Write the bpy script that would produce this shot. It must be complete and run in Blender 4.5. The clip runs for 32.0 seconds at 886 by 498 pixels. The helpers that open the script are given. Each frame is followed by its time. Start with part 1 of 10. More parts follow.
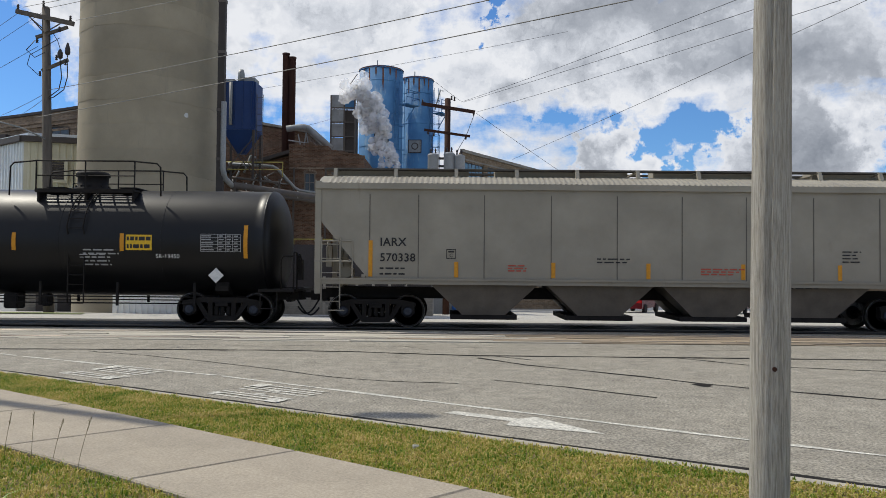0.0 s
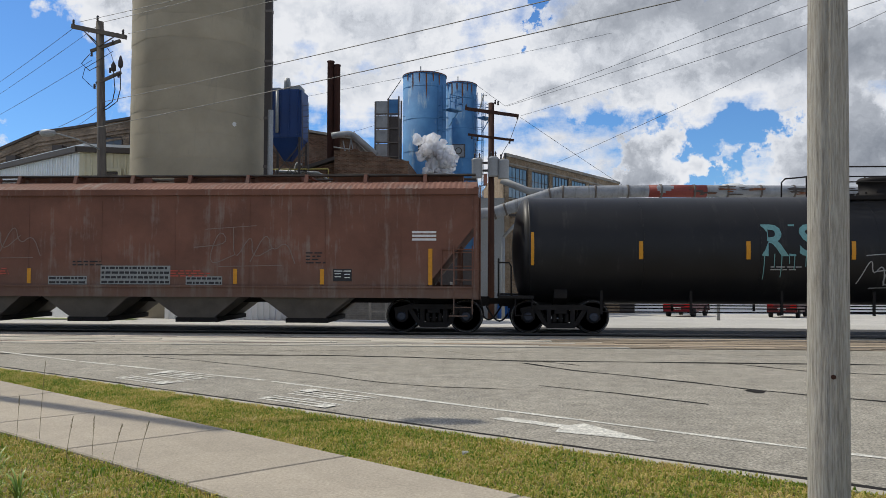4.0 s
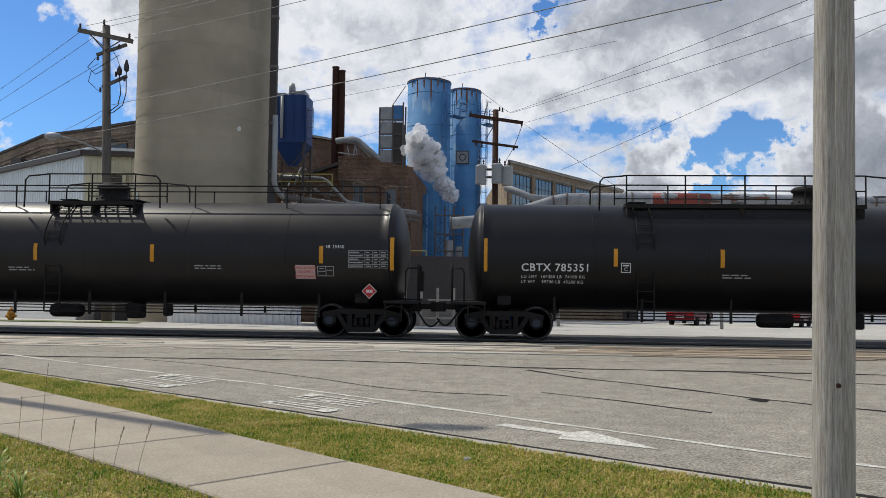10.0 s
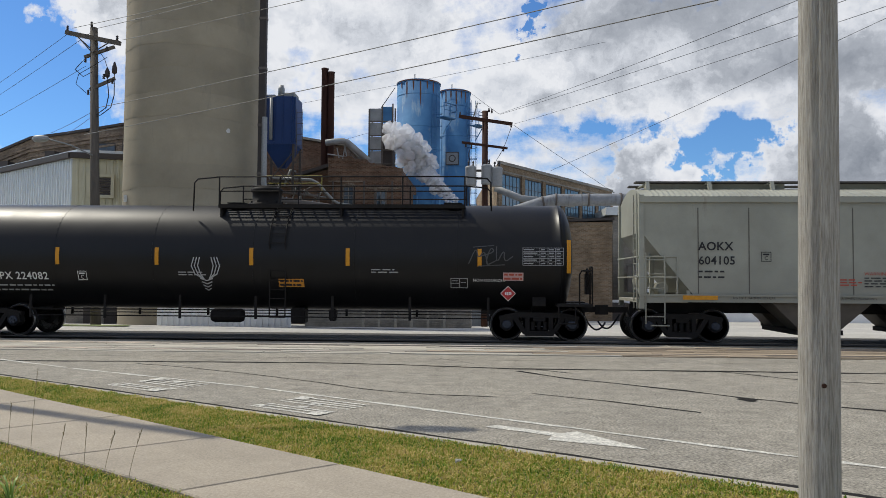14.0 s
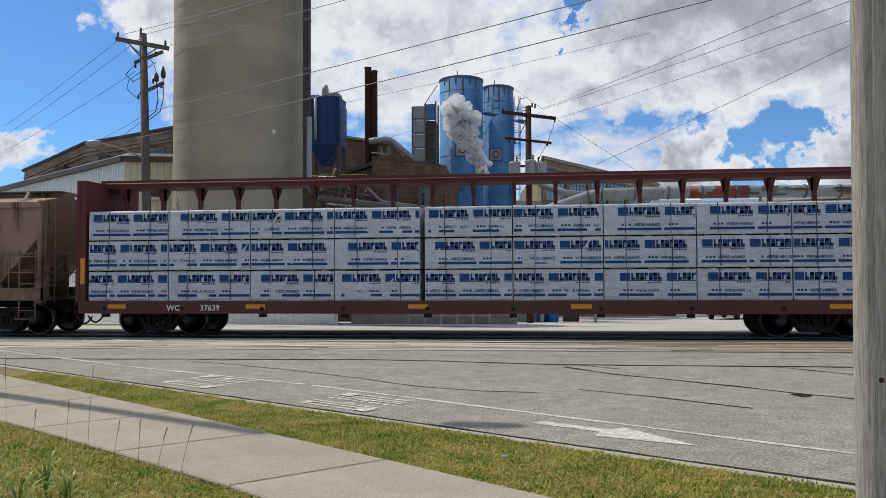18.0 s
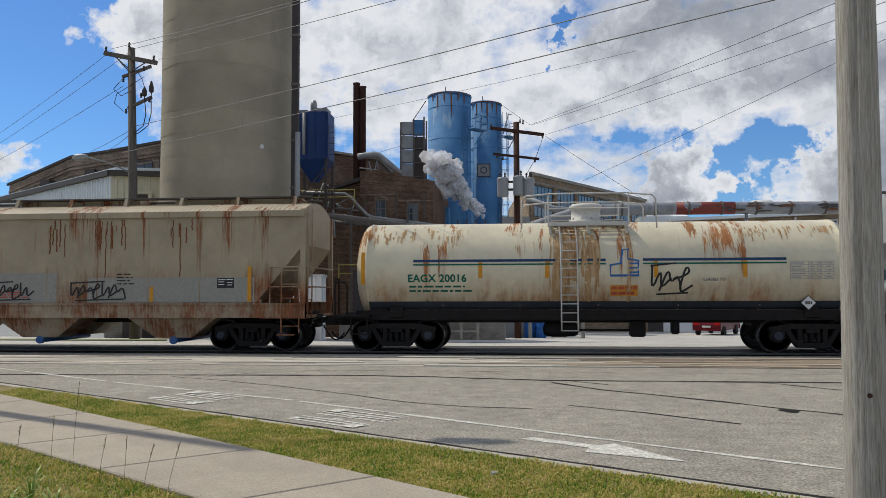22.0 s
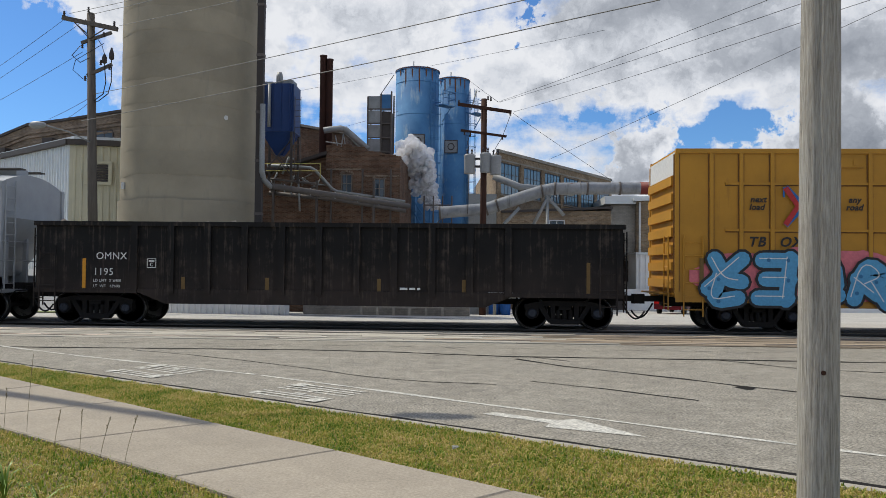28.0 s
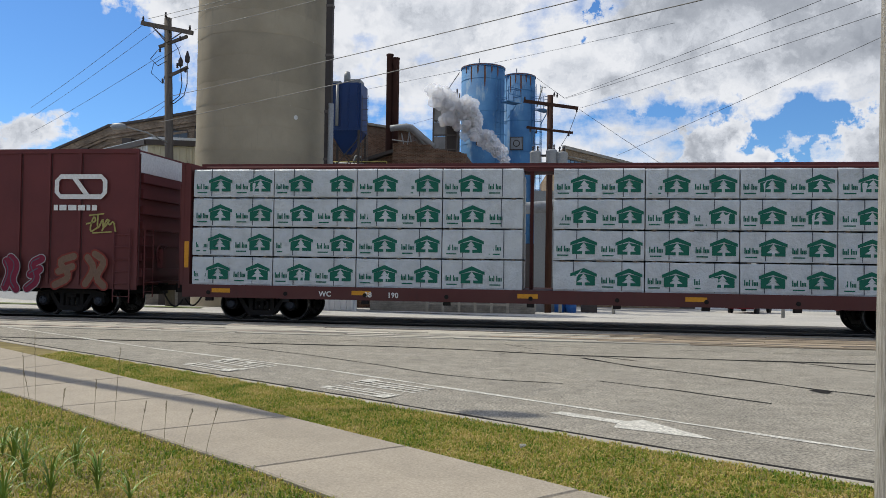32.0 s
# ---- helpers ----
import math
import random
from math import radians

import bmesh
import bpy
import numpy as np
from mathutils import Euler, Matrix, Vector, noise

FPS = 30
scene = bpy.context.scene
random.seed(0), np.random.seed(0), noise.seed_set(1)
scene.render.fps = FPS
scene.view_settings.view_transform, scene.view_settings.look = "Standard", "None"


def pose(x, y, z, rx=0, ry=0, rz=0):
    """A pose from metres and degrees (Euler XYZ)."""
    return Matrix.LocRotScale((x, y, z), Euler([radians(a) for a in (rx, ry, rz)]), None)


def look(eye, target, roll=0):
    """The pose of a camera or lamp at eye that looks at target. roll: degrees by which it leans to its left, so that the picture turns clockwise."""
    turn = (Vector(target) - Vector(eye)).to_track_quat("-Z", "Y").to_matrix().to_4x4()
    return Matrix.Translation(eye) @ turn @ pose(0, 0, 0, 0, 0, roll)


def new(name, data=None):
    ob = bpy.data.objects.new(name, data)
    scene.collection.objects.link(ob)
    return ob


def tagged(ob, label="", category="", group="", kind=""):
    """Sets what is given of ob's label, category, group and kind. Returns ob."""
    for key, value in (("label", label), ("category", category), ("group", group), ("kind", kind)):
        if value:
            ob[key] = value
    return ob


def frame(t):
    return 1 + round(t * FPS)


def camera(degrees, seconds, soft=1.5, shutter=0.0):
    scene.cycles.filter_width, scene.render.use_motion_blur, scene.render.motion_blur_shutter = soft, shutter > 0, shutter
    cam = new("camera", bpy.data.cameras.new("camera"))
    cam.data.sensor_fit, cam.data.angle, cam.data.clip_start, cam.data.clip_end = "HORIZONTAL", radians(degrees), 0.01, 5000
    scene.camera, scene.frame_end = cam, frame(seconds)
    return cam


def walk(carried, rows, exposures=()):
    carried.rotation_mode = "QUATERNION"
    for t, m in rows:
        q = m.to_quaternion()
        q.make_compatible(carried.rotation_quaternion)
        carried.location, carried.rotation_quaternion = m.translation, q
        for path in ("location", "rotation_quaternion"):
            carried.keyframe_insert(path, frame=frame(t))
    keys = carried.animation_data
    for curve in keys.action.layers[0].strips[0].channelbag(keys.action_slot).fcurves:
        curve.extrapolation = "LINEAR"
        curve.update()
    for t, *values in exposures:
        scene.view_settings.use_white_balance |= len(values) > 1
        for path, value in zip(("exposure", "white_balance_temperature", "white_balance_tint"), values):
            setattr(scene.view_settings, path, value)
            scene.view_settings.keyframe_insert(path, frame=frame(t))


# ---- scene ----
cam = camera(59.61, 32.0, 0.6)
EYE = (0.0, 0.0, 1.65)
# seconds, yaw, pitch, roll and place of the hand-held, turning camera
PATH = [
    (0.0, 0.357, 1.501, -0.533, 0.033, 0.023, 1.636),
    (0.5, 0.509, 1.448, -0.386, 0.028, 0.021, 1.645),
    (1.0, 1.409, 1.414, -0.017, 0.023, 0.008, 1.662),
    (1.5, 2.165, 1.254, 0.085, 0.016, 0.010, 1.659),
    (2.0, 2.699, 1.524, 0.106, 0.009, 0.010, 1.656),
    (2.5, 2.967, 1.539, -0.032, 0.008, 0.015, 1.655),
    (3.0, 3.021, 1.644, -0.152, 0.012, 0.024, 1.651),
    (3.5, 3.356, 1.708, -0.151, 0.008, 0.017, 1.654),
    (5.5, 4.097, 2.056, -0.392, -0.008, -0.014, 1.656),
    (6.0, 4.327, 2.053, -0.384, -0.005, -0.013, 1.655),
    (6.5, 4.300, 2.032, -0.447, -0.004, -0.004, 1.652),
    (7.0, 4.183, 2.159, -0.589, -0.006, 0.002, 1.647),
    (7.5, 4.323, 2.201, -0.599, -0.005, 0.009, 1.644),
    (8.0, 4.236, 2.205, -0.642, -0.008, 0.016, 1.643),
    (8.5, 4.199, 2.208, -0.606, -0.008, 0.016, 1.641),
    (9.0, 4.200, 2.232, -0.603, -0.009, 0.011, 1.645),
    (9.5, 4.161, 2.174, -0.616, -0.007, 0.013, 1.645),
    (10.0, 3.842, 2.268, -0.694, -0.005, 0.014, 1.644),
    (10.5, 3.871, 2.285, -0.648, -0.005, 0.005, 1.646),
    (11.0, 3.755, 2.369, -0.674, -0.000, 0.004, 1.647),
    (11.5, 3.543, 2.412, -0.710, -0.005, -0.002, 1.643),
    (12.0, 3.367, 2.441, -0.653, -0.004, -0.008, 1.648),
    (12.5, 2.848, 2.497, -0.704, -0.001, -0.005, 1.643),
    (13.0, 2.553, 2.502, -0.690, 0.002, -0.002, 1.644),
    (13.5, 2.683, 2.301, -0.598, 0.004, -0.002, 1.651),
    (14.0, 3.130, 2.341, -0.376, -0.001, -0.018, 1.661),
    (14.5, 3.771, 2.087, -0.207, -0.004, -0.024, 1.661),
    (16.5, 5.257, 1.856, -0.141, 0.003, 0.006, 1.652),
    (17.0, 5.807, 1.976, 0.081, 0.013, -0.004, 1.656),
    (17.5, 6.311, 2.102, 0.215, 0.015, -0.014, 1.655),
    (18.0, 6.479, 2.096, 0.257, 0.012, -0.009, 1.654),
    (18.5, 6.511, 2.173, 0.303, 0.011, 0.002, 1.650),
    (19.0, 6.436, 2.176, 0.408, 0.008, 0.008, 1.648),
    (19.5, 6.244, 2.300, 0.387, 0.001, 0.005, 1.644),
    (20.0, 6.170, 2.486, 0.349, -0.003, 0.004, 1.645),
    (20.5, 6.180, 2.727, 0.372, -0.005, -0.006, 1.649),
    (21.0, 6.122, 2.966, 0.384, -0.005, -0.016, 1.653),
    (21.5, 5.610, 3.177, 0.165, -0.009, -0.015, 1.649),
    (22.0, 5.561, 3.230, 0.172, -0.009, -0.014, 1.654),
    (22.5, 5.458, 2.981, 0.127, -0.010, -0.000, 1.651),
    (23.0, 5.182, 2.968, 0.058, -0.007, 0.007, 1.649),
    (23.5, 4.973, 3.032, 0.032, -0.003, 0.008, 1.647),
    (24.0, 4.617, 3.024, 0.028, -0.004, 0.012, 1.646),
    (24.5, 4.059, 2.905, -0.023, -0.005, 0.020, 1.643),
    (25.0, 3.614, 2.748, -0.142, -0.007, 0.025, 1.641),
    (25.5, 3.200, 2.733, -0.219, -0.000, 0.014, 1.644),
    (27.5, 3.254, 1.727, -0.487, 0.007, 0.024, 1.645),
    (28.0, 3.015, 1.504, -0.567, 0.003, 0.027, 1.640),
    (28.5, 3.038, 1.291, -0.577, 0.001, 0.021, 1.644),
    (29.0, 3.089, 1.250, -0.660, -0.005, 0.014, 1.647),
    (29.5, 3.319, 1.075, -0.742, -0.007, 0.006, 1.648),
    (30.0, 3.911, 0.912, -0.689, -0.009, -0.013, 1.654),
    (30.5, 4.806, 0.645, -0.694, -0.012, -0.028, 1.658),
    (31.0, 6.197, 0.986, -0.630, 0.000, -0.065, 1.661),
    (31.5, 6.983, 1.161, -0.656, -0.008, -0.073, 1.666),
    (32.0, 7.797, 1.191, -0.821, -0.022, -0.072, 1.671),
]
walk(cam, [(t, pose(x, y, z, 90 + pitch, roll, yaw)) for t, yaw, pitch, roll, x, y, z in PATH], [(0, -0.5, 6280, 10), (19, -0.53, 6280, 10), (22, -0.6, 6280, 10), (24, -0.6, 6280, 10), (27.5, -0.52, 6280, 10), (32, -0.49, 6280, 10)])

# ---- light: sun behind the train, half left, under broken cumulus ----
SUN_EL, SUN_AZ = radians(52), radians(-64)
SUN_DIR = Vector((math.sin(SUN_AZ) * math.cos(SUN_EL), math.cos(SUN_AZ) * math.cos(SUN_EL), math.sin(SUN_EL)))
sun = new("sun", bpy.data.lights.new("sun", "SUN"))
sun.data.energy, sun.data.angle, sun.data.color = 5.0, radians(0.6), (1.0, 0.925, 0.77)
sun.matrix_basis = look(SUN_DIR * 60, (0, 0, 0))


def nodes_of(tree):
    tree.nodes.clear()

    def N(kind, inputs=None, **props):
        n = tree.nodes.new(kind)
        for k, v in props.items():
            setattr(n, k, v)
        for k, v in (inputs or {}).items():
            if isinstance(v, bpy.types.NodeSocket):
                tree.links.new(v, n.inputs[k])
            else:
                n.inputs[k].default_value = v
        return n
    return N


def ramp(N, fac, stops):
    n = N("ShaderNodeValToRGB", {0: fac})
    cr = n.color_ramp
    while len(cr.elements) < len(stops):
        cr.elements.new(0.5)
    for e, (p, c) in zip(cr.elements, stops):
        e.position, e.color = p, (c if len(c) == 4 else (*c, 1))
    return n.outputs[0]


def grey(v):
    return (v, v, v)


def make_world():
    w = bpy.data.worlds.new("sky")
    scene.world = w
    w.use_nodes = True
    N = nodes_of(w.node_tree)

    def M(op, a, b=0.0, c=0.0):
        return N("ShaderNodeMath", {0: a, 1: b, 2: c}, operation=op).outputs[0]
    sky = N("ShaderNodeTexSky", sky_type="NISHITA", sun_disc=False, sun_elevation=SUN_EL, sun_rotation=SUN_AZ,
            altitude=200.0, air_density=1.0, dust_density=0.15, ozone_density=2.5)
    co = N("ShaderNodeTexCoord").outputs["Generated"]
    sep = N("ShaderNodeSeparateXYZ", {0: co})
    dx, dy, dz = sep.outputs
    # cloud layer: the view ray meets a flat deck
    up = M("MAXIMUM", dz, 0.02)
    flat = N("ShaderNodeCombineXYZ", {0: M("DIVIDE", dx, M("ADD", up, 0.12)), 1: M("DIVIDE", dy, M("ADD", up, 0.12)), 2: M("MULTIPLY", dz, 2.0)}).outputs[0]
    big = N("ShaderNodeTexNoise", {"Vector": flat, "Scale": 1.25, "Detail": 9.0, "Roughness": 0.56, "Distortion": 0.25}).outputs[0]
    # heaped edges in plain direction space
    puff = N("ShaderNodeTexNoise", {"Vector": co, "Scale": 10.0, "Detail": 10.0, "Roughness": 0.62}).outputs[0]

    def spot(ax, az, rx, rz):
        """Soft disc round a direction: azimuth ax (right of +y) and elevation az, in degrees."""
        d = (math.sin(radians(ax)) * math.cos(radians(az)), math.cos(radians(ax)) * math.cos(radians(az)), math.sin(radians(az)))
        e = N("ShaderNodeVectorMath", {0: co, 1: d}, operation="SUBTRACT").outputs[0]
        s = N("ShaderNodeVectorMath", {0: e, 1: (1 / math.sin(radians(rx)), 1 / math.sin(radians(rx)), 1 / math.sin(radians(rz)))}, operation="MULTIPLY").outputs[0]
        r = N("ShaderNodeVectorMath", {0: s}, operation="LENGTH").outputs[1]
        return M("MAXIMUM", M("SUBTRACT", 1.0, r), 0.0)
    # ragged, heaped edges: the discs' directions are stirred by noise
    stir = N("ShaderNodeTexNoise", {"Vector": co, "Scale": 7.0, "Detail": 8.0, "Roughness": 0.62}).outputs[1]
    stir = N("ShaderNodeVectorMath", {0: N("ShaderNodeVectorMath", {0: stir, 1: (0.5, 0.5, 0.5)}, operation="SUBTRACT").outputs[0], 1: (0.42, 0.42, 0.15)}, operation="MULTIPLY").outputs[0]
    co = N("ShaderNodeVectorMath", {0: co, 1: stir}, operation="ADD").outputs[0]
    cover = M("ADD", M("MULTIPLY_ADD", big, 1.1, -0.53), M("MULTIPLY", puff, 1.0))
    for ax, az, rx, rz, k in SKY_SPOTS:
        cover = M("ADD", cover, M("MULTIPLY", spot(ax, az, rx, rz), k))
    dens = ramp(N, cover, [(0.42, grey(0)), (0.50, grey(0.4)), (0.63, grey(1))])
    shade = N("ShaderNodeTexNoise", {"Vector": co, "Scale": 5.5, "Detail": 9.0, "Roughness": 0.6, "Distortion": 0.3}).outputs[0]
    thick = M("ADD", M("MULTIPLY", M("SUBTRACT", cover, 0.60), 0.7), M("MULTIPLY", M("SUBTRACT", shade, 0.5), 1.6))
    for ax, az, rx, rz, k in SKY_DARK:
        thick = M("ADD", thick, M("MULTIPLY", spot(ax, az, rx, rz), k))
    ccol = ramp(N, thick, [(0.0, (1.0, 1.0, 1.01)), (0.18, (0.80, 0.82, 0.86)), (0.40, (0.52, 0.545, 0.59)), (0.8, (0.30, 0.325, 0.37))])
    skyc = N("ShaderNodeVectorMath", {0: sky.outputs[0], 1: SKY_TINT}, operation="MULTIPLY").outputs[0]
    cl = N("ShaderNodeVectorMath", {0: ccol, "Scale": CLOUD_K}, operation="SCALE").outputs[0]
    mix = N("ShaderNodeMix", {0: dens, 6: skyc, 7: cl}, data_type="RGBA").outputs[2]
    bg = N("ShaderNodeBackground", {0: mix, 1: 0.12})
    N("ShaderNodeOutputWorld", {0: bg.outputs[0]})


# azimuth, elevation, width, height, amount
SKY_SPOTS = [(-40, 15, 16, 22, -0.95), (-33, 12, 6, 8, -0.3), (-26.5, 19, 6, 3.2, 0.8), (17.2, 9.8, 4.8, 1.9, -0.85), (10.0, 10.4, 4.5, 0.6, -0.25), (16.9, 7.6, 1.8, 2.2, -0.5), (11.4, 6.7, 5.0, 3.3, 1.15), (25.0, 8.6, 6, 3.8, 1.0), (6, 12.6, 9, 2.2, 0.35), (-36, 8.3, 5.0, 2.8, 1.2), (1.4, 19.4, 1.6, 1.4, -0.7), (-0.4, 17.1, 1.6, 0.7, -0.55), (5, 17, 34, 7, 0.42)]
SKY_DARK = [(14, 19, 14, 7, 0.5), (26, 14.0, 10, 4.0, 0.4), (3, 13, 12, 2.5, 0.2), (-2, 8, 14, 3, 0.15)]
SKY_TINT, CLOUD_K = (0.68, 1.02, 1.38), 9.8
make_world()


# ---- materials ----
def material(name, base, rough=0.7, var=0.25, scale=3.0, tint=None, fine=60.0, bump=0.25, metal=0.0, streak=0.0, streak_col=(0.16, 0.06, 0.025), streak_scale=1.0, dirt=0.0, dirt_col=(0.11, 0.09, 0.07), dirt_h=1.6, spread=0.0, stretch=(1, 1, 1), spec=0.5, bump_dist=0.01, speck=0.0, speck_scale=55.0):
    """A weathered surface: two scales of colour change, fine relief, run-down streaks and splash dirt near the ground."""
    m = bpy.data.materials.new(name)
    m.use_nodes = True
    N = nodes_of(m.node_tree)
    co = N("ShaderNodeTexCoord").outputs["Object"]
    if stretch != (1, 1, 1):
        co = N("ShaderNodeVectorMath", {0: co, 1: stretch}, operation="MULTIPLY").outputs[0]
    n1 = N("ShaderNodeTexNoise", {"Vector": co, "Scale": scale, "Detail": 6.0, "Roughness": 0.6}).outputs[0]
    n2 = N("ShaderNodeTexNoise", {"Vector": co, "Scale": fine, "Detail": 4.0, "Roughness": 0.65}).outputs[0]
    lo = tuple(c * (1 - var) for c in base)
    hi = tint or tuple(min(1, c * (1 + var)) for c in base)
    col = ramp(N, n1, [(0.3, lo), (0.7, hi)])
    col = N("ShaderNodeMix", {0: 0.5 * var, 6: col, 7: ramp(N, n2, [(0.3, tuple(c * 0.55 for c in base)), (0.7, tuple(min(1, c * 1.35) for c in base))])}, data_type="RGBA").outputs[2]
    if speck:
        sp = N("ShaderNodeTexNoise", {"Vector": co, "Scale": speck_scale, "Detail": 3.0, "Roughness": 0.7}).outputs[0]
        sp2 = N("ShaderNodeTexNoise", {"Vector": co, "Scale": speck_scale * 0.12, "Detail": 4.0, "Roughness": 0.7}).outputs[0]
        v = N("ShaderNodeMath", {0: N("ShaderNodeMapRange", {0: sp, 1: 0.32, 2: 0.68, 3: 1 - speck, 4: 1 + speck}).outputs[0], 1: N("ShaderNodeMapRange", {0: sp2, 1: 0.3, 2: 0.7, 3: 1 - speck * 0.35, 4: 1 + speck * 0.35}).outputs[0]}, operation="MULTIPLY").outputs[0]
        col = N("ShaderNodeVectorMath", {0: col, "Scale": v}, operation="SCALE").outputs[0]
    if spread:
        rnd = N("ShaderNodeObjectInfo").outputs["Random"]
        v = N("ShaderNodeMath", {0: rnd, 1: 2 * spread, 2: 1 - spread}, operation="MULTIPLY_ADD").outputs[0]
        col = N("ShaderNodeVectorMath", {0: col, "Scale": v}, operation="SCALE").outputs[0]
    rgh = N("ShaderNodeMapRange", {0: n1, 3: max(0.05, rough - 0.12), 4: min(1, rough + 0.12)}).outputs[0]
    if streak:
        sv = N("ShaderNodeVectorMath", {0: co, 1: (2.6 * streak_scale, 0.3, 0.22)}, operation="MULTIPLY").outputs[0]
        s1 = N("ShaderNodeTexNoise", {"Vector": sv, "Scale": 1.6, "Detail": 7.0, "Roughness": 0.7}).outputs[0]
        s2 = N("ShaderNodeTexNoise", {"Vector": co, "Scale": 0.9 * streak_scale, "Detail": 5.0, "Roughness": 0.7}).outputs[0]
        sm = N("ShaderNodeMath", {0: N("ShaderNodeMath", {0: s1, 1: 0.6}, operation="MULTIPLY").outputs[0], 1: N("ShaderNodeMath", {0: s2, 1: 0.4}, operation="MULTIPLY").outputs[0]}, operation="ADD").outputs[0]
        f = ramp(N, sm, [(0.62 - 0.2 * streak, grey(0)), (0.72 - 0.12 * streak, grey(min(1, 0.35 + streak)))])
        col = N("ShaderNodeMix", {0: f, 6: col, 7: (*streak_col, 1)}, data_type="RGBA").outputs[2]
    if dirt:
        z = N("ShaderNodeSeparateXYZ", {0: co}).outputs[2]
        zz = N("ShaderNodeMapRange", {0: z, 1: dirt_h + 0.6, 2: dirt_h - 0.7, 3: 0.0, 4: 1.0}).outputs[0]
        d = N("ShaderNodeMath", {0: zz, 1: ramp(N, n1, [(0.3, grey(0.25)), (0.65, grey(1))])}, operation="MULTIPLY").outputs[0]
        d = N("ShaderNodeMath", {0: d, 1: dirt}, operation="MULTIPLY").outputs[0]
        col = N("ShaderNodeMix", {0: d, 6: col, 7: (*dirt_col, 1)}, data_type="RGBA").outputs[2]
    bsdf = N("ShaderNodeBsdfPrincipled", {"Base Color": col, "Roughness": rgh, "Metallic": metal, "Specular IOR Level": spec})
    if bump:
        b = N("ShaderNodeBump", {"Strength": bump, "Distance": bump_dist, "Height": n2})
        m.node_tree.links.new(b.outputs[0], bsdf.inputs["Normal"])
    N("ShaderNodeOutputMaterial", {0: bsdf.outputs[0]})
    return m


def rusted(name, base, rust, top=3.8, run=1.0, band=1.9, low=1.0, rough=0.7, fine_x=16.0):
    """Paint with rust running down from the roof edge in broken streaks and a rusted belt below."""
    m = bpy.data.materials.new(name)
    m.use_nodes = True
    N = nodes_of(m.node_tree)

    def M(op, a, b=0.0):
        return N("ShaderNodeMath", {0: a, 1: b}, operation=op).outputs[0]
    co = N("ShaderNodeTexCoord").outputs["Object"]
    x, y, z = N("ShaderNodeSeparateXYZ", {0: co}).outputs

    def field(sx, sz, detail=6.0, rough_=0.72, off=0.0):
        v = N("ShaderNodeCombineXYZ", {0: M("MULTIPLY", x, sx), 1: M("ADD", M("MULTIPLY", y, 0.5), off), 2: M("MULTIPLY", z, sz)}).outputs[0]
        return N("ShaderNodeTexNoise", {"Vector": v, "Scale": 1.0, "Detail": detail, "Roughness": rough_}).outputs[0]
    mottle = field(0.8, 0.8)
    col = ramp(N, mottle, [(0.3, tuple(c * 0.8 for c in base)), (0.7, tuple(c * 1.12 for c in base))])
    grain = ramp(N, field(fine_x, 1.5), [(0.40, grey(0.15)), (0.58, grey(1))])
    lines = ramp(N, field(1.9, 0.05, off=3.0), [(0.53, grey(0)), (0.62, grey(1))])
    length = N("ShaderNodeMapRange", {0: field(0.9, 0.0, 3.0, off=9.0), 1: 0.3, 2: 0.7, 3: 0.25, 4: 2.6}).outputs[0]
    fade = N("ShaderNodeMapRange", {0: M("DIVIDE", M("SUBTRACT", top, z), length), 1: 0.35, 2: 1.0, 3: 1.0, 4: 0.0}).outputs[0]
    runs = M("MULTIPLY", M("MULTIPLY", M("MULTIPLY", lines, grain), fade), 1.5 * run)
    belt = N("ShaderNodeMapRange", {0: M("ADD", z, M("MULTIPLY", M("SUBTRACT", field(1.2, 0.2, off=5.0), 0.5), 2.0)), 1: band + 0.35, 2: band - 0.45, 3: 0.0, 4: 1.0}).outputs[0]
    patch_ = ramp(N, field(0.6, 0.4, off=7.0), [(0.40, grey(0.05)), (0.58, grey(1))])
    belt = M("MULTIPLY", M("MULTIPLY", belt, patch_), M("MULTIPLY", M("ADD", grain, 0.35), low))
    dark = tuple(c * 0.5 for c in rust)
    rcol = ramp(N, field(5.0, 2.0, off=2.0), [(0.35, dark), (0.65, rust)])
    f = M("MINIMUM", M("ADD", runs, belt), 0.92)
    col = N("ShaderNodeMix", {0: f, 6: col, 7: rcol}, data_type="RGBA").outputs[2]
    r = N("ShaderNodeMapRange", {0: f, 3: rough - 0.15, 4: 0.9}).outputs[0]
    b = N("ShaderNodeBsdfPrincipled", {"Base Color": col, "Roughness": r, "Specular IOR Level": 0.3})
    N("ShaderNodeOutputMaterial", {0: b.outputs[0]})
    return m


def plain(name, col, rough=0.6, metal=0.0, alpha=1.0, spec=0.25):
    m = bpy.data.materials.new(name)
    m.use_nodes = True
    N = nodes_of(m.node_tree)
    co = N("ShaderNodeTexCoord").outputs["Object"]
    n1 = N("ShaderNodeTexNoise", {"Vector": co, "Scale": 14.0, "Detail": 5.0, "Roughness": 0.7}).outputs[0]
    c = ramp(N, n1, [(0.35, tuple(v * 0.8 for v in col)), (0.65, col)])
    b = N("ShaderNodeBsdfPrincipled", {"Base Color": c, "Roughness": rough, "Metallic": metal, "Specular IOR Level": spec})
    N("ShaderNodeOutputMaterial", {0: b.outputs[0]})
    return m


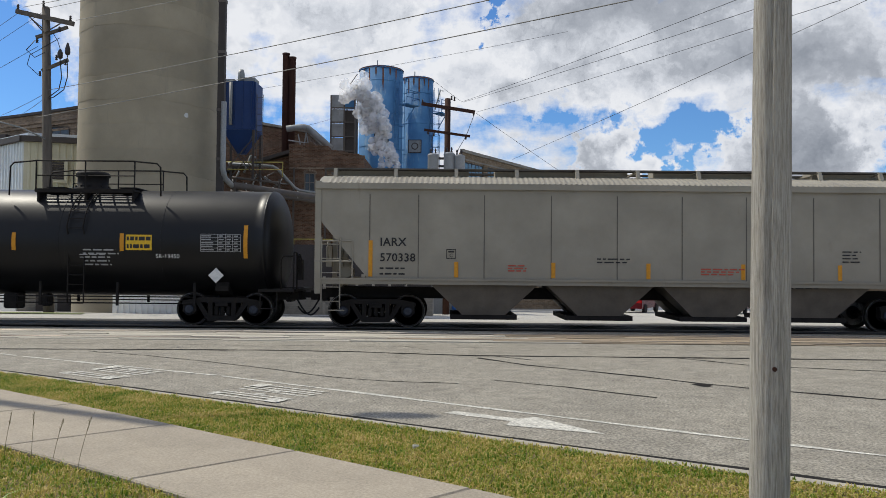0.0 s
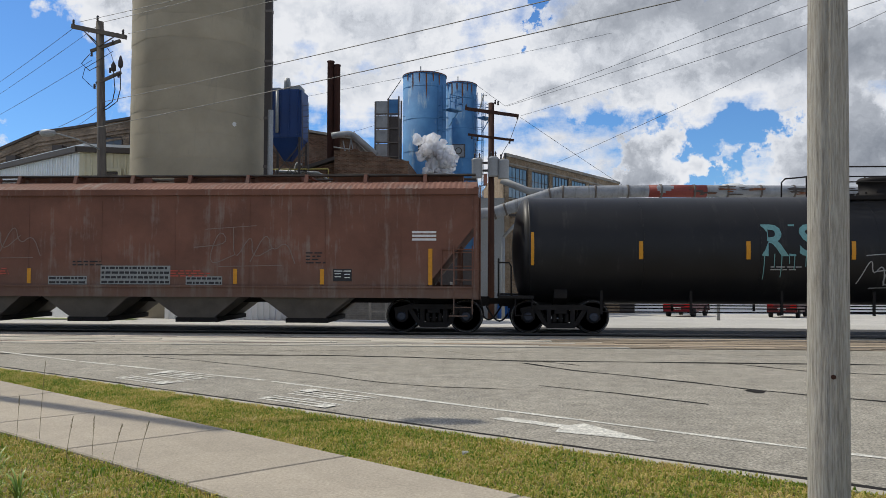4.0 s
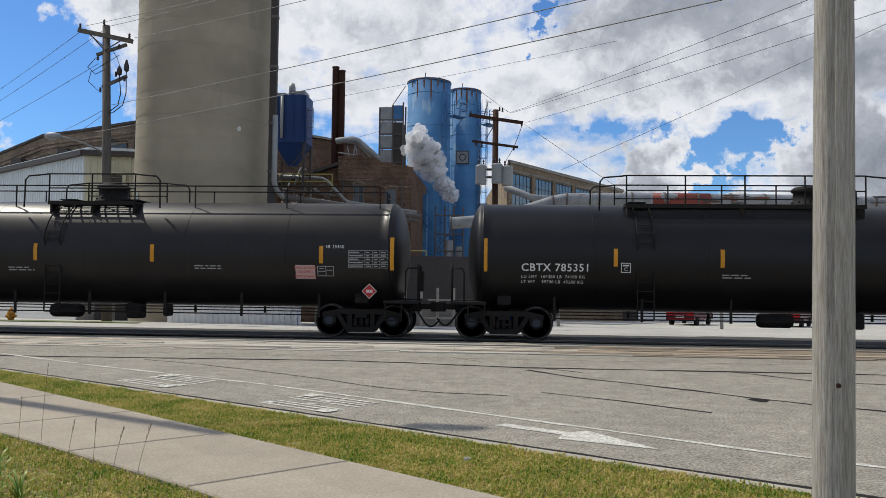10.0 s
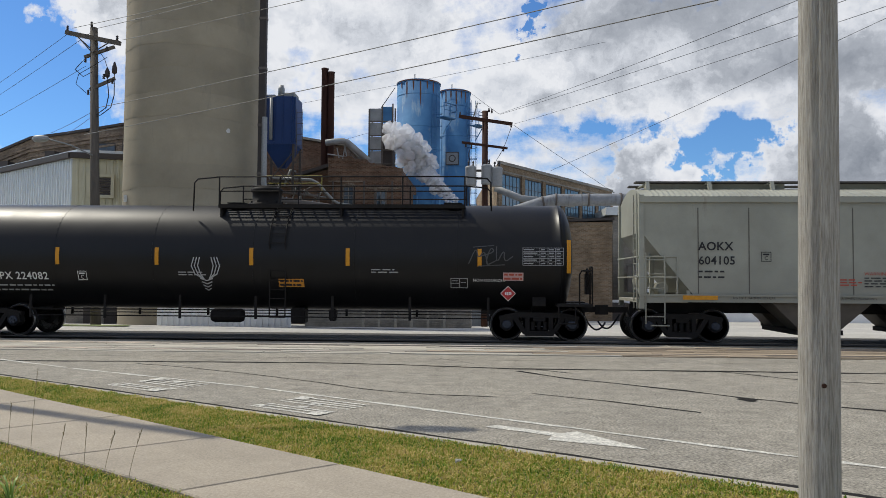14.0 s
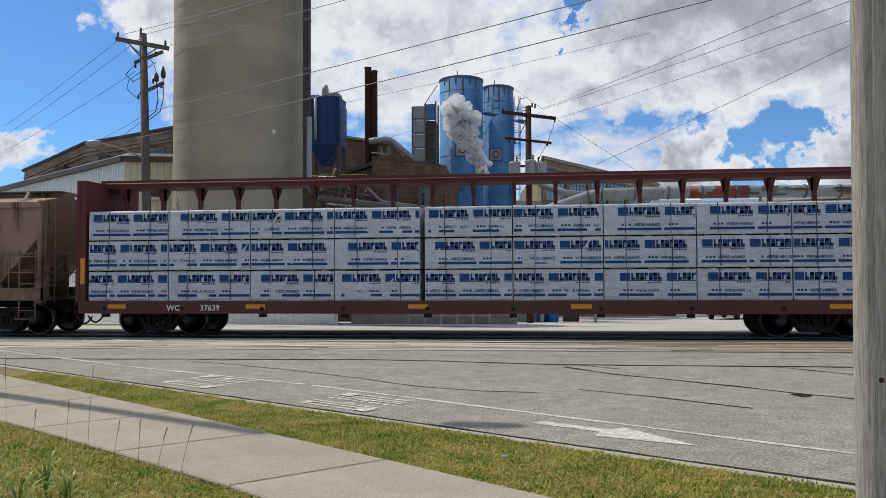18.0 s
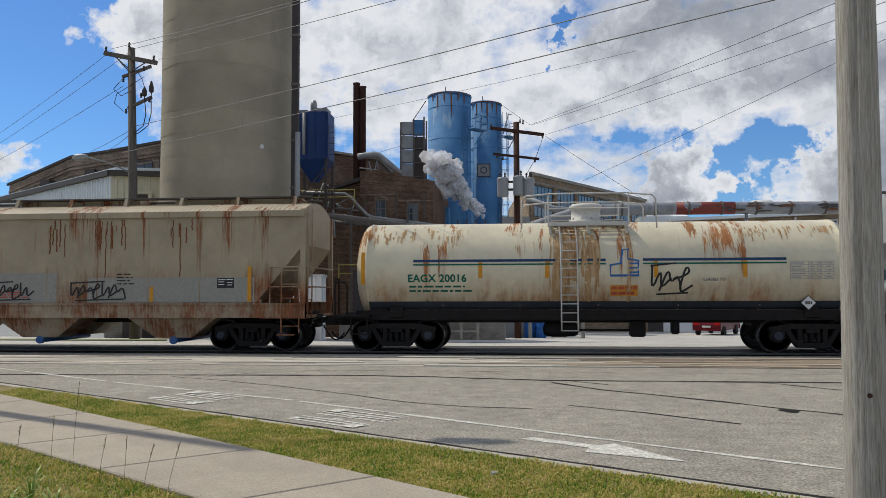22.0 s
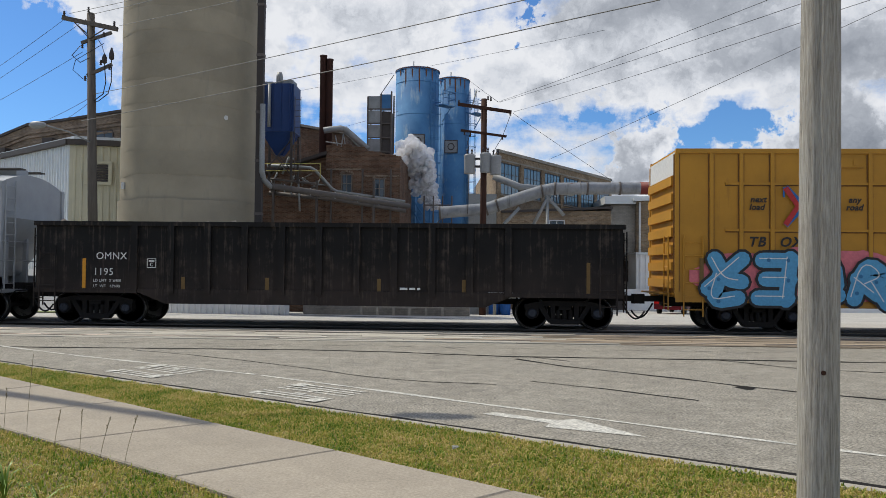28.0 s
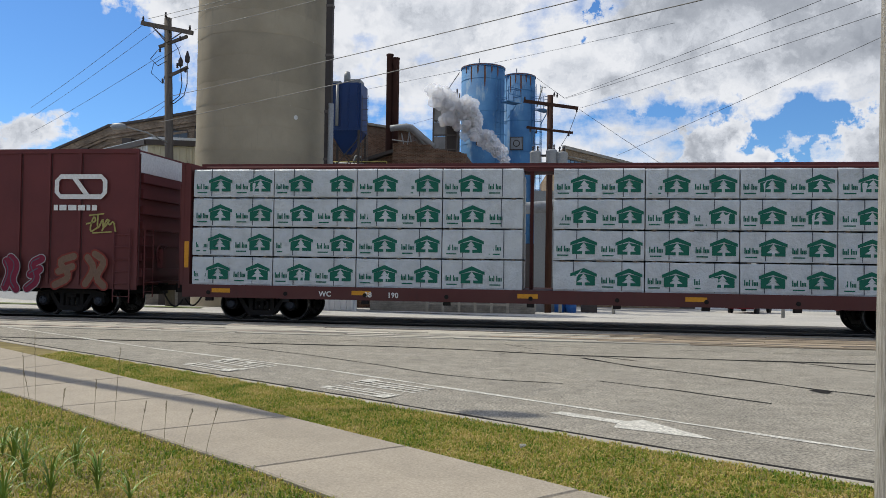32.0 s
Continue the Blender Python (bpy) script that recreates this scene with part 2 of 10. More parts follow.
# ---- mesh helpers ----
def box(bm, x0, x1, y0, y1, z0, z1, mi=0):
    v = [bm.verts.new(p) for p in ((x0, y0, z0), (x1, y0, z0), (x1, y1, z0), (x0, y1, z0), (x0, y0, z1), (x1, y0, z1), (x1, y1, z1), (x0, y1, z1))]
    for f in ((3, 2, 1, 0), (4, 5, 6, 7), (0, 1, 5, 4), (1, 2, 6, 5), (2, 3, 7, 6), (3, 0, 4, 7)):
        bm.faces.new([v[i] for i in f]).material_index = mi
    return v


def prism(bm, pts, axis, a, b, mi=0):
    """A polygon of (u, v) drawn out from a to b along axis; u, v are the other two axes in order."""
    def at(u, v, w):
        return (w, u, v) if axis == "x" else (u, w, v) if axis == "y" else (u, v, w)
    r0 = [bm.verts.new(at(u, v, a)) for u, v in pts]
    r1 = [bm.verts.new(at(u, v, b)) for u, v in pts]
    n = len(pts)
    fs = [bm.faces.new(r0), bm.faces.new(r1[::-1])]
    for i in range(n):
        fs.append(bm.faces.new((r0[i], r1[i], r1[(i + 1) % n], r0[(i + 1) % n])))
    for f in fs:
        f.material_index = mi
    bmesh.ops.recalc_face_normals(bm, faces=fs)


def rod(bm, p, q, r, seg=8, r2=None, mi=0, caps=True):
    p, q = Vector(p), Vector(q)
    d = (q - p).normalized()
    a = d.orthogonal().normalized()
    b = d.cross(a)
    rings = []
    for c, rr in ((p, r), (q, r if r2 is None else r2)):
        rings.append([bm.verts.new(c + (a * math.cos(2 * math.pi * i / seg) + b * math.sin(2 * math.pi * i / seg)) * rr) for i in range(seg)])
    for i in range(seg):
        f = bm.faces.new((rings[0][i], rings[0][(i + 1) % seg], rings[1][(i + 1) % seg], rings[1][i]))
        f.smooth = seg > 6
        f.material_index = mi
    if caps:
        bm.faces.new(rings[0][::-1]).material_index = mi
        bm.faces.new(rings[1]).material_index = mi


def tube(bm, pts, r, seg=6, mi=0):
    """One continuous round tube along a bent line."""
    pts = [Vector(p) for p in pts]
    rings, a = [], None
    for i, p in enumerate(pts):
        d = (pts[min(i + 1, len(pts) - 1)] - pts[max(i - 1, 0)]).normalized()
        a = d.orthogonal() if a is None else a - d * a.dot(d)
        a.normalize()
        b = d.cross(a)
        if 0 < i < len(pts) - 1:
            k = 1 / max(0.6, math.cos(0.5 * (p - pts[i - 1]).angle(pts[i + 1] - p)))
        else:
            k = 1.0
        rings.append([bm.verts.new(p + (a * math.cos(2 * math.pi * q / seg) + b * math.sin(2 * math.pi * q / seg)) * r * k) for q in range(seg)])
    for p, q in zip(rings, rings[1:]):
        for k in range(seg):
            f = bm.faces.new((p[k], p[(k + 1) % seg], q[(k + 1) % seg], q[k]))
            f.smooth, f.material_index = True, mi
    bm.faces.new(rings[0][::-1]).material_index = mi
    bm.faces.new(rings[-1]).material_index = mi


pipe = tube


def lathe(bm, prof, axis="z", seg=24, at=(0, 0, 0), mi=0, smooth=True):
    """A profile of (radius, height) turned round an axis through at."""
    o = Vector(at)
    rings = []
    for r, h in prof:
        ring = []
        for i in range(seg):
            c, s = math.cos(2 * math.pi * i / seg) * r, math.sin(2 * math.pi * i / seg) * r
            ring.append(bm.verts.new(o + Vector((c, s, h) if axis == "z" else (h, c, s) if axis == "x" else (c, h, s))))
        rings.append(ring)
    fs = []
    for a, b in zip(rings, rings[1:]):
        for i in range(seg):
            fs.append(bm.faces.new((a[i], a[(i + 1) % seg], b[(i + 1) % seg], b[i])))
            fs[-1].smooth = smooth
    fs.append(bm.faces.new(rings[0][::-1]))
    fs.append(bm.faces.new(rings[-1]))
    for f in fs:
        f.material_index = mi
    bmesh.ops.recalc_face_normals(bm, faces=fs)


def torus(bm, c, R, r, axis="x", seg=20, k=6, mi=0):
    c = Vector(c)
    rings = []
    for i in range(seg):
        a = 2 * math.pi * i / seg
        ring = []
        for j in range(k):
            b = 2 * math.pi * j / k
            u, v, w = (R + r * math.cos(b)) * math.cos(a), (R + r * math.cos(b)) * math.sin(a), r * math.sin(b)
            ring.append(bm.verts.new(c + Vector((w, u, v) if axis == "x" else (u, w, v) if axis == "y" else (u, v, w))))
        rings.append(ring)
    for i in range(seg):
        for j in range(k):
            f = bm.faces.new((rings[i][j], rings[(i + 1) % seg][j], rings[(i + 1) % seg][(j + 1) % k], rings[i][(j + 1) % k]))
            f.smooth = True
            f.material_index = mi


def B():
    return bmesh.new()


def mesh_of(name, bm, mats):
    me = bpy.data.meshes.new(name)
    bm.to_mesh(me)
    bm.free()
    for m in mats if isinstance(mats, (list, tuple)) else [mats]:
        me.materials.append(m)
    return me


def part(name, bm, mat, parent, label=""):
    ob = new(name, mesh_of(name, bm, mat))
    ob.parent = parent
    return tagged(ob, label)


def thing(name, label, category, group="", at=None, kind=""):
    ob = new(name)
    ob.empty_display_size = 0.3
    if at is not None:
        ob.matrix_basis = at
    return tagged(ob, label, category, group, kind)


def solid(name, bm, mat, label="", category="", group="", kind="", at=None):
    ob = new(name, mesh_of(name, bm, mat))
    if at is not None:
        ob.matrix_basis = at
    return tagged(ob, label, category, group, kind)


def share(name, me, parent, m, label=""):
    ob = new(name, me)
    ob.parent = parent
    ob.matrix_basis = m
    return tagged(ob, label)


def text_mesh(name, body, size, mat, align="LEFT", shear=0.0, space=1.0, bold=0.0):
    cu = bpy.data.curves.new(name, "FONT")
    cu.body, cu.size, cu.align_x, cu.shear, cu.space_character, cu.offset = body, size, align, shear, space, bold
    cu.resolution_u = 3
    tmp = bpy.data.objects.new(name, cu)
    me = bpy.data.meshes.new_from_object(tmp)
    bpy.data.objects.remove(tmp)
    bpy.data.curves.remove(cu)
    me.name = name
    me.materials.clear()
    me.materials.append(mat)
    return me
# ---- shared fittings ----
def ladder(car, x, y, z0, z1, mat, w=0.42, axis="x", n=None, tilt=0.0, name="ladder"):
    bm = B()
    n = n or max(2, int((z1 - z0) / 0.4))
    def P(u, z):
        yy = y + tilt * (z - z0)
        return (x + u, yy, z) if axis == "x" else (x, yy + u, z)
    for u in (-w / 2, w / 2):
        rod(bm, P(u, z0), P(u, z1), 0.02, 6)
    for k in range(n):
        z = z0 + (z1 - z0) * (k + 0.5) / n
        rod(bm, P(-w / 2, z), P(w / 2, z), 0.014, 6)
    part(name, bm, mat, car)


def railing(car, pts, z0, z1, mat, mid=True, post=1.3, r=0.022, name="handrail"):
    """Tube railing with posts along a polyline of (x, y)."""
    bm = B()
    for a, b in zip(pts, pts[1:]):
        A, Bv = Vector((a[0], a[1], z1)), Vector((b[0], b[1], z1))
        rod(bm, A, Bv, r, 7)
        if mid:
            rod(bm, A - Vector((0, 0, (z1 - z0) * 0.5)), Bv - Vector((0, 0, (z1 - z0) * 0.5)), r * 0.8, 6)
        n = max(1, round((Bv - A).length / post))
        for k in range(n + 1):
            p = A.lerp(Bv, k / n)
            rod(bm, (p.x, p.y, z0), p, r, 6)
    part(name, bm, mat, car)


# ---- ground, street and crossing ----
asphalt = material("worn_concrete_road", (0.272, 0.251, 0.208), 0.88, 0.14, 0.8, fine=120, bump=0.7, spec=0.25, speck=0.62, speck_scale=34)
asphalt_dark = material("dark_asphalt", (0.055, 0.052, 0.05), 0.9, 0.3, 2, fine=80, bump=0.5)
concrete = material("sidewalk_concrete", (0.325, 0.283, 0.222), 0.88, 0.12, 1.1, fine=75, bump=0.35, spread=0.05, spec=0.25, speck=0.2, speck_scale=45)
kerb_mat = material("kerb_concrete", (0.38, 0.345, 0.285), 0.88, 0.2, 3, fine=60, bump=0.5, spec=0.25, speck=0.2)
lot_concrete = material("lot_concrete", (0.42, 0.405, 0.37), 0.88, 0.16, 0.25, fine=40, bump=0.3, spec=0.25, speck=0.18, speck_scale=12)
soil = material("lawn_soil", (0.20, 0.165, 0.075), 0.95, 0.4, 3, fine=40, bump=0.6, spec=0.1)
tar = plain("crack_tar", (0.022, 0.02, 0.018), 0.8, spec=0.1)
road_white = material("road_paint", (0.50, 0.485, 0.43), 0.8, 0.25, 9, fine=120, bump=0.2, spec=0.2, speck=0.45, speck_scale=30)
timber = material("crossing_timber", (0.30, 0.24, 0.17), 0.85, 0.35, 3, fine=50, bump=0.6, spread=0.35, stretch=(0.25, 1.5, 1))
timber_grey = material("crossing_timber_grey", (0.40, 0.37, 0.31), 0.85, 0.25, 3, fine=50, bump=0.5, spread=0.22, stretch=(0.25, 1.5, 1))
rail_steel = plain("rail_steel", (0.22, 0.19, 0.17), 0.4, 0.8)

# one sheet to the horizon: level to the tracks, then falling gently into the yard
bm = B()
prof = [(-600, -0.03), (24.4, -0.03), (26, -0.06), (32, -0.30), (46, -1.0), (72, -1.7), (1600, -2.0)]
xs = (-1200, -40, 0, 40, 1200)
grid = [[bm.verts.new((x, y, z)) for x in xs] for y, z in prof]
for a, b in zip(grid, grid[1:]):
    for i in range(len(xs) - 1):
        bm.faces.new((a[i], a[i + 1], b[i + 1], b[i]))
solid("ground", bm, lot_concrete, kind="structure", label="pale concrete yard falling gently away behind the tracks")


def ground_z(y):
    for (y0, z0), (y1, z1) in zip(prof, prof[1:]):
        if y0 <= y <= y1:
            return z0 + (z1 - z0) * (y - y0) / (y1 - y0)
    return prof[-1][1]


def line_y(p, q, x):
    return p[1] + (q[1] - p[1]) * (x - p[0]) / (q[0] - p[0])


KERB_A, KERB_B = (-8.33, 12.85), (2.33, 6.56)      # foot of the kerb
SW_R = [(-26, 23.6), (-14, 15.5), (-9.71, 12.52), (-8.34, 11.60), (-7.21, 10.84), (-5.64, 9.72), (-4.12, 8.66), (-2.65, 7.60), (-1.22, 6.56), (0.22, 5.50), (1.68, 4.42), (3.2, 3.3), (6.5, 0.9), (12, -3.1)]
SW_L = [(-26, 22.0), (-14, 13.9), (-9.9, 10.8), (-8.5, 9.75), (-7.85, 9.28), (-6.55, 8.42), (-5.18, 7.58), (-3.73, 6.62), (-2.25, 5.62), (-0.80, 4.55), (0.62, 3.5), (2.1, 2.4), (5.4, 0.0), (11, -4.1)]

bm = B()
prism(bm, [(-22.9, line_y(KERB_A, KERB_B, -22.9)), (40, line_y(KERB_A, KERB_B, 40)), (40, 20.7), (-22.9, 20.7)], "z", -0.1, 0.0)
road = solid("road", bm, asphalt, kind="structure", label="worn grey street with tarred cracks and bike lane paint")
bm = B()
prism(bm, [(-90, 20.7), (90, 20.7), (90, 24.3), (-90, 24.3)], "z", -0.1, -0.012)
solid("track_bed", bm, asphalt_dark, kind="structure", label="dark asphalt between the rails of the main track")


def strip_on(bm, pts, w, z=0.004, wob=0.0, seed=1):
    """A flat ribbon on the ground along a polyline."""
    rnd = random.Random(seed)
    fine = []
    for a, b in zip(pts, pts[1:]):
        n = max(1, int(math.hypot(b[0] - a[0], b[1] - a[1]) / 0.35)) if wob else 1
        for k in range(n):
            t = k / n
            fine.append((a[0] + (b[0] - a[0]) * t + rnd.uniform(-wob, wob), a[1] + (b[1] - a[1]) * t + rnd.uniform(-wob, wob)))
    fine.append(pts[-1])
    prev = None
    for i, p in enumerate(fine):
        a, b = fine[max(0, i - 1)], fine[min(len(fine) - 1, i + 1)]
        d = Vector((b[0] - a[0], b[1] - a[1], 0)).normalized()
        n = Vector((-d.y, d.x, 0)) * w / 2 * (1 + (rnd.uniform(-0.45, 0.45) if wob else 0))
        cur = (bm.verts.new((p[0] - n.x, p[1] - n.y, z)), bm.verts.new((p[0] + n.x, p[1] + n.y, z)))
        if prev:
            bm.faces.new((prev[0], cur[0], cur[1], prev[1]))
        prev = cur


for pts, w, sd in (([(-40, 14.95), (-10.86, 15.02), (-8.0, 15.16), (-3.34, 15.38), (-1.68, 15.2), (0.56, 14.75), (5.83, 14.75), (14, 14.5), (30, 14.2)], 0.13, 1),
                   ([(-6.9, 14.9), (-5.55, 14.28), (-4.42, 13.6), (-3.25, 12.87), (-2.06, 11.95), (-1.38, 11.5), (-0.73, 11.29), (0.2, 11.15)], 0.028, 2),
                   ([(0.6, 14.4), (1.39, 13.4), (2.28, 12.7), (3.06, 12.05), (3.68, 11.45), (4.4, 10.9), (7.5, 9.0), (11, 7.2)], 0.075, 3),
                   ([(0.71, 11.56), (1.7, 10.9), (2.75, 10.08)], 0.045, 4), ([(0.8, 14.82), (1.57, 14.14)], 0.04, 9),
                   ([(4.3, 14.75), (5.4, 13.6), (9.0, 12.5), (14, 12.0)], 0.06, 5),
                   ([(-6.2, 15.0), (-5.4, 15.7), (-4.2, 16.3)], 0.02, 6), ([(-0.9, 14.7), (-0.2, 15.6), (-1.0, 16.6)], 0.015, 7), ([(-12, 16.2), (-3, 16.35), (6, 16.2), (12, 16.4)], 0.015, 8)):
    bm = B()
    strip_on(bm, pts, w, 0.004, 0.018, sd)
    part("crack", bm, tar, road, "tar-sealed crack")
bm = B()
bm.faces.new([bm.verts.new((3.72 + 0.13 * math.cos(a) * (1 + 0.3 * math.sin(3 * a)), 11.22 + 0.16 * math.sin(a), 0.006)) for a in (k * 0.4488 for k in range(14))])
part("patch", bm, tar, road, "small dark patch")
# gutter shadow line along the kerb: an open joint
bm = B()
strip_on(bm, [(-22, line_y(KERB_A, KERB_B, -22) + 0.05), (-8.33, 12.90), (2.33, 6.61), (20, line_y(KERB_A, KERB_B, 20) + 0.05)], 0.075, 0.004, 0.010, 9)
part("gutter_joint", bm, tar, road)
# lane line with two short breaks
for a, b in (((-26, 25.0), (-7.76, 14.02)), ((-7.62, 13.93), (-3.47, 11.74)), ((-3.35, 11.66), (3.0, 7.60)), ((3.0, 7.60), (16, -0.3))):
    bm = B()
    strip_on(bm, [a, ((a[0] + b[0]) / 2, (a[1] + b[1]) / 2), b], 0.08, 0.005, 0.006, 12)
    part("lane_line", bm, road_white, road, "worn white lane line")
LU, LV = Vector((0.856, -0.517, 0)), Vector((0.517, 0.856, 0))


def pavement_word(cx, cy, seed):
    """Two rows of worn stretched letters, as bars."""
    rnd = random.Random(seed)
    c = Vector((cx, cy, 0))
    for k in range(4):
        v = -0.39 + 0.26 * k
        bars = [(-0.62, 0.62, v - 0.085, v - 0.035)]
        if k != 1:
            bars.append((-0.62, 0.62, v + 0.045, v + 0.095))
        bars.append(rnd.choice([(-0.62, -0.45, v - 0.03, v + 0.05), (0.45, 0.62, v - 0.03, v + 0.05), (-0.1, 0.08, v - 0.03, v + 0.05)]))
        if k in (0, 3):
            bars.append((-0.62 if k else 0.4, -0.4 if k else 0.62, v - 0.12, v + 0.12))
        bm = B()
        for i_, (a, b, e, f) in enumerate(bars):
            q = [c + LU * x + LV * y for x, y in ((a, e), (b, e), (b, f), (a, f))]
            bm.faces.new([bm.verts.new((p.x, p.y, 0.005 + 0.0025 * i_)) for p in q])
        part("road_letter", bm, road_white, road, "worn white painted letter")


pavement_word(-2.30, 10.14, 3)
pavement_word(-5.12, 11.90, 4)
bm = B()
bm.faces.new([bm.verts.new((x, y, 0.005)) for x, y in ((0.0, 8.86), (0.72, 8.42), (0.66, 8.20), (1.63, 7.80), (1.02, 8.68), (0.83, 8.56), (0.13, 8.99))])
part("lane_arrow", bm, road_white, road, "worn white arrow")

# flat dark strip running diagonally over the yard sheet
bm = B()
vs = [bm.verts.new((x, y, ground_z(y) + 0.008)) for x, y in ((-14, 33.0), (-3, 28.2), (7.5, 24.4), (10.5, 24.4), (1.5, 29.5), (-8, 34.0))]
bm.faces.new(vs)
solid("asphalt_strip", bm, asphalt_dark, kind="structure", label="dark strip across the pale yard")

# second track, planked over
crossing = tagged(new("level_crossing"), "weathered timber planks round a second track in the street", "crossing", kind="structure")
plank = []
for L in (2.3, 2.9):
    b2 = B()
    box(b2, -L / 2 + 0.01, L / 2 - 0.01, -0.10, 0.10, -0.06, 0.0)
    plank.append((L, [mesh_of("plank", b2, timber), None]))
    b2 = B()
    box(b2, -L / 2 + 0.01, L / 2 - 0.01, -0.10, 0.10, -0.06, 0.0)
    plank[-1][1][1] = mesh_of("plank", b2, timber_grey)
rnd = random.Random(8)
for r_ in range(11):
    y = 17.46 + 0.225 * r_
    if r_ in (2, 9):
        continue
    x = -24 + rnd.uniform(0, 2)
    while x < 24:
        L, pair = rnd.choice(plank)
        share("plank", pair[0 if x + rnd.uniform(-3, 3) > 0.5 else 1], crossing, pose(x + L / 2, y + rnd.uniform(-0.006, 0.006), 0.018 + rnd.uniform(-0.008, 0.010), rnd.uniform(-1.2, 1.2), 0, rnd.uniform(-0.25, 0.25)))
        x += L
for y in (17.91, 19.49, 21.77, 23.23):
    bm = B()
    prism(bm, [(y - 0.035, -0.03), (y - 0.035, -0.004), (y - 0.028, 0.002), (y + 0.028, 0.002), (y + 0.035, -0.004), (y + 0.035, -0.03), (y + 0.01, -0.045), (y + 0.01, -0.12), (y + 0.07, -0.14), (y - 0.07, -0.14), (y - 0.01, -0.12), (y - 0.01, -0.045)], "x", -120, 120)
    solid("rail", bm, rail_steel, "worn steel running rail set in the street", "rail", "rails of the two tracks", at=pose(0, 0, 0.022 if y < 20 else 0.0))

# kerb, lawns and sidewalk
KX = (-22.9, 30)
bm = B()
ends = []
for x in KX:
    y = line_y(KERB_A, KERB_B, x)
    ends.append([bm.verts.new((x, y + dy, z)) for dy, z in ((0.0, -0.05), (0.0, 0.006), (-0.03, 0.012), (-0.34, 0.07), (-0.48, 0.072), (-0.48, -0.05))])
for k in range(6):
    bm.faces.new((ends[0][k], ends[1][k], ends[1][(k + 1) % 6], ends[0][(k + 1) % 6]))
bm.faces.new(ends[0][::-1])
bm.faces.new(ends[1])
bmesh.ops.recalc_face_normals(bm, faces=bm.faces[:])
kerb = solid("kerb", bm, kerb_mat, kind="structure", label="low pale concrete kerb")
bm = B()
prism(bm, [(KX[0], line_y(KERB_A, KERB_B, KX[0]) - 0.48), (KX[1], line_y(KERB_A, KERB_B, KX[1]) - 0.48), (30, -40), (KX[0], -40)], "z", -0.06, 0.062)
lawn = solid("lawn", bm, soil, kind="structure", label="dry mown lawn soil")
walkway_ob = tagged(new("sidewalk"), "light concrete sidewalk in square slabs", "sidewalk", kind="structure")
for i in range(len(SW_R) - 1):
    a, b, c2, d = (Vector((*p, 0)) for p in (SW_L[i], SW_L[i + 1], SW_R[i + 1], SW_R[i]))
    mid = (a + b + c2 + d) / 4
    bm = B()
    pts = [mid + (p - mid) * (1 - 0.012 / max(0.3, (p - mid).length)) for p in (a, b, c2, d)]
    prism(bm, [(p.x - mid.x, p.y - mid.y) for p in pts], "z", -0.08, 0.0)
    bmesh.ops.bevel(bm, geom=[e for e in bm.edges if all(v.co.z > -0.01 for v in e.verts)], offset=0.012, segments=1, affect="EDGES")
    ob = share("slab", mesh_of("slab", bm, concrete), walkway_ob, pose(mid.x, mid.y, 0.105))

# ---- grass ----
grass_mat = bpy.data.materials.new("grass_blades")
grass_mat.use_nodes = True
N = nodes_of(grass_mat.node_tree)
gco = N("ShaderNodeTexCoord").outputs["Object"]
patch = N("ShaderNodeTexNoise", {"Vector": gco, "Scale": 1.9, "Detail": 7.0, "Roughness": 0.72}).outputs[0]
isl = N("ShaderNodeNewGeometry").outputs["Random Per Island"]
mixf = N("ShaderNodeMath", {0: N("ShaderNodeMath", {0: patch, 1: 0.75}, operation="MULTIPLY").outputs[0], 1: N("ShaderNodeMath", {0: isl, 1: 0.3}, operation="MULTIPLY").outputs[0]}, operation="ADD").outputs[0]
gcol = ramp(N, mixf, [(0.34, (0.085, 0.18, 0.013)), (0.46, (0.25, 0.31, 0.035)), (0.56, (0.43, 0.37, 0.085)), (0.69, (0.62, 0.48, 0.19))])
gb = N("ShaderNodeBsdfPrincipled", {"Base Color": gcol, "Roughness": 0.6, "Specular IOR Level": 0.25})
gt = N("ShaderNodeBsdfTranslucent", {0: gcol})
N("ShaderNodeOutputMaterial", {0: N("ShaderNodeMixShader", {0: 0.35, 1: gb.outputs[0], 2: gt.outputs[0]}).outputs[0]})


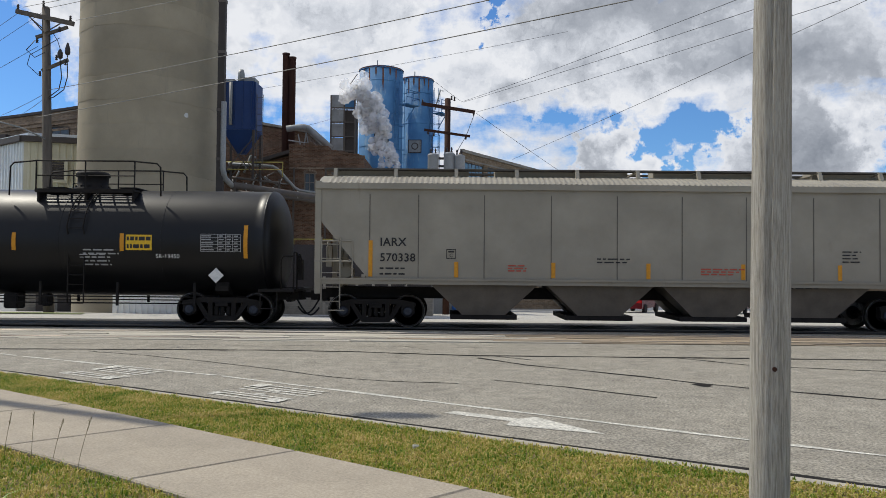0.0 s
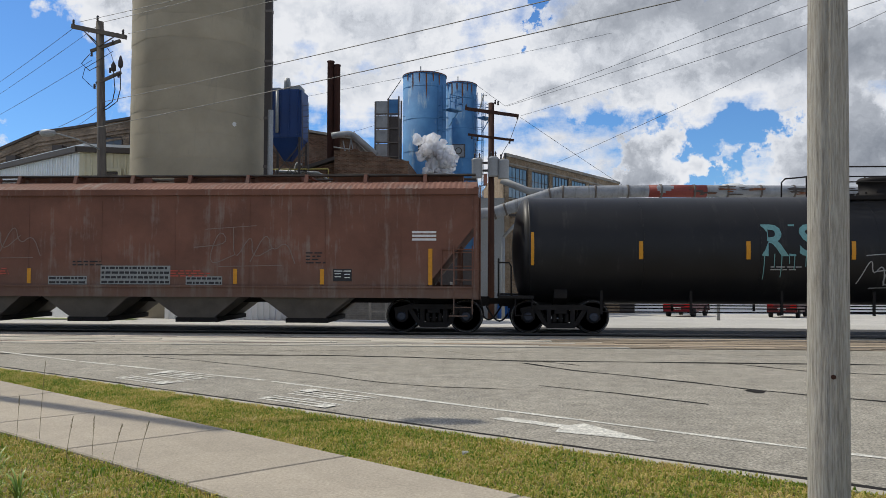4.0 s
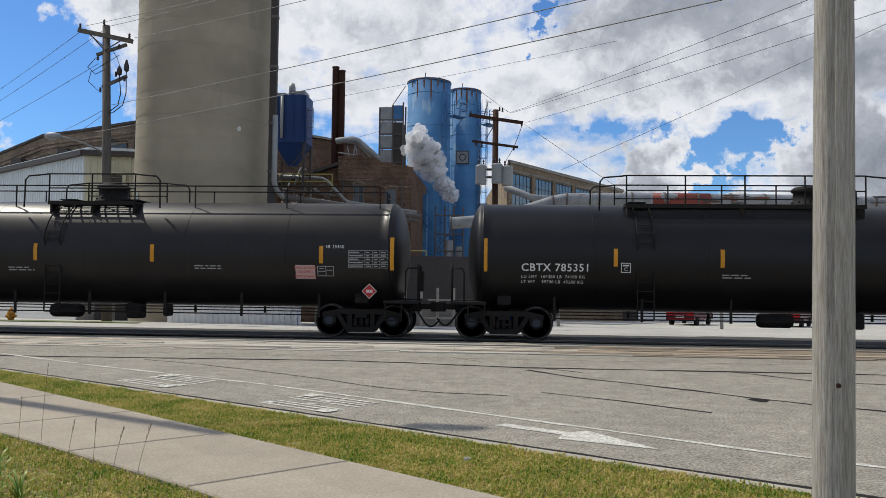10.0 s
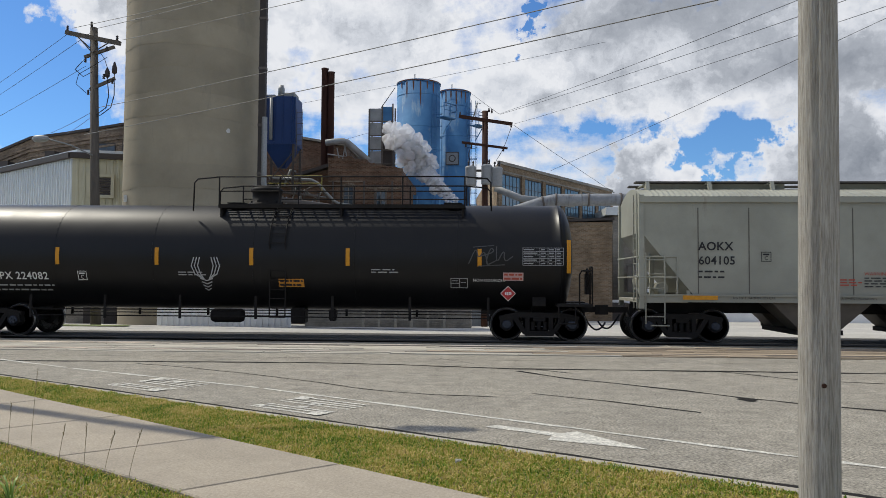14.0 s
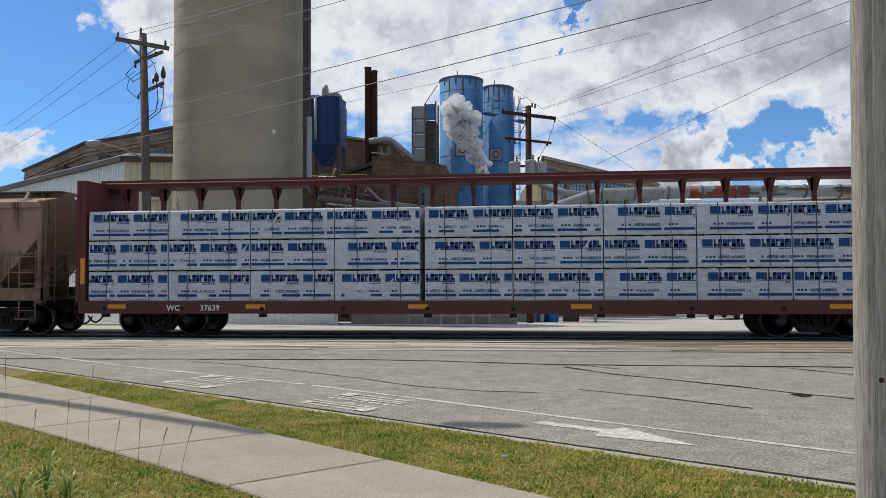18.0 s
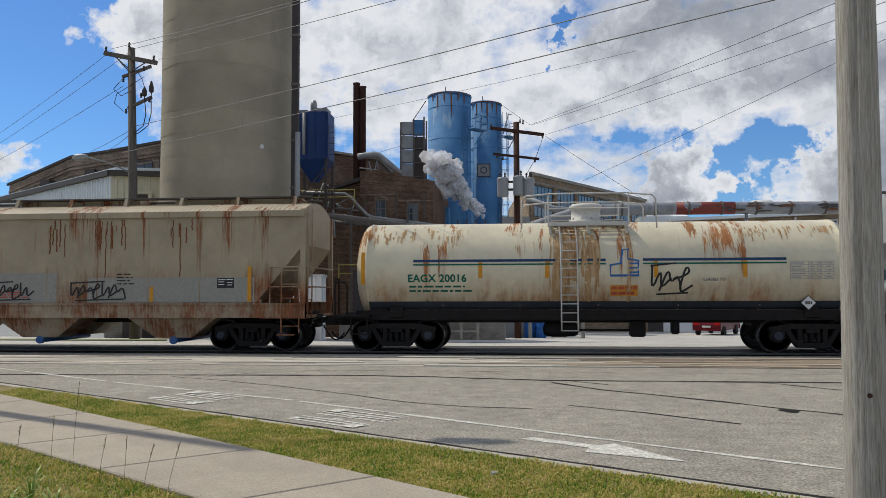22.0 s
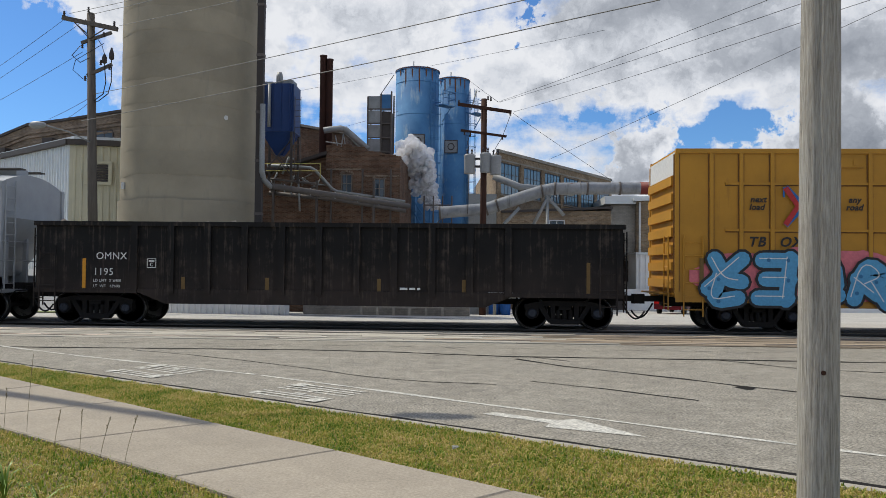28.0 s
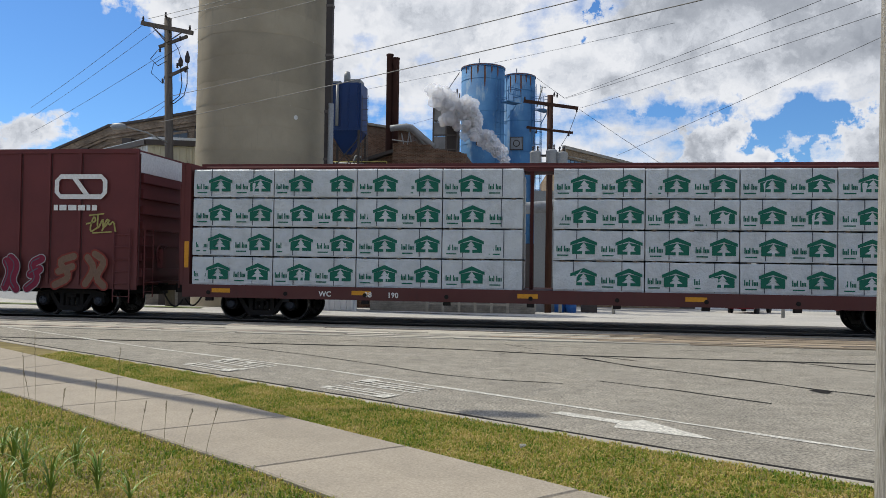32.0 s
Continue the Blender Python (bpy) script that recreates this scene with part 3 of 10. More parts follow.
def grow(name, region, count, hmin, hmax, seed, label):
    """Short blades scattered over a region given by a function of two random numbers."""
    r = np.random.RandomState(seed)
    pts = np.array([region(u, v) for u, v in r.rand(count, 2)])
    hh = hmin + (hmax - hmin) * r.rand(count) ** 1.5
    ang = r.rand(count) * 2 * np.pi
    lean = r.rand(count) * 1.5
    w = 0.004 + 0.004 * r.rand(count)
    dx, dy = np.cos(ang), np.sin(ang)
    ax, ay = -dy * w, dx * w
    z0 = 0.06
    P = np.empty((count, 5, 3))
    P[:, 0] = np.stack([pts[:, 0] - ax, pts[:, 1] - ay, np.full(count, z0)], 1)
    P[:, 1] = np.stack([pts[:, 0] + ax, pts[:, 1] + ay, np.full(count, z0)], 1)
    mx, my = pts[:, 0] + dx * hh * lean * 0.35, pts[:, 1] + dy * hh * lean * 0.35
    P[:, 2] = np.stack([mx + ax * 0.8, my + ay * 0.8, z0 + hh * 0.62], 1)
    P[:, 3] = np.stack([mx - ax * 0.8, my - ay * 0.8, z0 + hh * 0.62], 1)
    P[:, 4] = np.stack([pts[:, 0] + dx * hh * lean, pts[:, 1] + dy * hh * lean, z0 + hh * (1 - 0.25 * lean)], 1)
    base = np.arange(count)[:, None] * 5
    me = bpy.data.meshes.new(name)
    quads = (base + np.array([[0, 1, 2, 3]])).tolist()
    tris = (base + np.array([[3, 2, 4]])).tolist()
    me.from_pydata(P.reshape(-1, 3).tolist(), [], quads + tris)
    me.materials.append(grass_mat)
    tagged(new(name, me), label, "grass", kind="stuff")


def poly_at(pts, x):
    for a, b in zip(pts, pts[1:]):
        if a[0] <= x <= b[0]:
            return a[1] + (b[1] - a[1]) * (x - a[0]) / (b[0] - a[0])
    return pts[-1][1]


def verge(u, v):
    x = -8.4 + 12.4 * u ** 0.8
    rag = 0.03 * math.sin(9 * x) + 0.025 * math.sin(23 * x + 1)
    lo, hi = poly_at(SW_R, x) - 0.06 - rag, line_y(KERB_A, KERB_B, x) - 0.43 + 0.03 * math.sin(13 * x)
    return x, lo + (hi - lo) * v


def near_lawn(u, v):
    x = -9.5 + 10.5 * u
    hi = poly_at(SW_L, x) + 0.07 + 0.035 * math.sin(7 * x) + 0.03 * math.sin(19 * x + 2)
    return x, hi - 4.2 * v ** 1.2


grow("verge_grass", verge, 90000, 0.016, 0.048, 3, "dry mown grass between kerb and sidewalk")
grow("lawn_grass", near_lawn, 95000, 0.018, 0.060, 4, "half-dry lawn grass beside the sidewalk")

# tall weeds on the lawn
weed_green = material("weed_leaf", (0.16, 0.25, 0.032), 0.5, 0.3, 8, fine=30, bump=0.1, spread=0.2)
weed_dry = material("weed_stalk", (0.19, 0.15, 0.075), 0.8, 0.25, 10, fine=40, bump=0.1)


def weed(x, y, seed, n=16, height=0.45):
    rnd = random.Random(seed)
    height *= 0.58
    w = thing("weed_clump", "green weed clump with long arching leaves on the lawn", "weed", "weeds on the lawn", pose(x, y, 0.07))
    for k in range(n):
        a, h, l = rnd.uniform(0, 6.28), height * rnd.uniform(0.5, 1.1), rnd.uniform(0.1, 0.32)
        wd = rnd.uniform(0.005, 0.011)
        bm = B()
        prev = None
        for i in range(6):
            t = i / 5
            c = Vector((math.cos(a) * l * t * t, math.sin(a) * l * t * t, h * math.sin(t * 1.9) / math.sin(1.9) if t < 0.83 else h * math.sin(t * 1.9)))
            s = Vector((-math.sin(a), math.cos(a), 0)) * wd * (1 - t) ** 0.6 * (0.5 + min(1, 3 * t) * 0.5)
            cur = (bm.verts.new(c - s), bm.verts.new(c + s))
            if prev:
                bm.faces.new((prev[0], prev[1], cur[1], cur[0])).smooth = True
            prev = cur
        part("leaf", bm, weed_green, w)


def stalk(x, y, h, lean, seed):
    rnd = random.Random(seed)
    s = thing("dry_stalk", "thin dry seed stalk rising from the lawn", "weed", "seed stalks on the lawn", pose(x, y, 0.07))
    bm = B()
    pts = [(lean * h * (k / 6) ** 1.4, 0.1 * lean * h * (k / 6), h * k / 6) for k in range(7)]
    pipe(bm, pts, 0.0019, 5)
    part("stem", bm, weed_dry, s)
    bm = B()
    for k in range(14):
        t = 0.72 + 0.28 * k / 14
        p = Vector((lean * h * t ** 1.4, 0.1 * lean * h * t, h * t))
        rod(bm, p, p + Vector((rnd.uniform(-0.012, 0.012), rnd.uniform(-0.012, 0.012), 0.02)), 0.0022, 4, 0.001)
    part("seed_head", bm, weed_dry, s)


for i, (x, y, n, h) in enumerate(((-3.72, 5.04, 22, 0.55), (-3.06, 4.88, 24, 0.45), (-3.5, 5.30, 20, 0.5), (-3.3, 4.72, 24, 0.5), (-2.75, 4.75, 14, 0.32), (-4.0, 5.3, 18, 0.55), (-4.4, 5.7, 14, 0.4), (-3.9, 4.7, 22, 0.55), (-3.4, 4.4, 22, 0.5))):
    weed(x, y, 40 + i, n, h)
for i, (x, y, h, l) in enumerate(((-4.45, 7.05, 0.42, 0.05), (-4.2, 7.0, 0.75, 0.06), (-3.27, 6.2, 0.40, 0.04), (-3.05, 6.1, 0.36, 0.22), (-2.8, 6.0, 0.40, 0.24), (-5.6, 7.6, 0.6, -0.05), (-5.4, 7.5, 0.8, -0.03), (-4.7, 6.9, 0.35, 0.1), (-3.6, 6.4, 0.35, 0.15), (-5.0, 6.9, 0.5, -0.2))):
    stalk(x, y, h, l, 60 + i)
bm = B()
rod(bm, (-0.25, 6.67, 0.12), (-0.2, 6.69, 0.125), 0.02, 6, 0.008)
solid("litter_scrap", bm, road_white, "small white paper scrap in the grass", "litter")

# ---- poles and wires ----
pole_wood = bpy.data.materials.new("weathered_pole_wood")
pole_wood.use_nodes = True
N = nodes_of(pole_wood.node_tree)
pco = N("ShaderNodeTexCoord").outputs["Object"]
g1 = N("ShaderNodeTexNoise", {"Vector": N("ShaderNodeVectorMath", {0: pco, 1: (58, 58, 2.2)}, operation="MULTIPLY").outputs[0], "Scale": 1.0, "Detail": 8.0, "Roughness": 0.7, "Distortion": 0.4}).outputs[0]
g2 = N("ShaderNodeTexNoise", {"Vector": N("ShaderNodeVectorMath", {0: pco, 1: (150, 150, 7.0)}, operation="MULTIPLY").outputs[0], "Scale": 1.0, "Detail": 5.0, "Roughness": 0.7}).outputs[0]
g3 = N("ShaderNodeTexNoise", {"Vector": N("ShaderNodeVectorMath", {0: pco, 1: (4, 4, 1.2)}, operation="MULTIPLY").outputs[0], "Scale": 1.0, "Detail": 5.0}).outputs[0]
wc = ramp(N, g1, [(0.30, (0.05, 0.042, 0.035)), (0.38, (0.25, 0.225, 0.19)), (0.52, (0.40, 0.375, 0.33)), (0.70, (0.52, 0.50, 0.45))])
wc = N("ShaderNodeMix", {0: 0.45, 6: wc, 7: ramp(N, g2, [(0.36, (0.12, 0.105, 0.088)), (0.60, (0.50, 0.475, 0.425))])}, data_type="RGBA").outputs[2]
wc = N("ShaderNodeMix", {0: ramp(N, g3, [(0.52, grey(0)), (0.74, grey(0.35))]), 6: wc, 7: (0.26, 0.22, 0.175, 1)}, data_type="RGBA").outputs[2]
ws_ = N("ShaderNodeBsdfPrincipled", {"Base Color": wc, "Roughness": 0.88, "Specular IOR Level": 0.15})
wb = N("ShaderNodeBump", {"Strength": 1.0, "Distance": 0.012, "Height": N("ShaderNodeMath", {0: g1, 1: N("ShaderNodeMath", {0: g2, 1: 0.5}, operation="MULTIPLY").outputs[0]}, operation="ADD").outputs[0]})
pole_wood.node_tree.links.new(wb.outputs[0], ws_.inputs["Normal"])
N("ShaderNodeOutputMaterial", {0: ws_.outputs[0]})
pole_grey = material("grey_pole_wood", (0.11, 0.095, 0.08), 0.85, 0.3, 3, fine=20, bump=0.6, stretch=(5, 5, 0.5), spec=0.2)
pole_brown = material("creosote_pole_wood", (0.05, 0.024, 0.017), 0.85, 0.3, 3, fine=20, bump=0.6, stretch=(5, 5, 0.5), spec=0.2)
galv = plain("galvanised_steel", (0.30, 0.31, 0.31), 0.55, 0.3)
porcelain = plain("dark_insulator", (0.05, 0.04, 0.04), 0.3)
wire_mat = plain("wire", (0.025, 0.025, 0.027), 0.5)
wire_pale = plain("pale_wire", (0.20, 0.195, 0.18), 0.6)
trans_grey = plain("transformer_grey", (0.30, 0.31, 0.32), 0.5)

wp = thing("wooden_pole", "pale weathered wooden pole with long drying cracks in the verge", "pole", at=pose(2.092, 5.0, 0.0, 0, 0.5, 0))
bm = B()
rnd = random.Random(6)
rings = []
n = 40
for k in range(74):
    z = -0.1 + k * 0.1
    rad = 0.1245 - 0.0036 * z
    ring = []
    for i in range(n):
        a = 2 * math.pi * i / n
        q = rad * (1 + 0.02 * math.sin(a * 2 + z * 0.8) + 0.012 * math.sin(a * 7 + z * 0.3)) - (0.012 if i in (6, 27, 31) else 0) * (1 if 0.3 < (z * 0.4 + i) % 1.6 < 1.3 else 0) + 0.0035 * noise.noise((math.cos(a) * 6, math.sin(a) * 6, z * 1.1))
        ring.append(bm.verts.new((q * math.cos(a), q * math.sin(a), z)))
    rings.append(ring)
for a, b in zip(rings, rings[1:]):
    for i in range(n):
        bm.faces.new((a[i], a[(i + 1) % n], b[(i + 1) % n], b[i])).smooth = True
part("shaft", bm, pole_wood, wp)
for z, a, r in ((1.03, -1.75, 0.02),):
    bm = B()
    c = Vector((0.122 * math.cos(a), 0.122 * math.sin(a), z))
    d = Vector((math.cos(a), math.sin(a), 0))
    rod(bm, c - d * 0.03, c + d * 0.006, r, 10, r * 0.7)
    part("knot", bm, pole_brown, wp, "dark knot in the wood")


def wood_pole(name, label, x, y, z1, r0, r1, mat, lean=0.0, z0=None):
    p = thing(name, label, "utility pole", at=pose(x, y, 0))
    bm = B()
    rod(bm, (-lean * 0.3, 0, (ground_z(y) if z0 is None else z0) - 0.1), (lean, 0, z1), r0, 14, r1)
    part("shaft", bm, mat, p)
    return p


def crossarm(p, a, b, mat, s=0.055, name="crossarm"):
    bm = B()
    a, b = Vector(a), Vector(b)
    d = (b - a).normalized()
    n = Vector((0, 1, 0))
    u = d.cross(n).normalized()
    q = [[bm.verts.new(e + n * sy * s * 0.8 + u * sz * s) for sy, sz in ((-1, -1), (1, -1), (1, 1), (-1, 1))] for e in (a, b)]
    for i in range(4):
        bm.faces.new((q[0][i], q[0][(i + 1) % 4], q[1][(i + 1) % 4], q[1][i]))
    bm.faces.new(q[0][::-1])
    bm.faces.new(q[1])
    part(name, bm, mat, p)


def insulator(p, x, y, z, h=0.22, r=0.06):
    bm = B()
    lathe(bm, [(0.02, z), (r, z + 0.02), (r * 0.5, z + h * 0.35), (r, z + h * 0.45), (r * 0.5, z + h * 0.7), (r * 0.9, z + h * 0.8), (0.02, z + h)], "z", 10, (x, y, 0))
    part("insulator", bm, porcelain, p)


lp = wood_pole("street_lamp_pole", "grey wooden street lamp pole with a short arm beside the sidewalk", -11.6, 11.9, 12.8, 0.16, 0.11, pole_grey, 0.0, 0.06)
bm = B()
pipe(bm, [(0.0, 0.0, 11.4), (0.9, 0.42, 12.2), (1.9, 0.9, 12.5)], 0.035, 8)
part("lamp_arm", bm, galv, lp)
bm = B()
lathe(bm, [(0.05, -0.5), (0.16, -0.36), (0.2, 0.0), (0.14, 0.34), (0.04, 0.45)], "x", 14, (2.3, 1.08, 12.5))
part("lamp_head", bm, galv, lp, "grey street lamp head")

up = wood_pole("utility_pole", "grey wooden utility pole with crossarms and cable ends", -16.05, 31, 12.1, 0.21, 0.15, pole_grey, -0.3)
crossarm(up, (-1.42, -0.15, 11.88), (0.92, -0.15, 11.38), pole_grey, 0.085)
crossarm(up, (-0.62, -0.1, 10.84), (0.65, -0.1, 11.26), pole_grey, 0.06)
crossarm(up, (-0.35, -0.1, 9.48), (0.70, -0.1, 9.94), pole_grey, 0.06)
bm = B()
for a, b in (((-0.9, -0.18, 11.7), (-0.25, -0.18, 11.0)), ((0.5, -0.18, 11.45), (-0.25, -0.18, 11.0)), ((-0.95, -0.05, 11.7), (-0.25, -0.05, 11.1))):
    rod(bm, a, b, 0.025, 6)
part("arm_brace", bm, pole_grey, up)
for x, z in ((-1.35, 11.95), (-0.32, 12.1), (0.78, 11.5), (-0.55, 10.6), (0.35, 11.05), (0.62, 9.7), (-0.4, 9.25), (0.25, 9.9)):
    insulator(up, x, -0.15, z)
for x, z0, z1 in ((0.42, 9.95, 10.35), (0.72, 10.1, 10.6)):
    bm = B()
    lathe(bm, [(0.05, z0), (0.10, z0 + 0.05), (0.10, z0 + 0.25), (0.03, z1)], "z", 12, (x, -0.2, 0))
    part("cable_end", bm, porcelain, up, "black cone cable termination")
bm = B()
pipe(bm, [(0.72, -0.2, 10.1), (0.73, -0.2, 9.2), (0.6, -0.2, 8.7), (0.2, -0.2, 8.4), (0.0, -0.15, 8.35)], 0.02, 6)
pipe(bm, [(0.42, -0.2, 9.95), (0.5, -0.2, 9.2), (0.4, -0.2, 8.7), (0.0, -0.2, 8.4)], 0.02, 6)
pipe(bm, [(-0.6, -0.2, 10.7), (-0.95, -0.2, 10.3), (-0.6, -0.2, 10.0), (-0.2, -0.2, 10.2)], 0.015, 5)
pipe(bm, [(-0.45, -0.2, 9.3), (-0.9, -0.2, 9.7), (-0.8, -0.2, 10.1), (-0.1, -0.2, 10.5), (0.4, -0.2, 10.8)], 0.013, 5)
pipe(bm, [(0.1, -0.2, 11.0), (0.3, -0.2, 10.7), (0.42, -0.2, 10.35)], 0.013, 5)
part("jumper_cable", bm, wire_mat, up)
bm = B()
pipe(bm, [(-0.1, -0.1, 6.7), (-0.6, -1.0, 7.0), (-1.0, -1.9, 7.08)], 0.03, 7)
part("lamp_arm", bm, galv, up)
bm = B()
lathe(bm, [(0.04, -0.35), (0.13, -0.25), (0.15, 0.0), (0.10, 0.25), (0.03, 0.32)], "x", 12, (-1.25, -2.0, 7.08))
part("lamp_head", bm, galv, up, "grey street lamp head")

mp = wood_pole("utility_pole", "dark creosoted utility pole with crossarms and transformers", -0.05, 40, 10.5, 0.18, 0.15, pole_brown)
crossarm(mp, (-1.36, -0.15, 10.2), (1.42, -0.15, 9.78), pole_brown, 0.08)
crossarm(mp, (-1.2, -0.15, 8.84), (1.17, -0.15, 8.52), pole_brown, 0.06)
for x, z in ((-1.3, 10.2), (1.35, 9.6), (0.35, 10.35), (0.95, 8.35), (-0.7, 8.5), (-1.0, 8.6), (0.2, 10.4)):
    insulator(mp, x, -0.15, z)
for x, z in ((-0.72, 6.55), (0.10, 6.62), (0.62, 6.5)):
    bm = B()
    lathe(bm, [(0.05, z - 0.02), (0.27, z), (0.28, z + 0.05), (0.28, z + 0.85), (0.29, z + 0.88), (0.29, z + 0.94), (0.22, z + 1.0), (0.04, z + 1.02)], "z", 18, (x, -0.45, 0))
    t_ = part("transformer", bm, trans_grey, mp, "grey pole-mounted transformer can")
    for q in (-0.12, 0.12):
        bm = B()
        lathe(bm, [(0.03, z + 1.0), (0.06, z + 1.05), (0.03, z + 1.12), (0.06, z + 1.18), (0.02, z + 1.28)], "z", 8, (x + q, -0.45, 0))
        part("bushing", bm, porcelain, t_)
bm = B()
box(bm, -1.0, 0.9, -0.3, -0.1, 6.9, 7.0)
box(bm, -1.0, 0.9, -0.3, -0.1, 7.3, 7.4)
pipe(bm, [(1.35, -0.15, 9.6), (1.1, -0.15, 8.9), (0.95, -0.15, 8.5), (0.6, -0.2, 7.9), (0.5, -0.4, 7.6)], 0.015, 5)
pipe(bm, [(-0.7, -0.15, 8.7), (-0.85, -0.2, 8.2), (-0.75, -0.4, 7.7)], 0.015, 5)
pipe(bm, [(-0.75, -0.2, 6.5), (-0.8, -0.2, 4.5)], 0.02, 5)
part("hanger", bm, porcelain, mp)

WIRES = [
    ((-17.37, 30.9, 11.86), (-32.83, 45.0, 11.34), 0.010), ((-16.41, 31.0, 11.95), (-33.55, 46.0, 10.9), 0.010), ((-16.65, 31.0, 10.5), (-34.26, 47.0, 10.09), 0.010),
    ((-16.27, 31.0, 8.61), (-23.3, 40.0, 9.45), 0.012), ((-16.27, 31.0, 8.44), (-22.41, 40.0, 9.42), 0.012),
    ((-17.19, 30.85, 12.05), (-8.47, 24.0, 10.87), 0.011), ((-16.31, 31.0, 12.06), (-8.04, 24.0, 10.85), 0.011), ((-15.05, 30.85, 11.53), (-5.94, 24.0, 10.62), 0.011),
    ((-16.27, 31.0, 8.71), (-2.1, 20.0, 8.08), 0.013), ((-16.6, 30.9, 7.6), (-0.32, 20.0, 7.73), 0.014),
    ((-14.64, 60.0, 15.61), (9.22, 60.0, 20.28), 0.012),
    ((0.67, 40.0, 10.34), (5.64, 25.0, 9.13), 0.008), ((0.76, 40.0, 10.33), (6.44, 25.0, 9.1), 0.008), ((1.44, 39.85, 9.78), (7.48, 25.0, 8.89), 0.008),
    ((1.44, 40.0, 9.75), (6.95, 42.0, 6.44), 0.010), ((3.67, 44.0, 7.94), (12.07, 30.0, 10.42), 0.010), ((0.67, 40.0, 10.34), (-0.86, 41.0, 11.72), 0.010), ((-5.84, 52.0, 12.34), (-13.6, 56.0, 11.1), 0.01),
]
for i, (a, b, r) in enumerate(WIRES):
    a, b = Vector(a), Vector(b)
    if i in (5, 6, 7, 8, 9, 11, 12, 13, 15):
        b = a + (b - a) * 1.8
    bm = B()
    sag = 0.004 * (b - a).length
    pts = [a.lerp(b, k / 12) - Vector((0, 0, sag * 4 * (k / 12) * (1 - k / 12))) for k in range(13)]
    tube(bm, pts, r, 5)
    solid("overhead_wire", bm, wire_pale if i in (5, 6, 7, 8, 9) else wire_mat, "thin overhead wire strung between poles", "wire", "overhead wires")

# ---- plant behind the track ----
def brick_material(name, c1, c2, mortar, rough=0.9):
    m = bpy.data.materials.new(name)
    m.use_nodes = True
    N = nodes_of(m.node_tree)
    co = N("ShaderNodeTexCoord").outputs["Object"]
    sep = N("ShaderNodeSeparateXYZ", {0: co})
    flat = N("ShaderNodeCombineXYZ", {0: N("ShaderNodeMath", {0: sep.outputs[0], 1: sep.outputs[1]}, operation="ADD").outputs[0], 1: sep.outputs[2]}).outputs[0]
    b = N("ShaderNodeTexBrick", {"Vector": flat, "Color1": (*c1, 1), "Color2": (*c2, 1), "Mortar": (*mortar, 1), "Scale": 1.0, "Mortar Size": 0.010, "Bias": 0.1, "Brick Width": 0.22, "Row Height": 0.075})
    n1 = N("ShaderNodeTexNoise", {"Vector": co, "Scale": 0.9, "Detail": 8.0, "Roughness": 0.7}).outputs[0]
    n2 = N("ShaderNodeTexNoise", {"Vector": N("ShaderNodeVectorMath", {0: co, 1: (3, 3, 6)}, operation="MULTIPLY").outputs[0], "Scale": 2.0, "Detail": 4.0}).outputs[0]
    col = N("ShaderNodeMix", {0: ramp(N, n1, [(0.35, grey(0)), (0.7, grey(0.75))]), 6: b.outputs[0], 7: tuple(v * 0.35 for v in c1) + (1,)}, data_type="RGBA").outputs[2]
    col = N("ShaderNodeMix", {0: ramp(N, n2, [(0.55, grey(0)), (0.75, grey(0.5))]), 6: col, 7: (*c2, 1)}, data_type="RGBA").outputs[2]
    s = N("ShaderNodeBsdfPrincipled", {"Base Color": col, "Roughness": rough, "Specular IOR Level": 0.2})
    bp = N("ShaderNodeBump", {"Strength": 0.6, "Distance": 0.02, "Height": b.outputs["Fac"]})
    m.node_tree.links.new(bp.outputs[0], s.inputs["Normal"])
    N("ShaderNodeOutputMaterial", {0: s.outputs[0]})
    return m


brick_dark = brick_material("dark_red_brick", (0.10, 0.05, 0.03), (0.22, 0.125, 0.08), (0.21, 0.17, 0.13))
brick_tan = brick_material("tan_brick", (0.21, 0.145, 0.085), (0.36, 0.26, 0.165), (0.33, 0.28, 0.21))
brick_old = brick_material("sooty_brick", (0.15, 0.11, 0.08), (0.34, 0.25, 0.175), (0.36, 0.31, 0.25))
block_grey = brick_material("grey_block", (0.34, 0.31, 0.26), (0.38, 0.35, 0.30), (0.30, 0.28, 0.25))
silo_conc = material("silo_concrete", (0.295, 0.258, 0.19), 0.9, 0.2, 0.45, fine=25, bump=0.2, spread=0.05, streak=0.3, streak_col=(0.19, 0.175, 0.145), streak_scale=0.5, spec=0.2)
silver_sheet = material("silver_sheet", (0.58, 0.60, 0.60), 0.45, 0.08, 1.5, fine=30, bump=0.05, metal=0.25)
cream_sheet = material("cream_sheet", (0.50, 0.47, 0.34), 0.6, 0.08, 1.5, fine=30, bump=0.05)
white_sheet = material("white_ribbed_sheet", (0.76, 0.76, 0.74), 0.5, 0.08, 1.5, fine=30, bump=0.05)
trim_dark = plain("dark_trim", (0.07, 0.06, 0.055), 0.6)
blue_tank = material("weathered_blue_steel", (0.045, 0.15, 0.34), 0.78, 0.2, 0.5, fine=25, bump=0.05, streak=0.34, streak_col=(0.34, 0.40, 0.40), streak_scale=0.5, tint=(0.09, 0.24, 0.44), spec=0.3)
blue_dust = material("dust_collector_blue", (0.008, 0.038, 0.15), 0.45, 0.2, 0.8, fine=25, bump=0.05)
rust_mat = material("rust_patch", (0.14, 0.055, 0.025), 0.85, 0.3, 6, fine=40, bump=0.3)
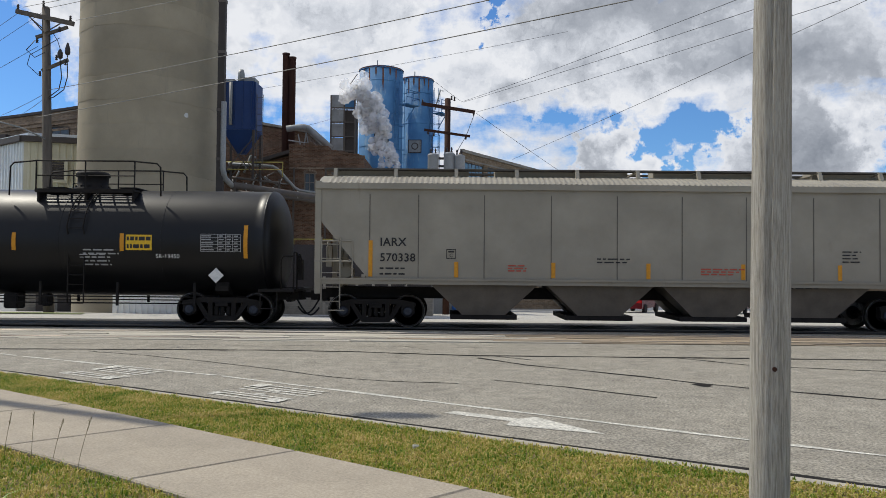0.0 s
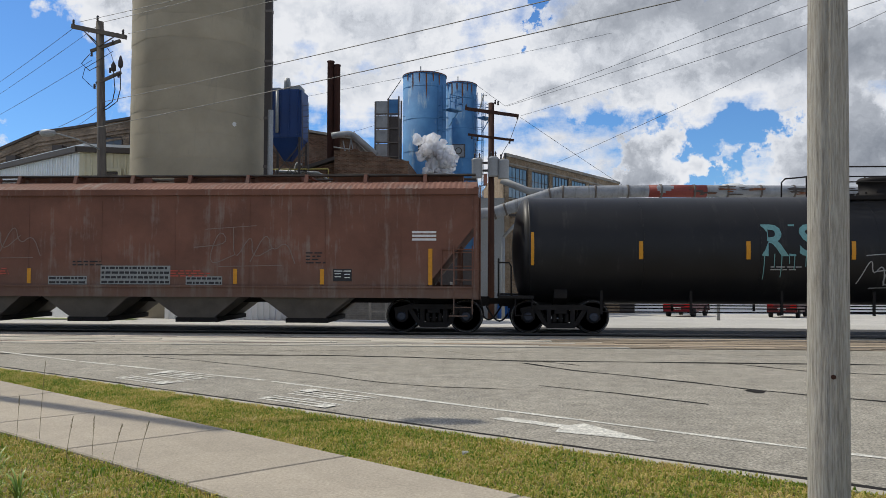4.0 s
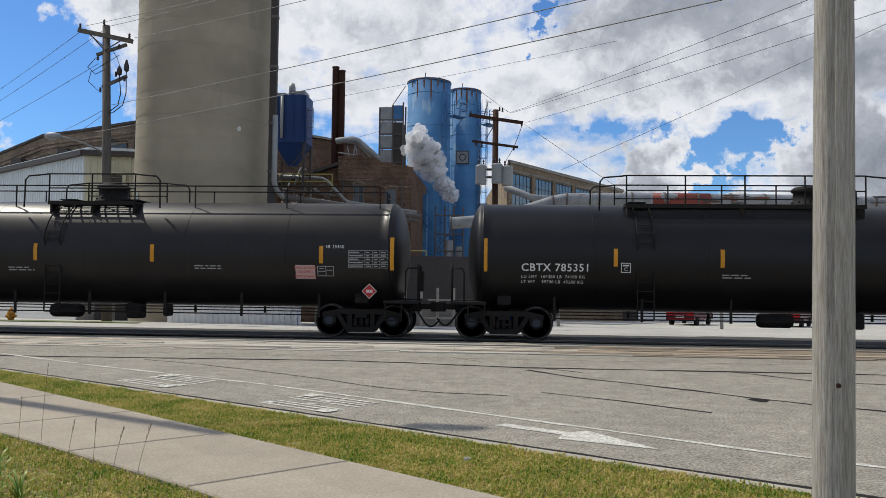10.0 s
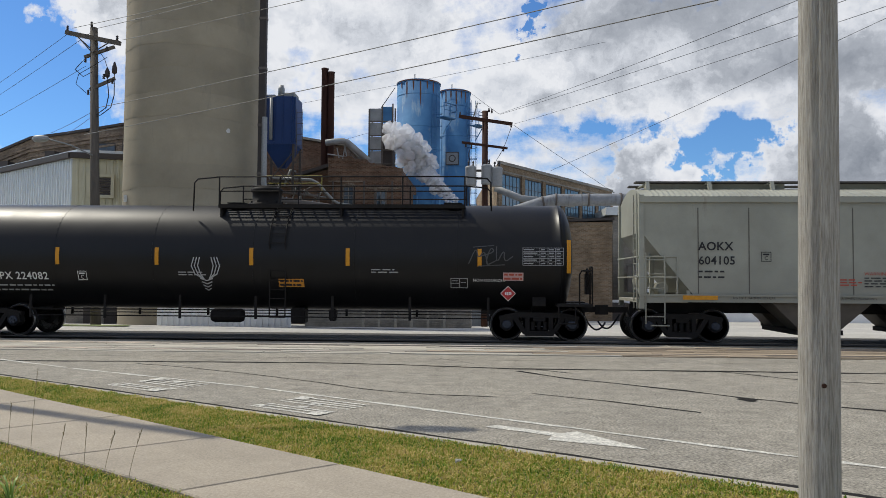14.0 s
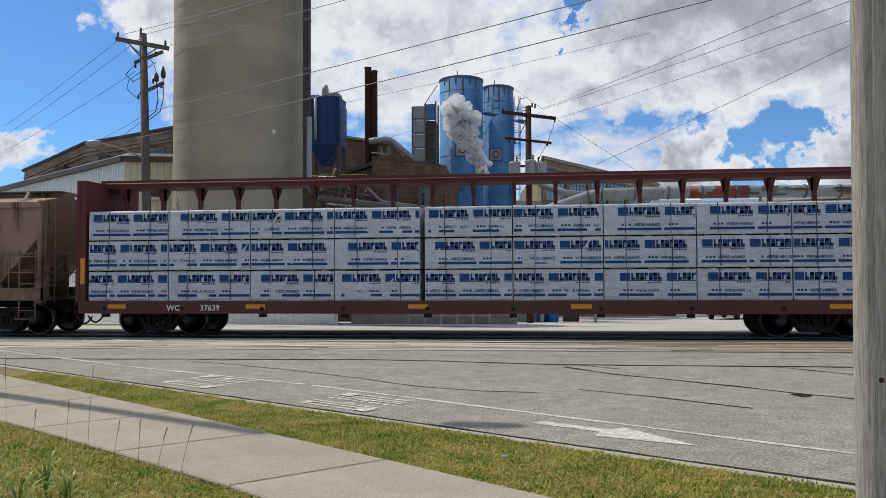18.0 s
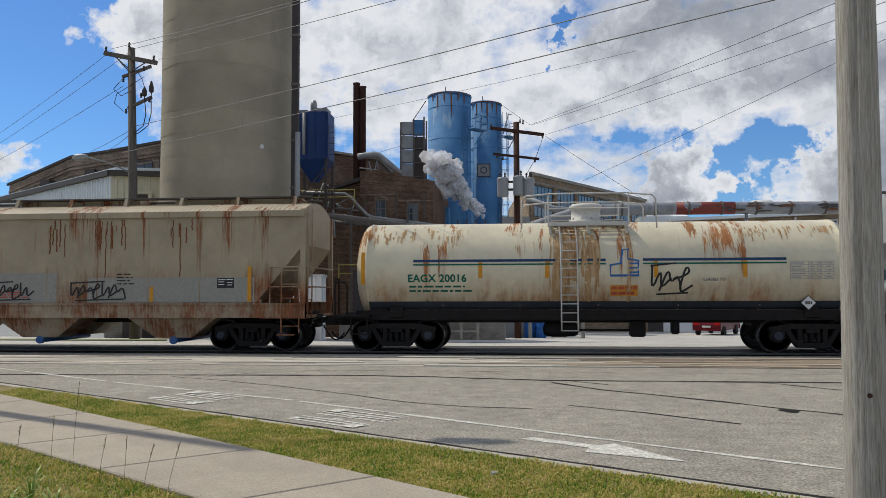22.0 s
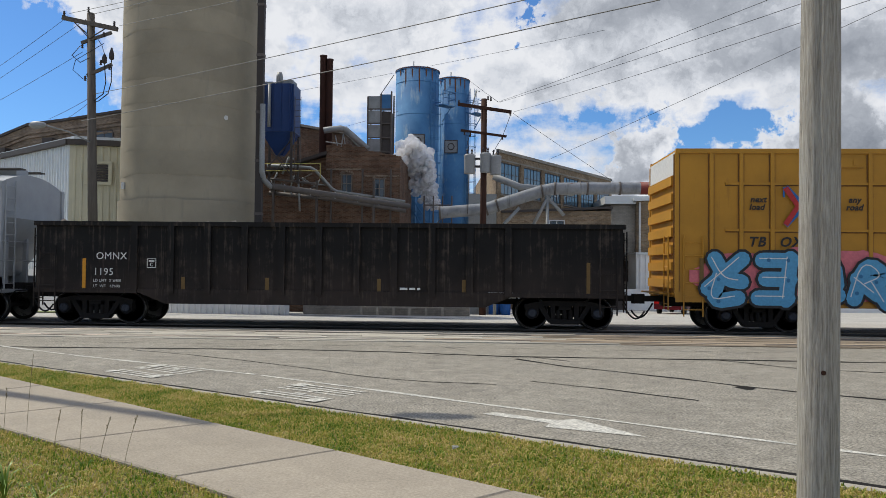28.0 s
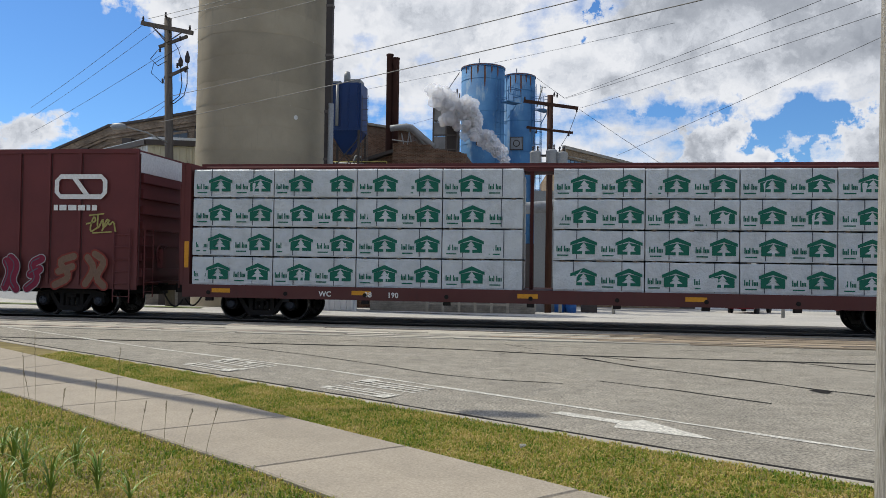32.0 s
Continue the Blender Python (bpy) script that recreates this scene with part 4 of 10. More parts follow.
stack_mat = material("rusty_stack", (0.055, 0.022, 0.018), 0.75, 0.3, 1.5, fine=30, bump=0.2)
duct_grey = material("duct_grey", (0.26, 0.27, 0.275), 0.6, 0.25, 1.5, fine=30, bump=0.1, metal=0.15, streak=0.3, streak_col=(0.09, 0.075, 0.06), spec=0.3)
pipe_grey = material("peeling_grey_pipe", (0.235, 0.245, 0.26), 0.55, 0.3, 2.0, fine=25, bump=0.15, streak=0.45, streak_col=(0.06, 0.05, 0.045), spec=0.3)
pipe_dark = material("dark_pipe", (0.10, 0.085, 0.075), 0.7, 0.3, 2, fine=30, bump=0.2)
yellow_rail = plain("yellow_rail", (0.42, 0.36, 0.10), 0.6)
glass_dark = plain("dark_window_glass", (0.03, 0.045, 0.06), 0.12, 0.0, spec=0.8)
glass_blue = plain("sky_window_glass", (0.10, 0.17, 0.22), 0.1, 0.0, spec=0.9)
frame_worn = plain("worn_frame", (0.20, 0.17, 0.14), 0.7)
frame_white = plain("white_frame", (0.62, 0.62, 0.60), 0.6)

PX, PZ = 2.33, 8.25
# silo in lifts, with a steel leg beside it
SX, SY, SR = -13.77, 35.48, 3.03
silo = thing("concrete_silo", "tall round concrete silo poured in visible lifts", "silo", at=pose(SX, SY, 0))
zl = [-0.6, 1.2, 4.55]
while zl[-1] < 16.2:
    zl.append(zl[-1] + 1.05)


def pour_line(k, j):
    """The uneven height of a pour joint round the wall."""
    return 0.03 * math.sin(k * 0.35 + j) + 0.018 * math.sin(k * 0.9 + 2.1 * j) if j else 0.0


for i, (a, b) in enumerate(zip(zl, zl[1:])):
    bm = B()
    r = SR + (0.10 if a < 4.5 else 0.0) + 0.005 * math.sin(i * 2.3)
    seg = 96
    jog = [0.006 * noise.noise((k * 0.25, i * 1.7, 3)) for k in range(seg)]
    rows = []
    for z, q, w in ((a, -0.003, 0), (a + 0.05, 0.003, 0), (a + 0.16, 0.005, 0), (a + 0.45, 0.004, 0), ((a + b) / 2, 0.001, 0.5), (b - 0.10, -0.002, 1), (b, -0.003, 1)):
        rows.append([bm.verts.new(((r + q + jog[k]) * math.cos(2 * math.pi * k / seg), (r + q + jog[k]) * math.sin(2 * math.pi * k / seg), z + (1 - w) * pour_line(k, i) + w * pour_line(k, i + 1))) for k in range(seg)])
    for p, q in zip(rows, rows[1:]):
        for k in range(seg):
            bm.faces.new((p[k], p[(k + 1) % seg], q[(k + 1) % seg], q[k])).smooth = True
    part("lift", bm, silo_conc, silo)
bm = B()
rims = []
for out in (-0.06, 0.022):
    ring = []
    for k in (0, 0.6, 1.3, 1.9, 2.6, 3.2, 3.9, 4.6, 5.2, 5.8):
        x = PX + 0.055 * math.cos(k) * (1 + 0.3 * math.sin(2.3 * k))
        ring.append(bm.verts.new((x, -math.sqrt(SR * SR - x * x) - out, PZ + 0.11 * math.sin(k))))
    rims.append(ring)
bm.faces.new(rims[1])
for k in range(10):
    bm.faces.new((rims[0][k], rims[0][(k + 1) % 10], rims[1][(k + 1) % 10], rims[1][k]))
part("patch", bm, frame_white, silo, "pale chipped patch")
bm = B()
box(bm, -2.22, -2.08, -2.24, -2.10, 5.05, 5.35)
part("plate", bm, frame_white, silo)
leg_paint = material("leg_brown_black", (0.035, 0.028, 0.025), 0.7, 0.3, 2, fine=30, bump=0.1)
leg = thing("conveyor_leg", "dark steel elevator leg standing against the silo", "conveyor leg", at=pose(-10.17, 34.4, 0))
bm = B()
box(bm, -0.15, 0.15, -0.13, 0.13, ground_z(34.4) - 0.1, 18)
part("casing", bm, leg_paint, leg)
for z in (4, 6.4, 8.6, 11.2, 13.5):
    bm = B()
    box(bm, -0.17, 0.17, -0.15, 0.15, z, z + 0.12)
    part("flange", bm, pipe_dark, leg)
pp = thing("downpipe", "grey steel pipe bending from the silo toward the works", "pipe")
bm = B()
pipe(bm, [(-10.0, 34.2, 9.0), (-10.0, 34.2, 6.0), (-9.95, 34.4, 5.6), (-9.8, 35.0, 5.35)], 0.12, 12)
part("bend", bm, galv, pp)
bm = B()
rod(bm, (-9.8, 35.0, 5.38), (-4.3, 43.6, 5.2), 0.15, 12)
part("run", bm, pipe_dark, pp)
for k in range(6):
    bm = B()
    c = Vector((-9.8, 35.0, 5.38)).lerp(Vector((-4.3, 43.6, 5.2)), (k + 0.5) / 6)
    torus(bm, c, 0.16, 0.03, "x", 12, 5)
    part("clamp", bm, galv, pp)


def ribbed(bm, a, b, z0, z1a, z1b, pitch=0.25, depth=0.04, normal=None):
    """A ribbed sheet wall from a to b with a top that may slope."""
    a, b = Vector((*a, 0)), Vector((*b, 0))
    L = (b - a).length
    d = (b - a) / L
    n = Vector((d.y, -d.x, 0))
    k = int(L / pitch)
    pts = []
    for i in range(k):
        for f, o in ((0.0, 0), (0.55, 0), (0.65, 1), (0.9, 1)):
            pts.append(((i + f) / k, o))
    pts.append((1.0, 0))
    prev = None
    for t, o in pts:
        p = a + d * (L * t) + n * depth * o
        cur = (bm.verts.new((p.x, p.y, z0)), bm.verts.new((p.x, p.y, z1a + (z1b - z1a) * t)))
        if prev:
            bm.faces.new((prev[0], cur[0], cur[1], prev[1]))
        prev = cur


def wall_block(bm, pts, z0, z1):
    prism(bm, pts, "z", z0, z1)


# metal shed
shed = thing("metal_shed", "long metal shed with silver side and cream gable end", "shed")
bm = B()
ribbed(bm, (-52, 60.5), (-19.88, 36.0), -1.0, 7.6, 7.48, 0.3, 0.05)
part("side_wall", bm, silver_sheet, shed, "silver ribbed sheet wall")
bm = B()
ribbed(bm, (-19.88, 36.0), (-12.5, 38.2), -1.0, 7.48, 7.48, 0.3, 0.03)
part("end_wall", bm, cream_sheet, shed, "cream ribbed sheet wall")
bm = B()
wall_block(bm, [(-51.8, 60.7), (-19.8, 36.2), (-12.6, 38.4), (-44, 63)], 7.5, 7.9)
part("roof", bm, silver_sheet, shed)
bm = B()
for (a, b) in (((-52.05, 60.4), (-19.9, 35.86)), ((-19.9, 35.86), (-12.5, 38.06))):
    A, Bv = Vector((*a, 7.44)), Vector((*b, 7.44))
    d = (Bv - A).normalized()
    n = Vector((d.y, -d.x, 0)) * 0.12
    vs = [bm.verts.new(p) for p in (A - n, Bv - n, Bv + n, A + n, A - n + Vector((0, 0, 0.26)), Bv - n + Vector((0, 0, 0.26)), Bv + n + Vector((0, 0, 0.26)), A + n + Vector((0, 0, 0.26)))]
    for f in ((3, 2, 1, 0), (4, 5, 6, 7), (0, 1, 5, 4), (1, 2, 6, 5), (2, 3, 7, 6), (3, 0, 4, 7)):
        bm.faces.new([vs[i] for i in f])
part("eave_trim", bm, trim_dark, shed, "dark eave trim")
win = tagged(new("window"), "white-framed louvred window")
win.parent = shed
win.matrix_basis = pose(-18.6, 36.28, 5.55, 0, 0, 16.6)
bm = B()
for x0, x1, z0, z1 in ((-0.62, -0.46, 0, 1.15), (0.46, 0.62, 0, 1.15), (-0.46, 0.46, 0, 0.14), (-0.46, 0.46, 1.01, 1.15)):
    box(bm, x0, x1, -0.08, 0.02, z0, z1)
part("frame", bm, cream_sheet, win)
for k in range(7):
    bm = B()
    box(bm, -0.45, 0.45, -0.05, -0.01, 0.16 + k * 0.12, 0.25 + k * 0.12)
    part("slat", bm, trim_dark, win)


def window_at(parent, x, y, z0, w, h, cols, rows, glass=glass_dark, frame=trim_dark, rz=0.0, arch=False):
    wn = new("window")
    wn.parent = parent
    wn.matrix_basis = pose(x, y, z0, 0, 0, rz)
    bm = B()
    t = 0.06
    for a, b, c2, d in ((-w / 2 - t, -w / 2, -t, h + t), (w / 2, w / 2 + t, -t, h + t), (-w / 2, w / 2, -t, 0), (-w / 2, w / 2, h, h + t)):
        box(bm, a, b, -0.06, 0.03, c2, d)
    for k in range(1, cols):
        u = -w / 2 + w * k / cols
        box(bm, u - 0.022, u + 0.022, -0.04, 0.02, 0, h)
    for k in range(1, rows):
        u = h * k / rows
        box(bm, -w / 2, w / 2, -0.035, 0.018, u - 0.022, u + 0.022)
    part("frame", bm, frame, wn)
    for i in range(cols):
        for j in range(rows):
            bm = B()
            box(bm, -w / 2 + w * i / cols + 0.02, -w / 2 + w * (i + 1) / cols - 0.02, -0.015, 0.0, h * j / rows + 0.02, h * (j + 1) / rows - 0.02)
            part("pane", bm, glass, wn)
    bm = B()
    box(bm, -w / 2 - 0.1, w / 2 + 0.1, -0.10, 0.02, -t - 0.08, -t)
    part("sill", bm, block_grey, wn)
    return wn


# sooty brick building behind the shed
bl = thing("brick_building", "old sooty brick works building with corbelled cornice", "building")
bm = B()
prism(bm, [(-41.98, -2), (-22.5, -2), (-22.5, 14.9), (-29.05, 14.02), (-33.6, 13.32), (-36.6, 12.95), (-39.64, 11.7), (-41.98, 10.78)], "y", 60, 72)
part("wall", bm, brick_old, bl)
for dz, pr in ((-0.62, 0.10), (-0.95, 0.18), (-1.4, 0.08)):
    bm = B()
    prism(bm, [(-41.98, 10.7 + dz + 0.1), (-36.6, 12.9 + dz), (-22.5, 14.85 + dz), (-22.5, 14.67 + dz), (-36.6, 12.72 + dz), (-41.98, 10.5 + dz + 0.1)], "y", 60 - pr, 60.0)
    part("cornice", bm, brick_old, bl)
bm = B()
prism(bm, [(-42.1, 10.78), (-39.64, 11.76), (-36.6, 13.02), (-33.6, 13.39), (-29.05, 14.09), (-22.4, 14.97), (-22.4, 14.77), (-29.05, 13.89), (-33.6, 13.19), (-36.6, 12.82), (-39.64, 11.56), (-42.1, 10.6)], "y", 59.8, 60.0)
part("coping", bm, trim_dark, bl)
for k in range(8):
    x = -40.3 + k * 2.0
    window_at(bl, x, 59.97, 8.5 + (x + 40) * 0.25, 1.3, 1.5, 2, 2, glass_dark, trim_dark)
for x, z in ((-34.8, 10.0), (-38.6, 9.2)):
    bm = B()
    box(bm, x, x + 0.8, 58.9, 59.9, z, z + 1.7)
    part("vent_box", bm, trim_dark, bl)
bm = B()
rod(bm, (-26.6, 57.5, 6), (-26.6, 57.5, 15.2), 0.42, 14)
part("flue", bm, stack_mat, bl, "dark rusty flue")

# dust collector
dc = thing("dust_collector", "blue steel dust collector on legs with hopper and ladder", "dust collector", at=pose(-11.8, 44, 0))
bm = B()
box(bm, -0.95, 0.95, -0.9, 0.9, 9.45, 12.1)
bmesh.ops.bevel(bm, geom=[e for e in bm.edges if abs(e.verts[0].co.z - e.verts[1].co.z) > 1], offset=0.12, segments=2, affect="EDGES")
for k in range(4):
    x = -0.72 + k * 0.48
    box(bm, x - 0.03, x + 0.03, -0.94, -0.9, 9.5, 12.05)
part("housing", bm, blue_dust, dc)
bm = B()
prism(bm, [(-0.95, -0.9), (0.95, -0.9), (0.95, 0.9), (-0.95, 0.9)], "z", 9.36, 9.45)
t = [bm.verts.new(p) for p in ((-0.9, -0.85, 9.36), (0.9, -0.85, 9.36), (0.9, 0.85, 9.36), (-0.9, 0.85, 9.36))]
b = [bm.verts.new(p) for p in ((-0.2, -0.2, 8.1), (0.2, -0.2, 8.1), (0.2, 0.2, 8.1), (-0.2, 0.2, 8.1))]
bm.faces.new(b[::-1])
for i in range(4):
    bm.faces.new((t[i], b[i], b[(i + 1) % 4], t[(i + 1) % 4]))
part("hopper", bm, blue_dust, dc)
for x in (-0.85, 0.85):
    for y in (-0.8, 0.8):
        bm = B()
        box(bm, x - 0.06, x + 0.06, y - 0.06, y + 0.06, 6.6, 9.4)
        part("leg", bm, trim_dark, dc)
for y in (-0.8, 0.8):
    for s_ in (-1, 1):
        bm = B()
        rod(bm, (-0.85 * s_, y, 6.9), (0.85 * s_, y, 8.9), 0.035, 6)
        part("brace", bm, trim_dark, dc)
bm = B()
box(bm, -0.95, -0.35, -0.5, 0.5, 12.1, 12.3)
lathe(bm, [(0.2, 12.2), (0.2, 12.7), (0.14, 12.95)], "z", 12, (-0.1, 0, 0))
box(bm, 0.2, 0.8, -0.5, 0.5, 12.1, 12.4)
part("fan_unit", bm, galv, dc)
ladder(dc, 1.15, -0.6, 6.9, 11.4, pipe_dark, 0.34, "x", 14)
bm = B()
rod(bm, (-0.4, -1.0, 9.6), (-0.4, -1.0, 12.0), 0.09, 8)
part("side_pipe", bm, galv, dc)

# twin stack
ts = thing("twin_stack", "pair of tall dark rusty steel stacks", "smokestack", at=pose(-10.42, 50, 0))
for x, z in ((-0.2, 15.6), (0.22, 15.35)):
    bm = B()
    lathe(bm, [(0.22, 3), (0.22, z - 0.08), (0.25, z - 0.08), (0.25, z), (0.18, z), (0.18, z - 0.4)], "z", 18, (x, 0, 0))
    part("flue", bm, stack_mat, ts)

# brick boiler house
bh = thing("boiler_house", "dark red brick boiler house with arched windows and broken parapet", "building")
bm = B()
prism(bm, [(-9.53, -1.5), (-5.05, -1.5), (-5.05, 8.34), (-6.3, 8.42), (-6.3, 8.6), (-7.2, 8.66), (-7.2, 8.95), (-7.9, 8.95), (-8.1, 9.15), (-8.6, 9.1), (-8.6, 8.95), (-9.53, 9.05)], "y", 46, 56)
part("wall", bm, brick_dark, bh)
bm = B()
prism(bm, [(-15.5, -1.5), (-9.55, -1.5), (-9.55, 8.4), (-13.2, 7.3), (-15.5, 6.6)], "y", 46.3, 50)
part("lean_to_wall", bm, brick_dark, bh)
bm = B()
prism(bm, [(-15.6, 6.62), (-9.5, 8.48), (-9.5, 8.68), (-15.6, 6.8)], "y", 45.9, 50.2)
part("lean_to_roof", bm, trim_dark, bh)
bm = B()
prism(bm, [(-16.5, -1.5), (-9.9, -1.5), (-9.9, 11.1), (-16.5, 12.1)], "y", 54, 62)
part("upper_wall", bm, brick_dark, bh)
bm = B()
prism(bm, [(-14.6, 11.9), (-9.8, 11.1), (-9.8, 11.25), (-14.6, 12.08)], "y", 53.8, 62)
part("upper_coping", bm, block_grey, bh)
rnd = random.Random(31)
for k in range(26):
    bm = B()
    x = -9.4 + k * 0.17
    top = 9.0 - (x + 9.4) * 0.16
    s = rnd.uniform(0.05, 0.11)
    box(bm, x, x + 0.16, 45.98, 46.25, top - 0.05, top + s)
    part("parapet_brick", bm, brick_dark, bh)
for x, z0, h_ in ((-8.25, 6.2, 1.05), (-6.28, 5.85, 1.15)):
    window_at(bh, x, 45.98, z0, 0.55, h_, 2, 2, glass_dark, frame_worn)
    bm = B()
    for k in range(7):
        a = math.pi * (k + 0.5) / 7
        c = Vector((x + 0.36 * math.cos(a), 45.97, z0 + h_ + 0.04 + 0.16 * math.sin(a)))
        box(bm, c.x - 0.05, c.x + 0.05, 45.93, 46.0, c.z - 0.05, c.z + 0.07)
    part("window_arch", bm, brick_old, bh)
for x in (-9.2, -7.3, -5.6):
    bm = B()
    box(bm, x - 0.05, x + 0.05, 45.9, 46.0, 2, 7.6)
    part("downpipe", bm, pipe_dark, bh)
for z, x0, x1 in ((7.55, -9.5, -7.4), (7.15, -7.2, -5.1), (6.1, -9.5, -8.7)):
    bm = B()
    box(bm, x0, x1, 45.94, 46.0, z, z + 0.09)
    part("band_course", bm, brick_old, bh)
# gantry and pipes on the lean-to
gy = thing("pipe_gantry", "rusty pipe gantry with yellow handrail on the lean-to", "pipe rack", at=pose(0, 45.2, 0))
for pts, r, m in (([(-12.9, 0, 7.72), (-10.3, 0, 7.58), (-10.0, 0, 7.42), (-9.0, 0, 6.35), (-8.7, 0, 6.18), (-4.66, 0.2, 5.62)], 0.085, galv), ([(-12.78, 0.1, 6.09), (-8.6, 0.1, 5.67), (-4.6, 0.1, 5.04)], 0.12, pipe_dark), ([(-12.8, -0.2, 6.9), (-9.9, -0.2, 6.6)], 0.07, pipe_dark), ([(-11.0, 0.0, 6.9), (-10.9, 0.0, 5.0)], 0.06, galv), ([(-12.0, 0.1, 7.2), (-11.6, 0.1, 8.2), (-11.3, 0.1, 8.1)], 0.06, galv)):
    bm = B()
    pipe(bm, pts, r, 9)
    part("pipe", bm, m, gy)
railing(gy, [(-13.0, -0.5), (-9.6, -0.5)], 6.9, 7.75, yellow_rail, True, 1.4, 0.03)
railing(gy, [(-10.5, -0.6), (-4.0, -0.6)], 2.3, 3.3, yellow_rail, True, 1.6, 0.035)
rnd = random.Random(17)
for k in range(16):
    bm = B()
    x = rnd.uniform(-12.8, -9.6)
    z = rnd.uniform(6.4, 7.3)
    pipe(bm, [(x, 0, z), (x + rnd.uniform(-0.4, 0.4), 0, z + rnd.uniform(-0.5, 0.3)), (x + rnd.uniform(-0.6, 0.6), 0.1, z - rnd.uniform(0.2, 0.8))], 0.035, 6)
    part("fitting", bm, rnd.choice((galv, pipe_dark)), gy)
bm = B()
for x in (-12.5, -9.9, -6.5):
    box(bm, x - 0.06, x + 0.06, -0.1, 0.1, -1.2, 6.8)
part("support_frame", bm, pipe_dark, gy)
bm = B()
pipe(bm, [(-10.1, 48, 10.3), (-9.66, 48, 10.36), (-9.05, 48, 10.42), (-8.75, 48, 10.34), (-8.45, 48, 10.1), (-7.3, 48, 9.1)], 0.2, 14)
solid("roof_duct", bm, duct_grey, "grey bent duct over the boiler house roof", "duct")
bm = B()
for a, b in (((-9.4, 48.1, 10.0), (-9.1, 48.1, 8.6)), ((-8.9, 48.1, 10.1), (-9.1, 48.1, 8.6)), ((-8.9, 48.1, 10.1), (-8.6, 48.1, 8.6)), ((-10.0, 48.1, 9.6), (-8.6, 48.1, 9.4))):
    rod(bm, a, b, 0.04, 6)
solid("duct_trestle", bm, galv, "thin steel trestle under the duct", "trestle")

# louvred tower
lt = thing("louvre_tower", "grey steel louvre tower with braced bays", "tower", at=pose(-7.2, 53, 0))
bm = B()
for x in (-0.8, 0.1, 0.82):
    box(bm, x - 0.05, x + 0.05, -0.75, -0.65, 6, 13.4 + 0.35 * (x + 0.8) / 1.6)
    box(bm, x - 0.05, x + 0.05, 0.65, 0.75, 6, 13.4 + 0.35 * (x + 0.8) / 1.6)
part("frame", bm, pipe_dark, lt)
for k in range(4):
    z = 9.6 + k * 0.98
    bm = B()
    box(bm, -0.8, 0.05, -0.68, -0.6, z + 0.06, z + 0.9)
    part("panel", bm, duct_grey, lt)
    bm = B()
    box(bm, -0.85, 0.87, -0.74, -0.62, z - 0.04, z + 0.04)
    part("girt", bm, pipe_dark, lt)
bm = B()
box(bm, 0.1, 0.8, -0.6, 0.6, 6, 12.4)
part("inner_casing", bm, trim_dark, lt)
bm = B()
box(bm, 0.12, 0.8, -0.7, -0.62, 12.45, 13.55)
part("panel", bm, blue_tank, lt, "faded blue panel")
bm = B()
rod(bm, (0.0, -0.6, 13.5), (0.95, -0.6, 14.9), 0.03, 6)
part("stay", bm, pipe_dark, lt)


def cage_ladder(parent, x, y, z0, z1, mat, rz=0):
    lad = new("caged_ladder")
    lad.parent = parent
    lad.matrix_basis = pose(x, y, 0, 0, 0, rz)
    bm = B()
    for u in (-0.22, 0.22):
        rod(bm, (u, 0, z0), (u, 0, z1), 0.03, 5)
    n = int((z1 - z0) / 0.35)
    for k in range(n):
        rod(bm, (-0.22, 0, z0 + k * 0.35), (0.22, 0, z0 + k * 0.35), 0.02, 4)
    part("rung_set", bm, mat, lad)
    bm = B()
    for k in range(int((z1 - z0 - 2) / 0.9)):
        z = z0 + 2 + k * 0.9
        pts = [(0.36 * math.cos(a), -0.36 - 0.36 * math.sin(a), z) for a in (math.pi * (q / 6) for q in range(7))]
        pts = [(-0.22, 0, z)] + [(-0.36, -0.3, z)] + [(0.36 * math.cos(math.pi - math.pi * q / 6), -0.36 - 0.36 * math.sin(math.pi * q / 6), z) for q in range(7)] + [(0.36, -0.3, z), (0.22, 0, z)]
        pipe(bm, pts, 0.022, 4)
    for a in (0.3, 1.2, 1.94, 2.84):
        rod(bm, (0.36 * math.cos(a), -0.36 - 0.36 * math.sin(a), z0 + 2), (0.36 * math.cos(a), -0.36 - 0.36 * math.sin(a), z1), 0.018, 4)
    part("cage", bm, mat, lad)


